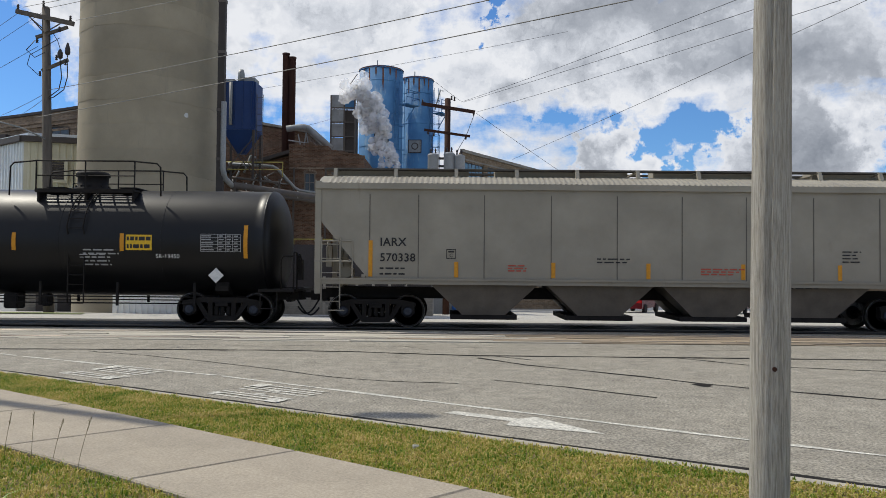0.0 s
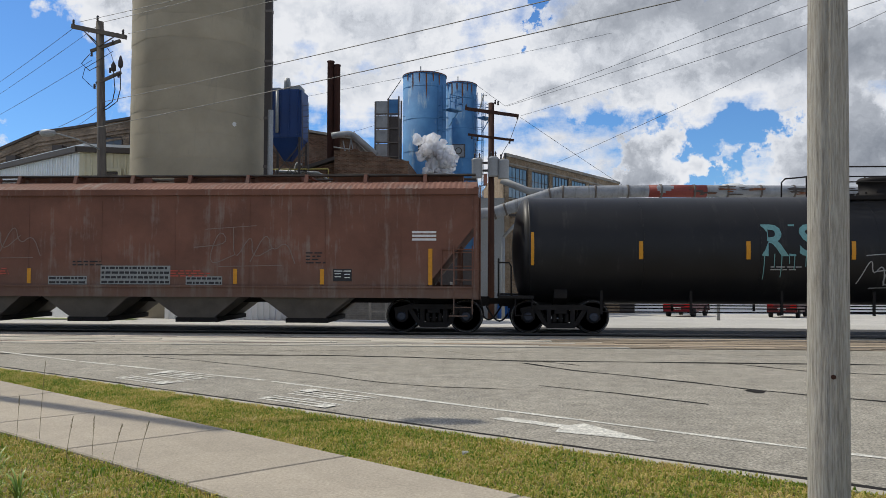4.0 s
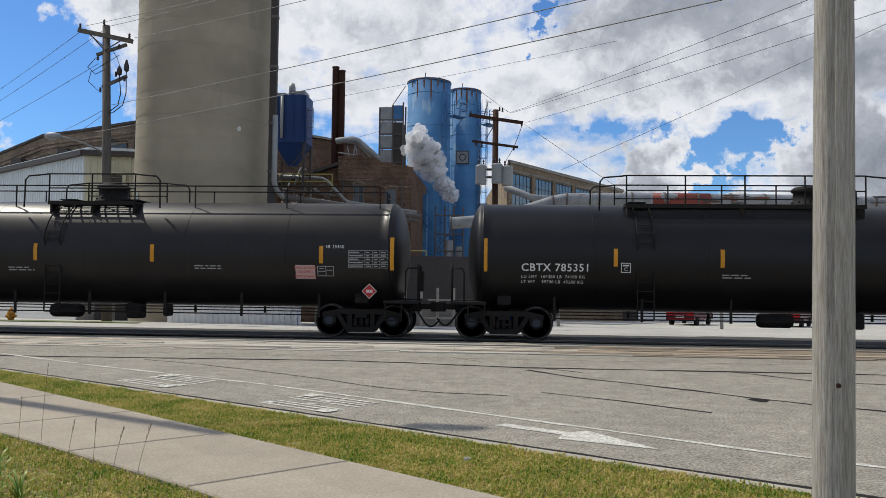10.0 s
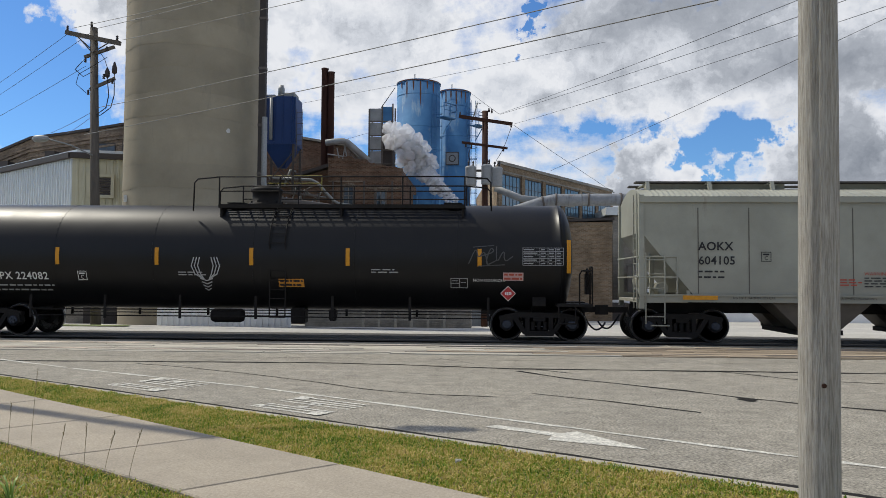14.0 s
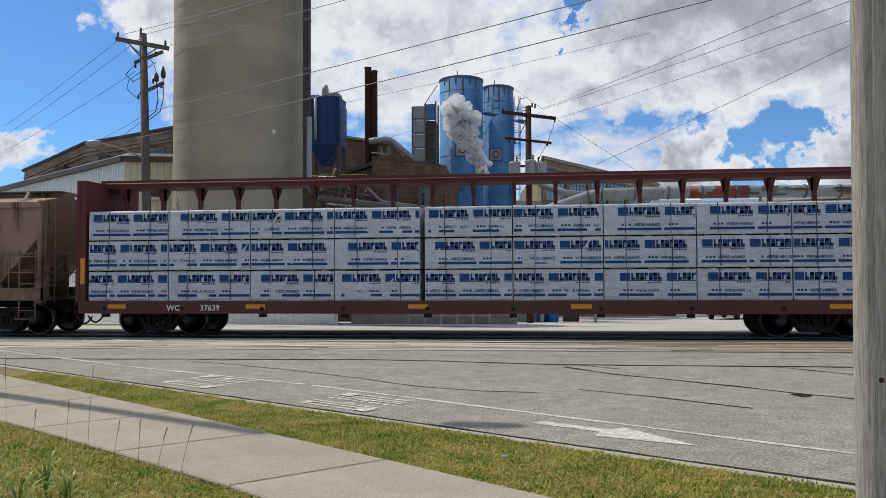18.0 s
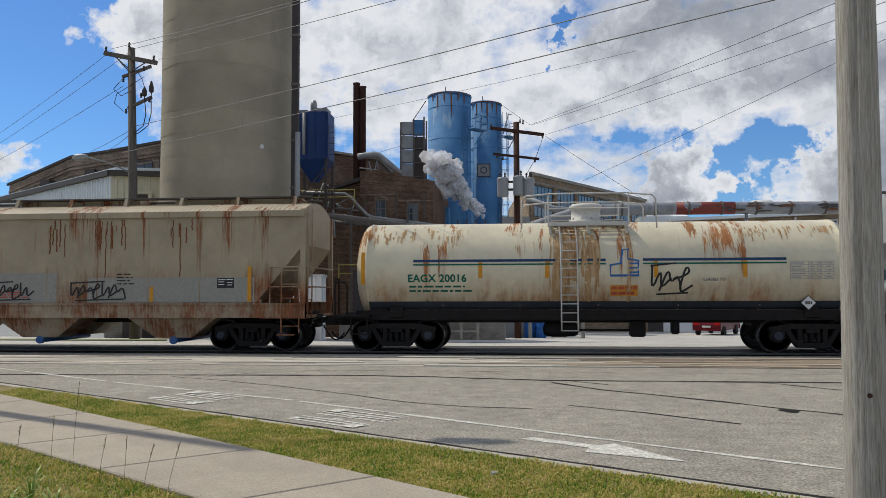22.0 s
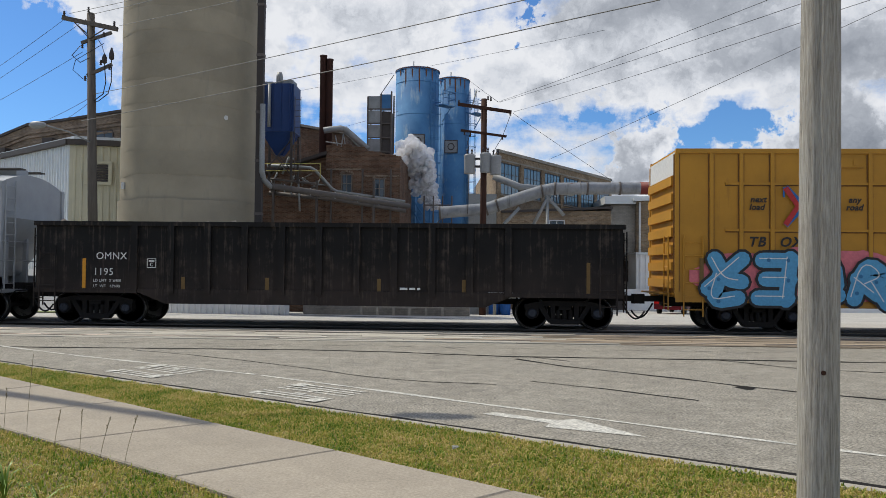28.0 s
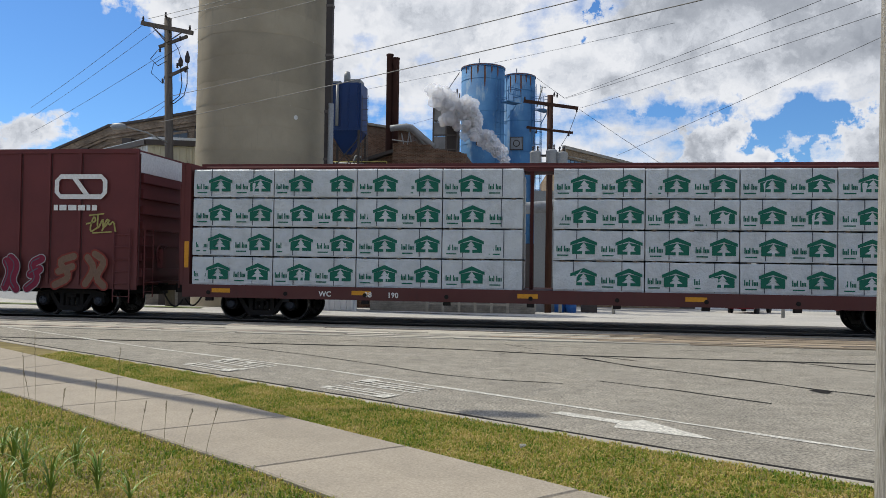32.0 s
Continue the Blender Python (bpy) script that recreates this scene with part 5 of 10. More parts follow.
def blue_silo(x, y, r, z1, label, lad_a, sign_x):
    s = thing("blue_silo", label, "silo", "blue silos", pose(x, y, 0))
    bm = B()
    prof_ = [(r, -1.5)]
    lathe(bm, [(r, -1.5), (r, z1)], "z", 64)
    part("shell", bm, blue_tank, s)
    bm = B()
    lathe(bm, [(r, z1 - 0.12), (r + 0.05, z1 - 0.12), (r + 0.05, z1), (r * 0.9, z1 + 0.08), (0.1, z1 + 0.18)], "z", 48, smooth=False)
    part("roof", bm, blue_tank, s)
    z = 1.0
    while z < z1 - 1:
        bm = B()
        lathe(bm, [(r - 0.01, z - 0.02), (r + 0.012, z - 0.02), (r + 0.012, z + 0.02), (r - 0.01, z + 0.02)], "z", 64, smooth=False)
        part("hoop_seam", bm, blue_tank, s)
        z += 2.4
    bm = B()
    lathe(bm, [(r + 0.052, z1 - 0.09), (r + 0.058, z1 - 0.02), (r + 0.03, z1 + 0.01)], "z", 40)
    part("rim", bm, rust_mat, s, "rusty roof rim")
    for k in range(6):
        a = -1.57 + (k - 2.5) * 0.32
        bm = B()
        l = (0.5, 1.4, 0.7, 1.9, 0.6, 0.9)[k]
        for i in range(1):
            p = Vector((math.cos(a), math.sin(a), 0)) * (r + 0.012)
            q = Vector((-math.sin(a), math.cos(a), 0))
            vs = [bm.verts.new(p + q * u + Vector((0, 0, z1 - 0.15 - l * t + (0.0 if t < 1 else 0)))) for u, t in ((-0.05, 0), (0.06, 0), (0.07, 0.5), (0.02, 1), (-0.04, 0.6))]
            bm.faces.new(vs)
        part("rust_run", bm, rust_mat, s, "rust run below the rim")
    cage_ladder(s, (r + 0.1) * math.cos(lad_a), (r + 0.1) * math.sin(lad_a), 2, z1 - 0.9, blue_tank, math.degrees(lad_a) + 90)
    sg = new("sign")
    sg.parent = s
    a = -math.pi / 2 + sign_x
    sg.matrix_basis = pose((r + 0.05) * math.cos(a), (r + 0.05) * math.sin(a), z1 - 6.0, 0, 0, math.degrees(sign_x))
    for nm, w, y0, m in (("board", 0.52, 0.0, trim_dark), ("face", 0.45, -0.02, duct_grey), ("mark", 0.28, -0.04, trim_dark), ("mark_inner", 0.2, -0.06, galv)):
        bm = B()
        if nm.startswith("mark"):
            rod(bm, (0, y0, 0.52), (0, y0 - 0.01, 0.52), w, 16)
        else:
            box(bm, -w, w, y0 - 0.02, y0, 0.52 - w, 0.52 + w)
        part(nm, bm, m, sg)
    # platform by the ladder
    pf = new("platform")
    pf.parent = s
    pf.matrix_basis = pose((r + 0.7) * math.cos(lad_a + 0.35), (r + 0.7) * math.sin(lad_a + 0.35), z1 - 2.8, 0, 0, math.degrees(lad_a) + 90)
    bm = B()
    box(bm, -0.6, 0.7, -0.4, 0.4, 0, 0.07)
    part("deck", bm, blue_tank, pf)
    bm = B()
    for x_, y_ in ((-0.6, -0.4), (0.7, -0.4), (0.7, 0.4), (0.05, -0.4)):
        rod(bm, (x_, y_, 0), (x_, y_, 1.05), 0.03, 5)
    for z_ in (0.55, 1.05):
        pipe(bm, [(-0.6, -0.4, z_), (0.7, -0.4, z_), (0.7, 0.4, z_)], 0.025, 5)
    rod(bm, (0.6, 0.0, 0.0), (0.0, 0.3, -1.1), 0.04, 5)
    part("rail", bm, blue_tank, pf)
    for k in range(3):
        bm = B()
        a = 0.6 + k * 2.0
        rod(bm, (r * 0.9 * math.cos(a), r * 0.9 * math.sin(a), z1), (r * 0.9 * math.cos(a), r * 0.9 * math.sin(a), z1 + 0.4), 0.04, 6)
        part("roof_peg", bm, galv, s)
    return s


blue_silo(-5.08, 57.6, 1.62, 16.45, "tall faded blue steel silo with caged ladder", -0.75, 0.12)
blue_silo(-2.55, 61.2, 1.30, 16.65, "tall blue steel silo standing behind its twin", -0.55, -0.05)
bx = thing("roof_box", "small blue box stair at the silo foot", "stair box", at=pose(-4.6, 54, 0))
bm = B()
box(bm, -1.4, -0.2, -0.6, 0.6, -1.2, 7.6)
part("casing", bm, blue_tank, bx)
bm = B()
for k in range(9):
    box(bm, -0.9 + k * 0.22, -0.7 + k * 0.22, -0.9, -0.7, 6.6 - k * 0.33, 6.65 - k * 0.33)
rod(bm, (-0.9, -0.9, 7.3), (1.0, -0.9, 4.4), 0.04, 6)
rod(bm, (-0.9, -0.9, 6.5), (1.0, -0.9, 3.6), 0.05, 6)
part("stair", bm, blue_tank, bx)
# small tower of thin steel near the steam
tw = thing("steel_frame_tower", "thin dark steel frame tower with vent pipes by the silos", "tower", at=pose(-2.9, 50, 0))
bm = B()
for x in (-1.0, -0.4, 0.2, 0.8):
    rod(bm, (x, 0, -1.3), (x, 0, 6.4), 0.05, 6)
for z in (3.5, 4.6, 5.8):
    rod(bm, (-1.0, 0, z), (0.8, 0, z), 0.04, 6)
rod(bm, (-1.0, 0, 3.5), (0.8, 0, 5.8), 0.03, 5)
part("frame", bm, pipe_dark, tw)
bm = B()
rod(bm, (-0.1, 0.3, -1.2), (-0.1, 0.3, 4.2), 0.3, 12)
rod(bm, (0.55, 0.3, -1.2), (0.55, 0.3, 3.8), 0.25, 12)
part("vent_pipe", bm, galv, tw)
bm = B()
pipe(bm, [(1.95, 3, 12.6), (2.3, 3, 13.95), (2.52, 3, 13.9)], 0.04, 5)
part("antenna", bm, galv, tw)

# long workshop with steel windows
lb = thing("workshop_building", "long tan brick workshop with large steel windows", "building")
A, Bv = Vector((0.98, 60, 0)), Vector((12.9, 79.5, 0))
d = (Bv - A).normalized()
n = Vector((d.y, -d.x, 0))
bm = B()
prism(bm, [(A.x, A.y), (Bv.x, Bv.y), (Bv.x - 14, Bv.y + 8), (A.x - 0.6, A.y + 8)], "z", -2.2, 10.93)
part("wall", bm, brick_tan, lb)
ang = math.degrees(math.atan2(d.y, d.x))
bm = B()
for z0, z1, o in ((10.78, 11.02, 0.12), (10.2, 10.32, 0.05)):
    vs = [A + n * o, Bv + n * o, Bv - n * 0.1, A - n * 0.1]
    prism(bm, [(v.x, v.y) for v in vs], "z", z0, z1)
part("coping", bm, block_grey, lb)
L = (Bv - A).length
for k in range(6):
    c = A + d * (1.9 + k * 3.75) + n * 0.03
    window_at(lb, c.x, c.y, 7.6, 2.9, 2.4, 5, 3, glass_blue, trim_dark, ang)
for k in range(7):
    bm = B()
    c = A + d * (0.15 + k * 3.72)
    q = [c - d * 0.28 + n * 0.1, c + d * 0.28 + n * 0.1, c + d * 0.28 - n * 0.05, c - d * 0.28 - n * 0.05]
    prism(bm, [(v.x, v.y) for v in q], "z", -2, 10.2)
    part("pilaster", bm, brick_tan, lb)

# big product pipe
bp = thing("product_pipe", "large peeling grey pipe crossing the yard on struts", "pipe")
path = [(-2.4, 42.0, 4.72), (0.1, 42, 4.93), (0.7, 42, 5.14), (3.1, 42, 5.92), (3.8, 42, 6.06), (9, 42.0, 6.10), (16, 42.2, 6.06), (26, 42.6, 5.9)]
for a, b in zip(path, path[1:]):
    bm = B()
    rod(bm, a, b, 0.33, 18, caps=False)
    part("pipe_run", bm, pipe_grey, bp)
for a, b in zip(path, path[1:]):
    n_ = max(1, int((Vector(b) - Vector(a)).length / 1.7))
    for k in range(n_):
        bm = B()
        c = Vector(a).lerp(Vector(b), k / n_)
        dd = (Vector(b) - Vector(a)).normalized()
        rod(bm, c - dd * 0.05, c + dd * 0.05, 0.365, 18)
        part("band", bm, pipe_dark, bp)
rnd = random.Random(12)
for k in range(60):
    x = 3.5 + rnd.random() * 18
    bm = B()
    a = rnd.uniform(-2.3, -0.9)
    w, l = rnd.uniform(0.08, 0.25), rnd.uniform(0.15, 0.8)
    c = Vector((x, 42.05, 6.1))
    vs = []
    for u, v in ((0, -w), (l, -w * 0.6), (l * 1.1, w * 0.5), (l * 0.4, w), (-0.1, w * 0.3)):
        an = a + v
        vs.append(bm.verts.new(c + Vector((u, math.sin(an) * 0.345, math.cos(an - math.pi) * -0.345))))
    bm.faces.new(vs)
    part("peeled_patch", bm, rust_mat if k % 3 == 0 else trim_dark, bp, "peeled rusty patch")
bm = B()
rod(bm, (8.35, 42.0, 6.095), (11.4, 42.06, 6.085), 0.339, 18)
part("red_section", bm, plain("faded_red_pipe", (0.22, 0.05, 0.04)), bp, "faded red pipe section")
for a, b in (((1.9, 41.8, 5.0), (0.6, 41.8, 3.6)), ((3.5, 41.9, 5.7), (2.6, 41.9, 4.0)), ((3.3, 41.9, 5.7), (4.3, 41.9, 4.6)), ((3.4, 41.9, 5.8), (3.4, 41.9, -0.8)), ((12, 42, 5.8), (12, 42, -0.8)), ((0.6, 41.8, 3.6), (0.6, 41.8, -0.8))):
    bm = B()
    rod(bm, a, b, 0.09, 8)
    part("strut", bm, galv, bp)
bm = B()
pipe(bm, [(0.5, 43.5, 6.9), (2.0, 43.5, 6.3), (5.0, 43.5, 6.0)], 0.2, 10)
part("branch_duct", bm, duct_grey, bp, "thin grey duct branching above the big pipe")
bm = B()
wall_block(bm, [(-0.9, 44.5), (0.7, 44.5), (0.7, 46), (-0.9, 46)], -1.2, 6.0)
solid("equipment_cabinet", bm, galv, "pale grey equipment cabinet behind the pole", "cabinet")

# low brick range and office on the far side of the yard
lr = thing("low_brick_range", "low tan brick range with a parapet", "building")
bm = B()
wall_block(bm, [(1.0, 45), (7.3, 45), (7.3, 52), (1.0, 52)], -1.6, 5.1)
part("wall", bm, brick_tan, lr)
bm = B()
prism(bm, [(0.9, 4.95), (7.4, 5.22), (7.4, 5.36), (0.9, 5.08)], "y", 44.85, 52)
part("coping", bm, trim_dark, lr)
window_at(lr, 4.2, 44.98, 3.6, 0.8, 0.9, 2, 2, glass_dark, frame_white)
gb_ = thing("grey_block_annex", "grey block annex with a flat metal roof", "building")
bm = B()
wall_block(bm, [(7.0, 43), (8.95, 43), (8.95, 50), (7.0, 50)], -1.5, 5.3)
part("wall", bm, block_grey, gb_)
bm = B()
box(bm, 6.6, 9.2, 42.7, 50, 5.32, 5.75)
part("roof", bm, silver_sheet, gb_)
of = thing("brick_office", "tan brick two-storey office with white windows", "building")
bm = B()
wall_block(bm, [(8.3, 42.6), (34, 42.6), (34, 54), (8.3, 54)], -1.5, 5.6)
part("wall", bm, brick_tan, of)
bm = B()
prism(bm, [(8.1, 5.45), (34.2, 6.3), (34.2, 6.42), (8.1, 5.6)], "y", 42.3, 54)
part("roof", bm, silver_sheet, of, "metal roof edge")
bm = B()
prism(bm, [(8.3, 5.55), (34, 5.55), (34, 6.3)], "y", 42.62, 54)
part("gable_fill", bm, brick_tan, of)
for x, z, w in ((10.4, 4.17, 0.85), (13.4, 4.25, 0.9), (16.35, 4.45, 0.85), (19.3, 4.5, 0.9), (19.3, 2.0, 0.9), (23, 4.6, 0.9), (11.5, 1.6, 0.9)):
    window_at(of, x, 42.58, z, w, 0.95, 2, 1, glass_dark, frame_white)
bm = B()
box(bm, 8.4, 8.5, 42.45, 42.58, -1.2, 5.4)
box(bm, 14.6, 14.7, 42.45, 42.58, -1.2, 5.6)
part("drainpipe", bm, frame_white, of)
bm = B()
lathe(bm, [(0.95, 6.85), (1.0, 7.1), (0.6, 7.35), (0.1, 7.4)], "z", 24, (15.2, 50, 0))
lathe(bm, [(0.7, 5.5), (0.7, 6.9)], "z", 20, (15.2, 50, 0))
rv = solid("roof_vent", bm, frame_white, "white domed roof vent", "vent")
for a, b, deep, z0, z1, lab in (((7.4, 38.0), (10.6, 38.0), 2.8, -0.7, 2.5, "low white ribbed metal shed beside the office"), ((-13.66, 31.6), (-7.95, 30.85), 0.6, -0.35, 2.35, "low white ribbed lean-to at the silo foot")):
    sh = thing("white_shed", lab, "shed", "white sheds")
    if a[0] > 0:
        far_shed = sh
    bm = B()
    ribbed(bm, a, b, z0, z1, z1, 0.26, 0.07)
    part("wall", bm, white_sheet, sh)
    bm = B()
    prism(bm, [(a[0], a[1] + 0.09), (b[0], b[1] + 0.09), (b[0], b[1] + deep), (a[0], a[1] + deep)], "z", z0, z1 - 0.05)
    part("core", bm, white_sheet, sh)
    bm = B()
    prism(bm, [(a[0] - 0.05, a[1] - 0.1), (b[0] + 0.05, b[1] - 0.1), (b[0] + 0.05, b[1] + deep + 0.05), (a[0] - 0.05, a[1] + deep + 0.05)], "z", z1 - 0.05, z1 + 0.06)
    part("roof", bm, silver_sheet, sh)
bm = B()
box(bm, 8.9, 9.7, 37.88, 37.99, -0.7, 1.35)
box(bm, 9.25, 9.5, 37.86, 37.88, 0.5, 1.0)
sdoor = solid("shed_door", bm, trim_dark, "dark metal personnel door in the white shed", "door")

# loading dock, drums, bins, hydrant, low walls
dk = thing("loading_dock", "low concrete dock with pale posts and rails", "loading dock", at=pose(0, 32.2, -0.3))
bm = B()
box(bm, -7.7, -0.6, 0.6, 3.0, -0.1, 0.75)
part("platform", bm, block_grey, dk)
for k in range(6):
    bm = B()
    x = -5.1 + k * 0.68
    box(bm, x - 0.05, x + 0.05, -0.05, 0.05, -0.05, 1.6)
    part("post", bm, kerb_mat, dk)
bm = B()
for z in (0.35, 0.75, 1.1):
    box(bm, -5.1, -1.7, -0.03, 0.03, z - 0.03, z + 0.03)
part("rail_bar", bm, kerb_mat, dk)
bm = B()
box(bm, -7.6, -0.7, 2.9, 3.1, 0.75, 3.0)
part("back_wall", bm, trim_dark, dk)
drum_blue = plain("drum_blue", (0.02, 0.10, 0.34), 0.4)
for i, (x, y) in enumerate(((0.58, 43.5), (1.22, 43.3), (0.9, 44.3))):
    dr = thing("plastic_drum", "blue plastic drum standing in the yard", "drum", "blue drums", pose(x, y, ground_z(y)))
    bm = B()
    lathe(bm, [(0.27, 0), (0.29, 0.04), (0.29, 0.28), (0.30, 0.30), (0.29, 0.32), (0.29, 0.56), (0.30, 0.58), (0.29, 0.6), (0.29, 0.84), (0.26, 0.88)], "z", 20)
    part("barrel", bm, drum_blue, dr)
    bm = B()
    lathe(bm, [(0.29, 0.84), (0.305, 0.86), (0.30, 0.9), (0.2, 0.9)], "z", 20)
    part("lid", bm, drum_blue, dr)
bn = thing("waste_bin", "dark steel waste bin with a rim", "bin", at=pose(2.25, 44.3, ground_z(44.3)))
bm = B()
prism(bm, [(-0.42, -0.4), (0.42, -0.4), (0.45, 0.4), (-0.45, 0.4)], "z", 0.05, 1.0)
part("body", bm, trim_dark, bn)
bm = B()
box(bm, -0.48, 0.48, -0.46, 0.46, 1.0, 1.06)
part("rim", bm, trim_dark, bn)
hy = thing("fire_hydrant", "yellow fire hydrant on the grass strip", "hydrant", at=pose(-19.3, 29.8, ground_z(29.8) - 0.2))
hyd = plain("hydrant_yellow", (0.55, 0.25, 0.04), 0.5)
bm = B()
lathe(bm, [(0.16, 0), (0.16, 0.05), (0.11, 0.07), (0.11, 0.45), (0.15, 0.47), (0.15, 0.52), (0.12, 0.62), (0.05, 0.68), (0.04, 0.74)], "z", 16)
part("barrel", bm, hyd, hy)
for p, q in (((-0.2, 0, 0.4), (0.2, 0, 0.4)), ((0, -0.2, 0.36), (0, 0, 0.36))):
    bm = B()
    rod(bm, p, q, 0.065, 10)
    part("nozzle", bm, hyd, hy)
lawn_far = material("far_grass", (0.13, 0.16, 0.045), 0.95, 0.4, 1.5, fine=20, bump=0.5)
bm = B()
for x0, x1, y0, y1 in ((-60, -13.5, 28.6, 30.6),):
    vs = [bm.verts.new((x, y, ground_z(y) + 0.03)) for x, y in ((x0, y0), (x1, y0), (x1 - 0.8, y1), (x0, y1))]
    bm.faces.new(vs)
solid("grass_strip", bm, lawn_far, kind="structure", label="thin grass strip behind the tracks")
lw = thing("base_wall", "low white and grey base wall with dark doors below the metal shed", "wall")
bm = B()
prism(bm, [(-52.2, 60.3), (-19.96, 35.76), (-19.9, 35.92), (-52.0, 60.45)], "z", -1.4, 1.45)
part("white_wall", bm, frame_white, lw, "plain white base wall")
bm = B()
prism(bm, [(-19.9, 35.82), (-16.6, 36.80), (-16.6, 36.92), (-19.9, 35.94)], "z", -1.4, 1.5)
part("grey_wall", bm, block_grey, lw, "grey base wall")
for x0, x1 in ((-19.14, -18.7), (-18.26, -17.74)):
    bm = B()
    prism(bm, [(x0, 35.94 + (x0 + 19.88) * 0.298 - 0.2), (x1, 35.94 + (x1 + 19.88) * 0.298 - 0.2), (x1, 35.94 + (x1 + 19.88) * 0.298 - 0.12), (x0, 35.94 + (x0 + 19.88) * 0.298 - 0.12)], "z", -1.4, 1.4)
    part("door", bm, trim_dark, lw, "dark door")
yw = thing("yard_wall", "long pale yard wall with a dark hatch", "wall", at=pose(0, 47.5, 0))
bm = B()
box(bm, 2.0, 34, 0, 0.4, -1.4, 0.55)
part("wall", bm, white_sheet, yw)
bm = B()
box(bm, 7.0, 8.6, -0.05, 0.0, -1.1, 0.4)
part("hatch", bm, trim_dark, yw)


def sedan(x, y, rz, mat, label):
    c = thing("sedan_car", label, "car", "parked cars", pose(x, y, ground_z(y), 0, 0, rz))
    bm = B()
    prof_ = [(-2.3, 0.35), (-2.32, 0.75), (-2.2, 0.95), (-1.55, 1.0), (-0.9, 1.38), (-0.2, 1.45), (0.5, 1.38), (1.15, 0.98), (2.0, 0.85), (2.28, 0.65), (2.3, 0.35)]
    rows = []
    for yy, up_ in ((-0.86, 0.0), (-0.90, 0.02), (0.90, 0.02), (0.86, 0.0)):
        rows.append([bm.verts.new((px, yy * (0.80 if pz > 1.05 else 1.0), pz)) for px, pz in prof_])
    for a, b in zip(rows, rows[1:]):
        for i in range(len(prof_) - 1):
            bm.faces.new((a[i], a[i + 1], b[i + 1], b[i]))
    bm.faces.new(rows[0][::-1])
    bm.faces.new(rows[-1])
    f = bm.faces.new([r[0] for r in rows][::-1] + [r[-1] for r in rows])
    bmesh.ops.recalc_face_normals(bm, faces=bm.faces[:])
    part("body", bm, mat, c)
    bm = B()
    prism(bm, [(-1.45, 1.03), (-0.88, 1.34), (-0.2, 1.40), (0.48, 1.33), (1.02, 1.02)], "y", -0.80, 0.80)
    part("side_glass", bm, glass_dark, c)
    bm = B()
    vs = [bm.verts.new(p) for p in ((-1.56, -0.66, 1.03), (-1.56, 0.66, 1.03), (-0.98, 0.6, 1.36), (-0.98, -0.6, 1.36))]
    bm.faces.new(vs[::-1])
    part("rear_glass", bm, glass_dark, c)
    for px in (-1.4, 1.4):
        for py in (-0.82, 0.82):
            bm = B()
            lathe(bm, [(0.2, py - 0.1), (0.32, py - 0.1), (0.32, py + 0.1), (0.2, py + 0.1)], "y", 20, (px, 0, 0.32))
            w_ = part("tyre", bm, rubber_mat, c)
            bm = B()
            s = 1 if py > 0 else -1
            lathe(bm, [(0.2, py + s * 0.06), (0.05, py + s * 0.10)], "y", 14, (px, 0, 0.32))
            part("rim", bm, galv, w_)
    for py in (-0.68, 0.68):
        bm = B()
        box(bm, -2.34, -2.28, py - 0.2, py + 0.2, 0.72, 0.9)
        part("tail_light", bm, tail_red, c)
    bm = B()
    box(bm, -2.345, -2.3, -0.26, 0.26, 0.55, 0.68)
    part("number_plate", bm, frame_white, c)
    bm = B()
    box(bm, -2.36, -2.25, -0.85, 0.85, 0.35, 0.5)
    part("bumper", bm, mat, c)


rubber_mat = plain("tyre_rubber", (0.02, 0.02, 0.02), 0.8)
tail_red = plain("tail_lamp_red", (0.5, 0.01, 0.01), 0.2)
red_paint = plain("car_red", (0.13, 0.007, 0.014), 0.22, 0.2)
sedan(13.2, 53.5, 60, red_paint, "dark red sedan parked in the yard")
sedan(19.7, 53.0, 60, plain("car_dull_red", (0.09, 0.012, 0.014), 0.3), "dull red sedan parked by the yard wall")
# the buildings on the far side of the yard stand well back and are large
for ob, k in ((lr, 1.35), (gb_, 1.6), (of, 1.6), (rv, 1.6), (far_shed, 1.65), (sdoor, 1.65), (yw, 1.3)):
    e_ = Vector(EYE)
    ob.matrix_basis = Matrix.Translation(e_) @ Matrix.Scale(k, 4) @ Matrix.Translation(-e_) @ ob.matrix_basis
# a tree far left
leaf_green = material("tree_leaf", (0.09, 0.11, 0.025), 0.6, 0.4, 2, fine=10, bump=0.0)
tr_ = thing("street_tree", "distant tree with yellowing leaves beyond the works", "tree", at=pose(-50, 62, -1.5))
bm = B()
rod(bm, (0, 0, 0), (0, 0, 6), 0.3, 10, 0.15)
for k in range(7):
    a = k * 0.9
    rod(bm, (0, 0, 3 + k * 0.4), (2 * math.cos(a), 2 * math.sin(a), 6 + k * 0.5), 0.1, 6, 0.04)
part("trunk", bm, pole_grey, tr_)
r = np.random.RandomState(5)
vv, ff = [], []
for k in range(3500):
    th, ph, q = r.rand() * 6.283, math.acos(2 * r.rand() - 1), r.rand() ** 0.4
    c = np.array([3.4 * q * math.sin(ph) * math.cos(th), 3.4 * q * math.sin(ph) * math.sin(th), 7.6 + 3.0 * q * math.cos(ph)]) + r.randn(3) * 0.35
    u, v = r.randn(3) * 0.14, r.randn(3) * 0.14
    i = len(vv)
    vv += [tuple(c - u), tuple(c + v), tuple(c + u), tuple(c - v)]
    ff.append((i, i + 1, i + 2, i + 3))
me = bpy.data.meshes.new("crown")
me.from_pydata(vv, [], ff)
me.materials.append(leaf_green)
ob = new("crown", me)
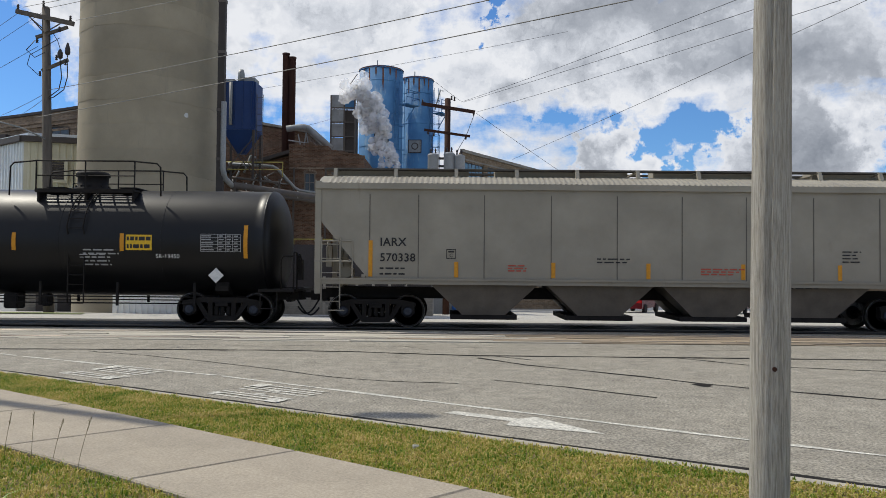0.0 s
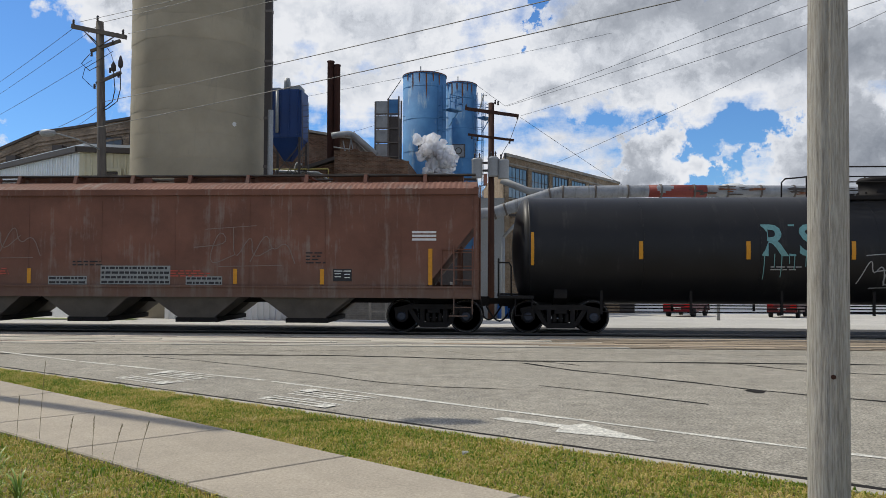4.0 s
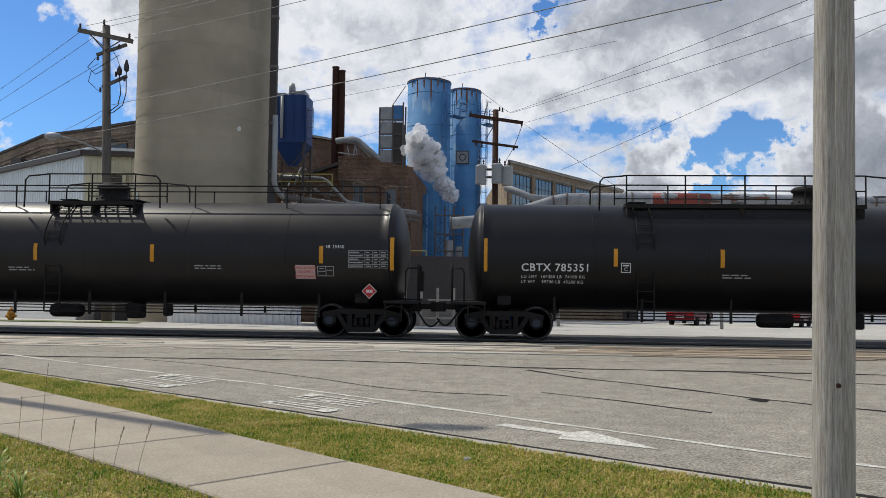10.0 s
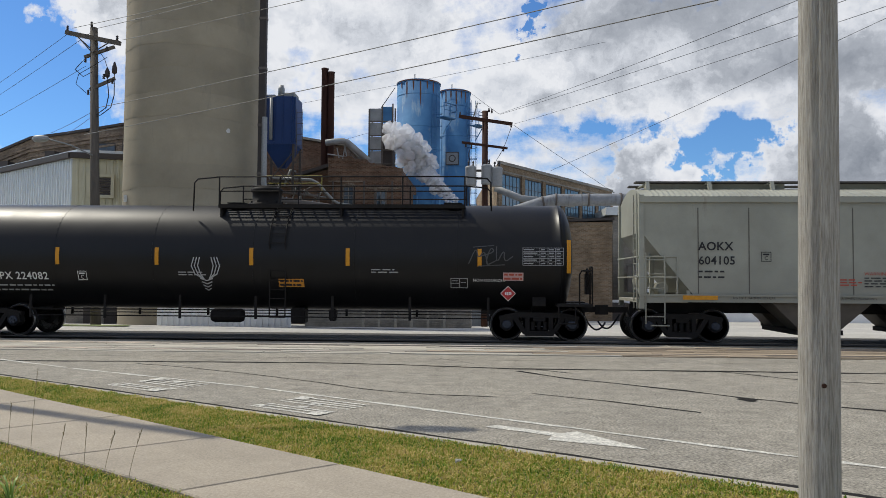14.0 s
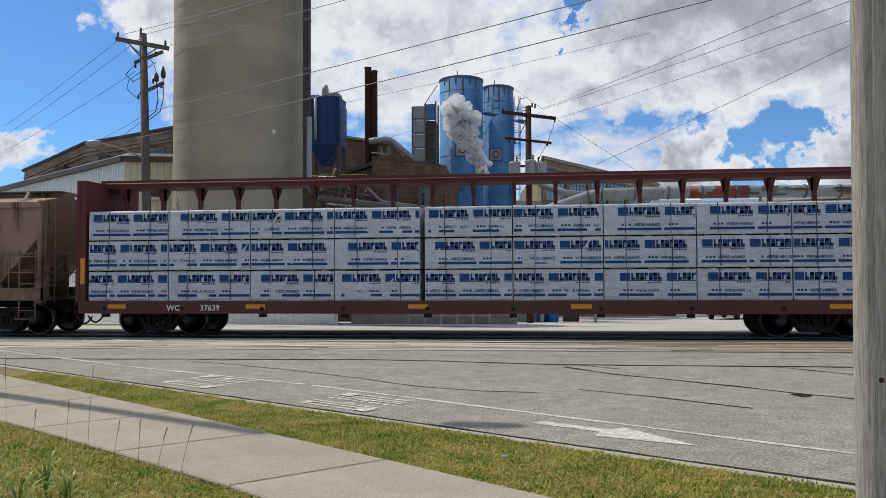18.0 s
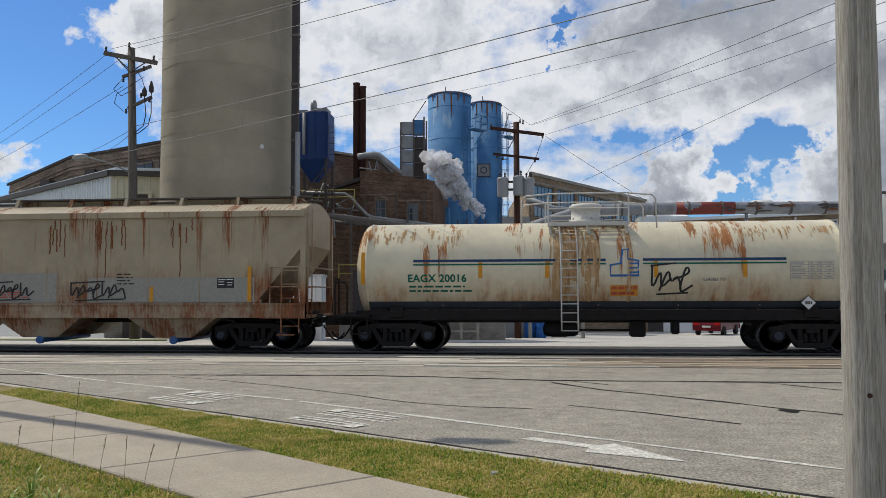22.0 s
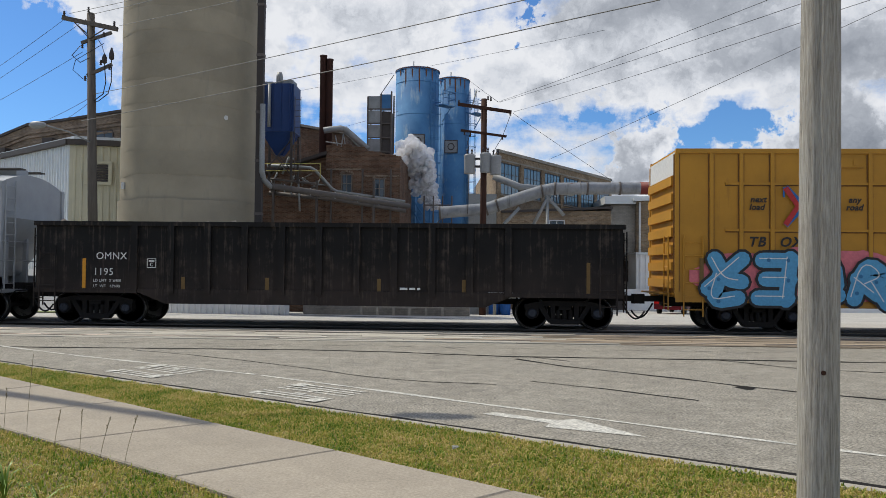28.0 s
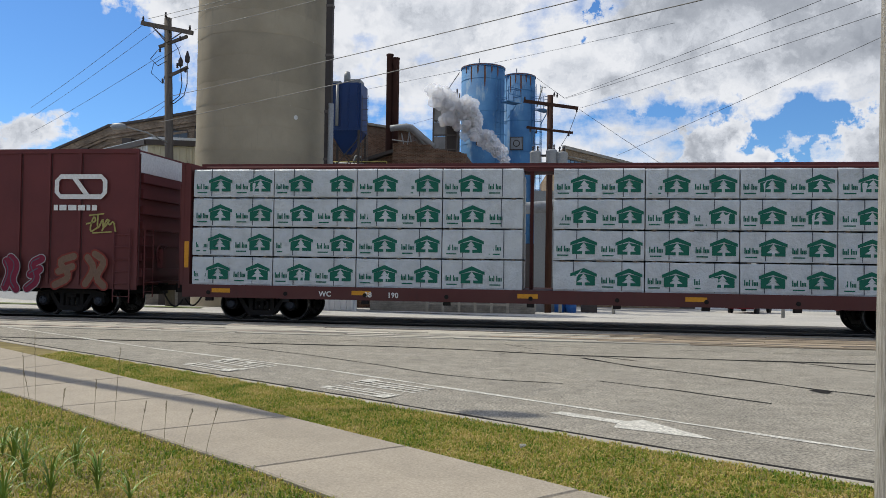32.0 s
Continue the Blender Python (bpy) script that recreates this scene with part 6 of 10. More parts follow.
ob.parent = tr_

# ---- steam: soft puffs that drift and turn as rigid pieces ----
steam_mat = bpy.data.materials.new("white_steam")
steam_mat.use_nodes = True
N = nodes_of(steam_mat.node_tree)
sd_ = N("ShaderNodeBsdfDiffuse", {0: (0.97, 0.97, 0.98, 1)})
stl = N("ShaderNodeBsdfTranslucent", {0: (0.97, 0.97, 0.98, 1)})
steam_ = N("ShaderNodeMixShader", {0: 0.55, 1: sd_.outputs[0], 2: stl.outputs[0]})
N("ShaderNodeOutputMaterial", {0: N("ShaderNodeMixShader", {0: 0.36, 1: N("ShaderNodeBsdfTransparent").outputs[0], 2: steam_.outputs[0]}).outputs[0]})


def puff_mesh(seed, count=2600):
    """Billowing lobes with a ragged fringe of fine droplets."""
    r = np.random.RandomState(seed)
    bm = B()
    lobes = []
    for k in range(11):
        c = Vector(np.clip(r.randn(3), -1.3, 1.3) * 0.33)
        lobes.append((c, 0.16 + 0.2 * r.rand()))
    for c, q in lobes:
        m = bmesh.ops.create_icosphere(bm, subdivisions=3, radius=q, matrix=Matrix.Translation(c))
        for v in m["verts"]:
            d = (v.co - c).normalized()
            v.co = c + d * q * (1 + 0.45 * noise.noise(v.co * 5 + c * 3) + 0.22 * noise.noise(v.co * 13))
    for f in bm.faces:
        f.smooth = True
    for k in range(count):
        c, q = lobes[r.randint(0, 11)]
        d = Vector(r.randn(3)).normalized()
        p = c + d * q * (0.95 + 0.22 * abs(r.randn()))
        z = 0.004 + 0.005 * r.rand()
        bm.faces.new([bm.verts.new(p + Vector(r.randn(3)) * z) for _ in range(3)])
    me = bpy.data.meshes.new("puff")
    bm.to_mesh(me)
    bm.free()
    me.materials.append(steam_mat)
    return me


PUFFS = []
PUFF_MESH = [puff_mesh(s + 1) for s in range(5)]
plume = thing("steam_plume", "white steam drifting past the blue silos", "steam", at=pose(0, 51, 0))
# seconds and the plume's line: foot and head, as the wind swings it
PLUME = [(0, (-3.2, 7.5), (-5.8, 13.3)), (3, (-2.4, 7.0), (-4.6, 10.5)), (6, (-2.1, 6.0), (-2.6, 8.2)), (9, (-2.9, 7.0), (-5.0, 10.5)), (13, (-2.0, 6.6), (-5.9, 10.4)), (17, (-2.8, 8.0), (-4.8, 12.5)), (19, (-2.7, 8.2), (-4.9, 12.6)), (20.5, (-2.5, 6.8), (-3.6, 9.6)), (23, (-2.7, 7.2), (-6.2, 10.4)), (25.5, (-3.0, 7.6), (-5.6, 10.6)), (28, (-3.2, 5.6), (-4.6, 9.2)), (30, (-3.0, 7.4), (-5.6, 11.0)), (32, (-2.7, 8.6), (-7.0, 12.6))]
rnd = random.Random(77)
for k in range(26):
    sc = 0.42 + 0.032 * k + rnd.uniform(-0.1, 0.1)
    me = PUFF_MESH[k % 5].copy()
    for v in me.vertices:
        v.co *= sc
    ob = new("puff", me)
    ob.parent = plume
    PUFFS.append((ob, k / 25, rnd.uniform(-0.35, 0.35), rnd.uniform(-0.3, 0.3), rnd.uniform(-0.4, 0.4), rnd.uniform(0, 6.28), rnd.choice((-1, 1)) * rnd.uniform(6, 14)))


def drift_steam():
    for ob, f, dx, dy, dz, ph, spin in PUFFS:
        rows = []
        for n in range(33):
            t = float(n)
            for (t0, a0, b0), (t1, a1, b1) in zip(PLUME, PLUME[1:]):
                if t0 <= t <= t1:
                    q = (t - t0) / (t1 - t0)
                    foot = [a0[i] + (a1[i] - a0[i]) * q for i in (0, 1)]
                    head = [b0[i] + (b1[i] - b0[i]) * q for i in (0, 1)]
            g = f ** 0.9
            x = foot[0] + (head[0] - foot[0]) * g + dx * (0.4 + f) + 0.2 * math.sin(t * 0.9 + ph)
            z = foot[1] + (head[1] - foot[1]) * g + dz * (0.4 + f) + 0.2 * math.sin(t * 0.7 + ph * 2)
            rows.append((t, pose(x, dy, z, spin * t, spin * 0.6 * t, 0)))
        walk(ob, rows)
# ---- the train ----
TRACK_Y = 22.5
SPEED = 13.88      # metres a second
SPEED_ROWS = [(t, -SPEED * t) for t in (0, 8, 16, 24, 32)]
CARS = []          # (car, x at 0 s)
WHEELSETS = []     # (wheelset, x at 0 s)

steel_dark = material("dark_cast_steel", (0.016, 0.014, 0.013), 0.7, 0.35, 4, fine=50, bump=0.3, streak=0.2, streak_col=(0.035, 0.025, 0.018), spec=0.15)
steel_wheel = material("wheel_steel", (0.02, 0.017, 0.015), 0.6, 0.3, 6, spec=0.2)
tread_mat = plain("polished_tread", (0.28, 0.27, 0.26), 0.35, 1.0)
cap_mat = plain("bearing_cap_blue_grey", (0.05, 0.055, 0.07), 0.5, 0.6)
yellow_mark = plain("reflective_yellow", (0.60, 0.27, 0.02), 0.4)
yellow_dull = plain("grimy_reflective_yellow", (0.16, 0.10, 0.035), 0.6)
white_ink = plain("white_stencil", (0.72, 0.72, 0.70), 0.6)
black_ink = plain("black_stencil", (0.03, 0.03, 0.032), 0.6)
red_ink = plain("red_stencil", (0.45, 0.09, 0.06), 0.6)
yellow_card = plain("yellow_card", (0.75, 0.47, 0.03), 0.5)
orange_card = plain("orange_card", (0.62, 0.27, 0.04), 0.5)
placard_red = plain("placard_red", (0.45, 0.035, 0.035), 0.45)
placard_white = plain("placard_white", (0.7, 0.7, 0.68), 0.45)
placard_pink = plain("placard_pink", (0.56, 0.38, 0.36), 0.5)
spray_spot = plain("spray_spot", (0.04, 0.16, 0.32), 0.5)
grey_ink = plain("chalk_grey", (0.36, 0.36, 0.36), 0.7)
rubber = plain("hose_rubber", (0.02, 0.02, 0.02), 0.6)


def wheelset_mesh():
    bm = B()
    for s in (-1, 1):
        y = 0.75 * s
        lathe(bm, [(0.09, y - 0.09 * s), (0.17, y - 0.07 * s), (0.20, y - 0.02 * s), (0.38, y - 0.01 * s), (0.40, y - 0.065 * s), (0.485, y - 0.07 * s), (0.485, y - 0.045 * s), (0.462, y - 0.03 * s)], "y", 28)
        lathe(bm, [(0.462, y - 0.03 * s), (0.455, y + 0.07 * s)], "y", 28, mi=1)
        lathe(bm, [(0.457, y + 0.07 * s), (0.40, y + 0.075 * s), (0.37, y + 0.03 * s), (0.20, y + 0.02 * s), (0.16, y + 0.09 * s), (0.10, y + 0.10 * s)], "y", 28)
        torus(bm, (0, y + 0.07 * s, 0), 0.445, 0.007, "y", 28, 5, mi=1)
        lathe(bm, [(0.13, y + 0.33 * s), (0.13, y + 0.40 * s), (0.09, y + 0.42 * s)], "y", 16, mi=2)
        for k in range(3):
            a = k * 2.0944
            rod(bm, (0.06 * math.cos(a), y + 0.41 * s, 0.06 * math.sin(a)), (0.06 * math.cos(a), y + 0.445 * s, 0.06 * math.sin(a)), 0.022, 6, mi=2)
    rod(bm, (0, -1.1, 0), (0, 1.1, 0), 0.08, 12)
    return mesh_of("wheelset", bm, [steel_wheel, tread_mat, cap_mat])


def side_frame_mesh():
    bm = B()
    prism(bm, [(-1.10, 0.60), (-1.10, 0.70), (-0.62, 0.80), (0.62, 0.80), (1.10, 0.70), (1.10, 0.60), (0.6, 0.66), (-0.6, 0.66)], "y", -0.09, 0.09)
    for s in (-1, 1):
        prism(bm, [(s * 0.60, 0.68), (s * 0.74, 0.66), (s * 0.44, 0.20), (s * 0.30, 0.20)], "y", -0.07, 0.07)
        prism(bm, [(s * 0.26, 0.66), (s * 0.38, 0.66), (s * 0.38, 0.28), (s * 0.26, 0.28)], "y", -0.08, 0.08)
        prism(bm, [(s * 0.72, 0.66), (s * 1.06, 0.66), (s * 1.08, 0.40), (s * 1.0, 0.36), (s * 0.78, 0.36), (s * 0.70, 0.42)], "y", -0.11, 0.11)
    prism(bm, [(-0.46, 0.30), (0.46, 0.30), (0.38, 0.16), (-0.38, 0.16)], "y", -0.12, 0.12)
    me = mesh_of("side_frame", bm, steel_dark)
    return me


def spring_mesh():
    bm = B()
    for x in (-0.17, 0.0, 0.17):
        prof = []
        for k in range(9):
            prof += [(0.055, 0.31 + k * 0.028), (0.075, 0.324 + k * 0.028)]
        lathe(bm, prof, "z", 10, (x, 0, 0))
    return mesh_of("spring_nest", bm, steel_dark)


def bolster_mesh():
    bm = B()
    prism(bm, [(-1.12, 0.56), (-1.12, 0.66), (-0.4, 0.74), (0.4, 0.74), (1.12, 0.66), (1.12, 0.56), (0.4, 0.40), (-0.4, 0.40)], "x", -0.17, 0.17)
    box(bm, -0.62, -0.56, -0.9, 0.9, 0.42, 0.54)
    box(bm, 0.56, 0.62, -0.9, 0.9, 0.42, 0.54)
    return mesh_of("bolster", bm, steel_dark)


WHEELSET, SIDE_FRAME, SPRINGS, BOLSTER = wheelset_mesh(), side_frame_mesh(), spring_mesh(), bolster_mesh()


def adapter_mesh():
    bm = B()
    lathe(bm, [(0.16, -0.12), (0.17, -0.1), (0.17, 0.1), (0.15, 0.13)], "y", 14)
    return mesh_of("bearing", bm, steel_dark)


BEARING = adapter_mesh()


def brake_shoe_mesh():
    bm = B()
    prism(bm, [(0.0, 0.30), (0.06, 0.28), (0.10, 0.45), (0.06, 0.62), (0.0, 0.60)], "y", -0.05, 0.05)
    return mesh_of("brake_shoe", bm, steel_dark)


SHOE = brake_shoe_mesh()


def bogie(car, x, car_x):
    b = share("bogie", BOLSTER, car, pose(x, 0, 0), "cast steel bogie with two wheelsets")
    for s in (-1, 1):
        share("side_frame", SIDE_FRAME, b, pose(0, 1.0 * s, 0))
        share("spring_nest", SPRINGS, b, pose(0, 1.0 * s, 0))
        for e in (-1, 1):
            share("bearing", BEARING, b, pose(0.89 * e, 1.0 * s, 0.46))
            share("brake_shoe", SHOE, b, pose(0.33 * e, 0.75 * s, 0, 0, 0, 0 if e > 0 else 180))
    for e in (-1, 1):
        WHEELSETS.append((share("wheelset", WHEELSET, b, pose(0.89 * e, 0, 0.462)), car_x))


def coupler_mesh():
    bm = B()
    box(bm, -0.05, 0.62, -0.09, 0.09, 0.78, 0.94)
    prism(bm, [(0.55, -0.13), (0.72, -0.17), (0.86, -0.12), (0.86, -0.03), (0.74, 0.0), (0.76, 0.10), (0.90, 0.14), (0.84, 0.19), (0.6, 0.16)], "z", 0.72, 0.99)
    box(bm, -0.12, 0.02, -0.28, 0.28, 0.66, 1.04)
    pipe(bm, [(0.05, -0.32, 0.92), (0.05, -0.95, 0.9), (0.1, -1.35, 0.74)], 0.018, 6)
    return mesh_of("coupler", bm, steel_dark)


def hose_mesh():
    bm = B()
    pts = [(0.2 + 0.62 * k / 10, -0.32, 0.72 - 0.42 * math.sin(math.pi * k / 12)) for k in range(11)]
    pipe(bm, pts, 0.026, 7)
    return mesh_of("air_hose", bm, rubber)


COUPLER, HOSE = coupler_mesh(), hose_mesh()


def couplers(car, half, reach=0.0):
    for s in (-1, 1):
        m = pose(s * (half - reach), 0, 0, 0, 0, 0 if s > 0 else 180)
        share("coupler", COUPLER, car, m, "cast steel knuckle coupler")
        share("air_hose", HOSE, car, m, "black rubber air hose")


def brake_wheel(car, x, y, z, mat):
    bm = B()
    torus(bm, (x, y, z), 0.27, 0.02, "x", 22, 6)
    for k in range(5):
        a = k * 1.2566 + 0.3
        rod(bm, (x, y, z), (x, y + 0.27 * math.cos(a), z + 0.27 * math.sin(a)), 0.014, 5)
    box(bm, x - 0.06, x + 0.1, y - 0.13, y + 0.13, z - 0.45, z + 0.12)
    part("hand_brake", bm, mat, car, "hand brake wheel and gear box")


def flat_side(y):
    return lambda z: y


def round_side(r, zc):
    return lambda z: -math.sqrt(max(0.01, r * r - (z - zc) ** 2)) - 0.008


def sticker(bm, x0, x1, z0, z1, side, mi=0, off=0.0, lean=0.0):
    n = max(1, int((z1 - z0) / 0.15))
    rows = []
    for i in range(n + 1):
        z = z0 + (z1 - z0) * i / n
        y = side(z) - off
        rows.append((bm.verts.new((x0 + lean * i / n, y, z)), bm.verts.new((x1 + lean * i / n, y, z))))
    for a, b in zip(rows, rows[1:]):
        bm.faces.new((a[0], a[1], b[1], b[0])).material_index = mi


def marker(car, x, z0, z1, side, w=0.10, mat=None):
    bm = B()
    sticker(bm, x - w / 2, x + w / 2, z0, z1, side)
    part("reflector_strip", bm, mat or yellow_mark, car, "yellow reflective strip")


def words(car, body, x, z, size, side, mat, align="LEFT", shear=0.0, space=1.05, name="lettering", bold=0.0):
    me = text_mesh(name, body, size, mat, align, shear, space, bold)
    for v in me.vertices:
        z2 = z + v.co.y
        v.co = (x + v.co.x, side(z2) - 0.004, z2)
    ob = new(name, me)
    ob.parent = car
    return ob


def small_print(car, x, z, w, rows, side, mat, pitch=0.085, seed=1, h=0.05):
    """Unreadable stencilled lines, as bars."""
    rnd = random.Random(seed)
    bm = B()
    for i in range(rows):
        u = x
        end = x + w * rnd.uniform(0.7, 1.0)
        zz = z - i * pitch
        while u < end:
            q = min(end, u + rnd.uniform(0.08, 0.28))
            sticker(bm, u, q, zz - h / 2, zz + h / 2, side, off=0.003)
            u = q + 0.05
    part("stencil_lines", bm, mat, car)


def table_panel(car, x, z, w, h, side, rows=5, cols=4):
    bm = B()
    t = 0.012
    for i in range(rows + 1):
        zz = z - h * i / rows
        sticker(bm, x, x + w, zz - t / 2, zz + t / 2, side, off=0.004)
    for c in (0, 0.42, 0.62, 0.8, 1.0):
        sticker(bm, x + w * c - t / 2, x + w * c + t / 2, z - h, z, side, off=0.004)
    rnd = random.Random(int(x * 100))
    for i in range(rows):
        zz = z - h * (i + 0.5) / rows
        for a, b in ((0.02, 0.4), (0.45, 0.59), (0.65, 0.78), (0.83, 0.98)):
            sticker(bm, x + w * a, x + w * (a + (b - a) * rnd.uniform(0.5, 0.95)), zz - h / rows * 0.15, zz + h / rows * 0.15, side, off=0.005)
    part("test_table", bm, grey_ink, car, "white stencilled test table")


def card(car, x, z, w, h, side, mat, ink, rows=3, name="placard", seed=3):
    bm = B()
    sticker(bm, x, x + w, z - h, z, side, off=0.002)
    rnd = random.Random(seed + int(10 * x))
    for i in range(rows):
        zz = z - h * (i + 0.5) / rows
        u = x + 0.03
        while u < x + w - 0.06:
            q = min(x + w - 0.03, u + rnd.uniform(0.05, 0.2))
            sticker(bm, u, q, zz - h / rows * 0.25, zz + h / rows * 0.25, side, 1, off=0.005)
            u = q + 0.03
    part(name, bm, [mat, ink], car)


def diamond(car, x, z, s, side, mat, ink=white_ink):
    bm = B()
    for k, (q, mi, off) in enumerate(((s, 1, 0.02), (s * 0.9, 0, 0.024))):
        y = min(side(z), side(z + s)) - off
        bm.faces.new([bm.verts.new(p) for p in ((x - q, y, z), (x, y, z - q), (x + q, y, z), (x, y, z + q))]).material_index = mi
    y = min(side(z), side(z + s)) - 0.028
    for a, b in ((-0.4, -0.22), (-0.16, 0.02), (0.08, 0.22), (0.28, 0.42)):
        bm.faces.new([bm.verts.new(p) for p in ((x + a * s, y, z - 0.2 * s), (x + b * s, y, z - 0.2 * s), (x + b * s, y, z + 0.2 * s), (x + a * s, y, z + 0.2 * s))]).material_index = 1
    part("hazard_placard", bm, [mat, ink], car, "diamond hazard placard")


def plate_box(car, x, z, side, ink, s=0.26):
    bm = B()
    t = 0.018
    for a, b, c, d in ((x, x + s, z, z + t), (x, x + s, z + s - t, z + s), (x, x + t, z, z + s), (x + s - t, x + s, z, z + s), (x + 0.05, x + s - 0.05, z + 0.17, z + 0.21)):
        sticker(bm, a, b, c, d, side, off=0.004)
    part("plate_mark", bm, ink, car)
    words(car, "C", x + s / 2, z + 0.045, 0.14, side, ink, "CENTER", name="plate_letter")


def ribbon(bm, pts, w, side, mi=0, off=0.006, closed=False):
    n = len(pts)
    prev = None
    first = None
    idx = list(range(n)) + ([0] if closed else [])
    for i in idx:
        a, b = pts[(i - 1) % n] if (closed or i > 0) else pts[i], pts[(i + 1) % n] if (closed or i < n - 1) else pts[i]
        dx, dz = b[0] - a[0], b[1] - a[1]
        l = math.hypot(dx, dz) or 1
        nx, nz = -dz / l * w / 2, dx / l * w / 2
        p = pts[i]
        cur = tuple(bm.verts.new((p[0] + k * nx, side(p[1] + k * nz) - off, p[1] + k * nz)) for k in (-1, 1))
        if prev:
            f = bm.faces.new((prev[0], cur[0], cur[1], prev[1]))
            f.material_index = mi
            f.normal_update()
            if f.normal.y > 0:
                f.normal_flip()
        prev = cur


# strokes of painted shapes in a unit square; they are not read as writing
SHAPES = {
    "a": [[(0.9, 0), (0.9, 1)], [(0.85, 0.5), (0.1, 1)], [(0.75, 0.55), (0.05, 0)]],
    "b": [[(0.9, 0), (0.9, 1)], [(0.95, 0.95), (0.1, 0.95)], [(0.95, 0.5), (0.25, 0.5)], [(0.95, 0.05), (0.1, 0.05)]],
    "c": [[(0.05, 1), (0.2, 0), (0.5, 0.7), (0.8, 0), (0.95, 1)]],
    "d": [[(0.9, 0), (0.9, 1)], [(0.95, 0.95), (0.3, 0.95), (0.08, 0.72), (0.3, 0.5), (0.9, 0.48)]],
    "e": [[(0.1, 0.1), (0.1, 0.95)], [(0.1, 0.95), (0.75, 0.85), (0.9, 0.45), (0.7, 0.1), (0.1, 0.05)]],
    "f": [[(0.5, 0.02), (0.12, 0.2), (0.08, 0.8), (0.5, 0.98), (0.92, 0.8), (0.92, 0.2), (0.5, 0.02)]],
    "g": [[(0.9, 0.95), (0.2, 0.9), (0.15, 0.55), (0.8, 0.5), (0.9, 0.15), (0.1, 0.05)]],
    "h": [[(0.08, 0), (0.12, 1)], [(0.12, 0.95), (0.85, 0.0)], [(0.88, 0), (0.9, 1)]],
    "i": [[(0.1, 0.0), (0.5, 1.0), (0.9, 0.0)], [(0.3, 0.35), (0.7, 0.35)]],
    "j": [[(0.15, 1), (0.12, 0.2), (0.5, 0.0), (0.88, 0.2), (0.88, 1)]],
    "k": [[(0.95, 0.85), (0.5, 1.0), (0.12, 0.75), (0.1, 0.25), (0.5, 0.0), (0.95, 0.15)]],
    "m": [[(0.1, 0), (0.1, 1)], [(0.1, 0.5), (0.9, 0.5)], [(0.9, 0), (0.9, 1)]],
    "p": [[(0.0, 0.85), (0.45, 0.55), (0.05, 0.1)], [(0.35, 0.95), (0.95, 0.75), (0.5, 0.3), (1.0, 0.05)]],
    "q": [[(0.05, 0.1), (0.3, 0.95), (0.95, 0.6), (0.4, 0.4)], [(0.6, 0.45), (1.0, 0.0)], [(0.1, 0.55), (0.7, 0.2)]],
    "r": [[(0.0, 0.3), (0.9, 0.95)], [(0.1, 0.95), (0.5, 0.5), (0.95, 0.45)], [(0.3, 0.6), (0.15, 0.0), (0.9, 0.1)]],
    "s": [[(0.95, 0.9), (0.1, 0.75), (0.9, 0.3), (0.05, 0.05)], [(0.2, 0.45), (0.9, 0.6)]],
    "t": [[(0.2, 0.0), (0.15, 0.9), (0.8, 0.95), (0.9, 0.4)], [(0.15, 0.45), (0.95, 0.15)], [(0.55, 0.95), (0.55, 0.5)]],
    "n": [[(0.1, 0), (0.1, 1)], [(0.1, 0.95), (0.7, 0.95), (0.88, 0.72), (0.6, 0.5), (0.1, 0.48)], [(0.45, 0.5), (0.95, 0.0)]],
}


def disc_on(bm, cx, cz, rx, rz, side, mi, off, n=16, wob=0.0, ph=0.0):
    f = bm.faces.new([bm.verts.new((cx + rx * math.cos(a) * (1 + wob * math.sin(3 * a + ph)), side(cz) - off, cz + rz * math.sin(a) * (1 + wob * math.sin(2 * a + ph)))) for a in (2 * math.pi * k / n for k in range(n))])
    f.material_index = mi
    f.normal_update()
    if f.normal.y > 0:
        f.normal_flip()


def dense(pts, step=0.09):
    out = []
    for a, b in zip(pts, pts[1:]):
        n = max(1, int(math.hypot(b[0] - a[0], b[1] - a[1]) / step))
        out += [(a[0] + (b[0] - a[0]) * k / n, a[1] + (b[1] - a[1]) * k / n) for k in range(n)]
    return out + [pts[-1]]


def rounded(pts, n=2):
    """Corner-cut smoothing of an open polyline."""
    for _ in range(n):
        q = [pts[0]]
        for a, b in zip(pts, pts[1:]):
            q += [(a[0] * 0.75 + b[0] * 0.25, a[1] * 0.75 + b[1] * 0.25), (a[0] * 0.25 + b[0] * 0.75, a[1] * 0.25 + b[1] * 0.75)]
        pts = q + [pts[-1]]
    return pts


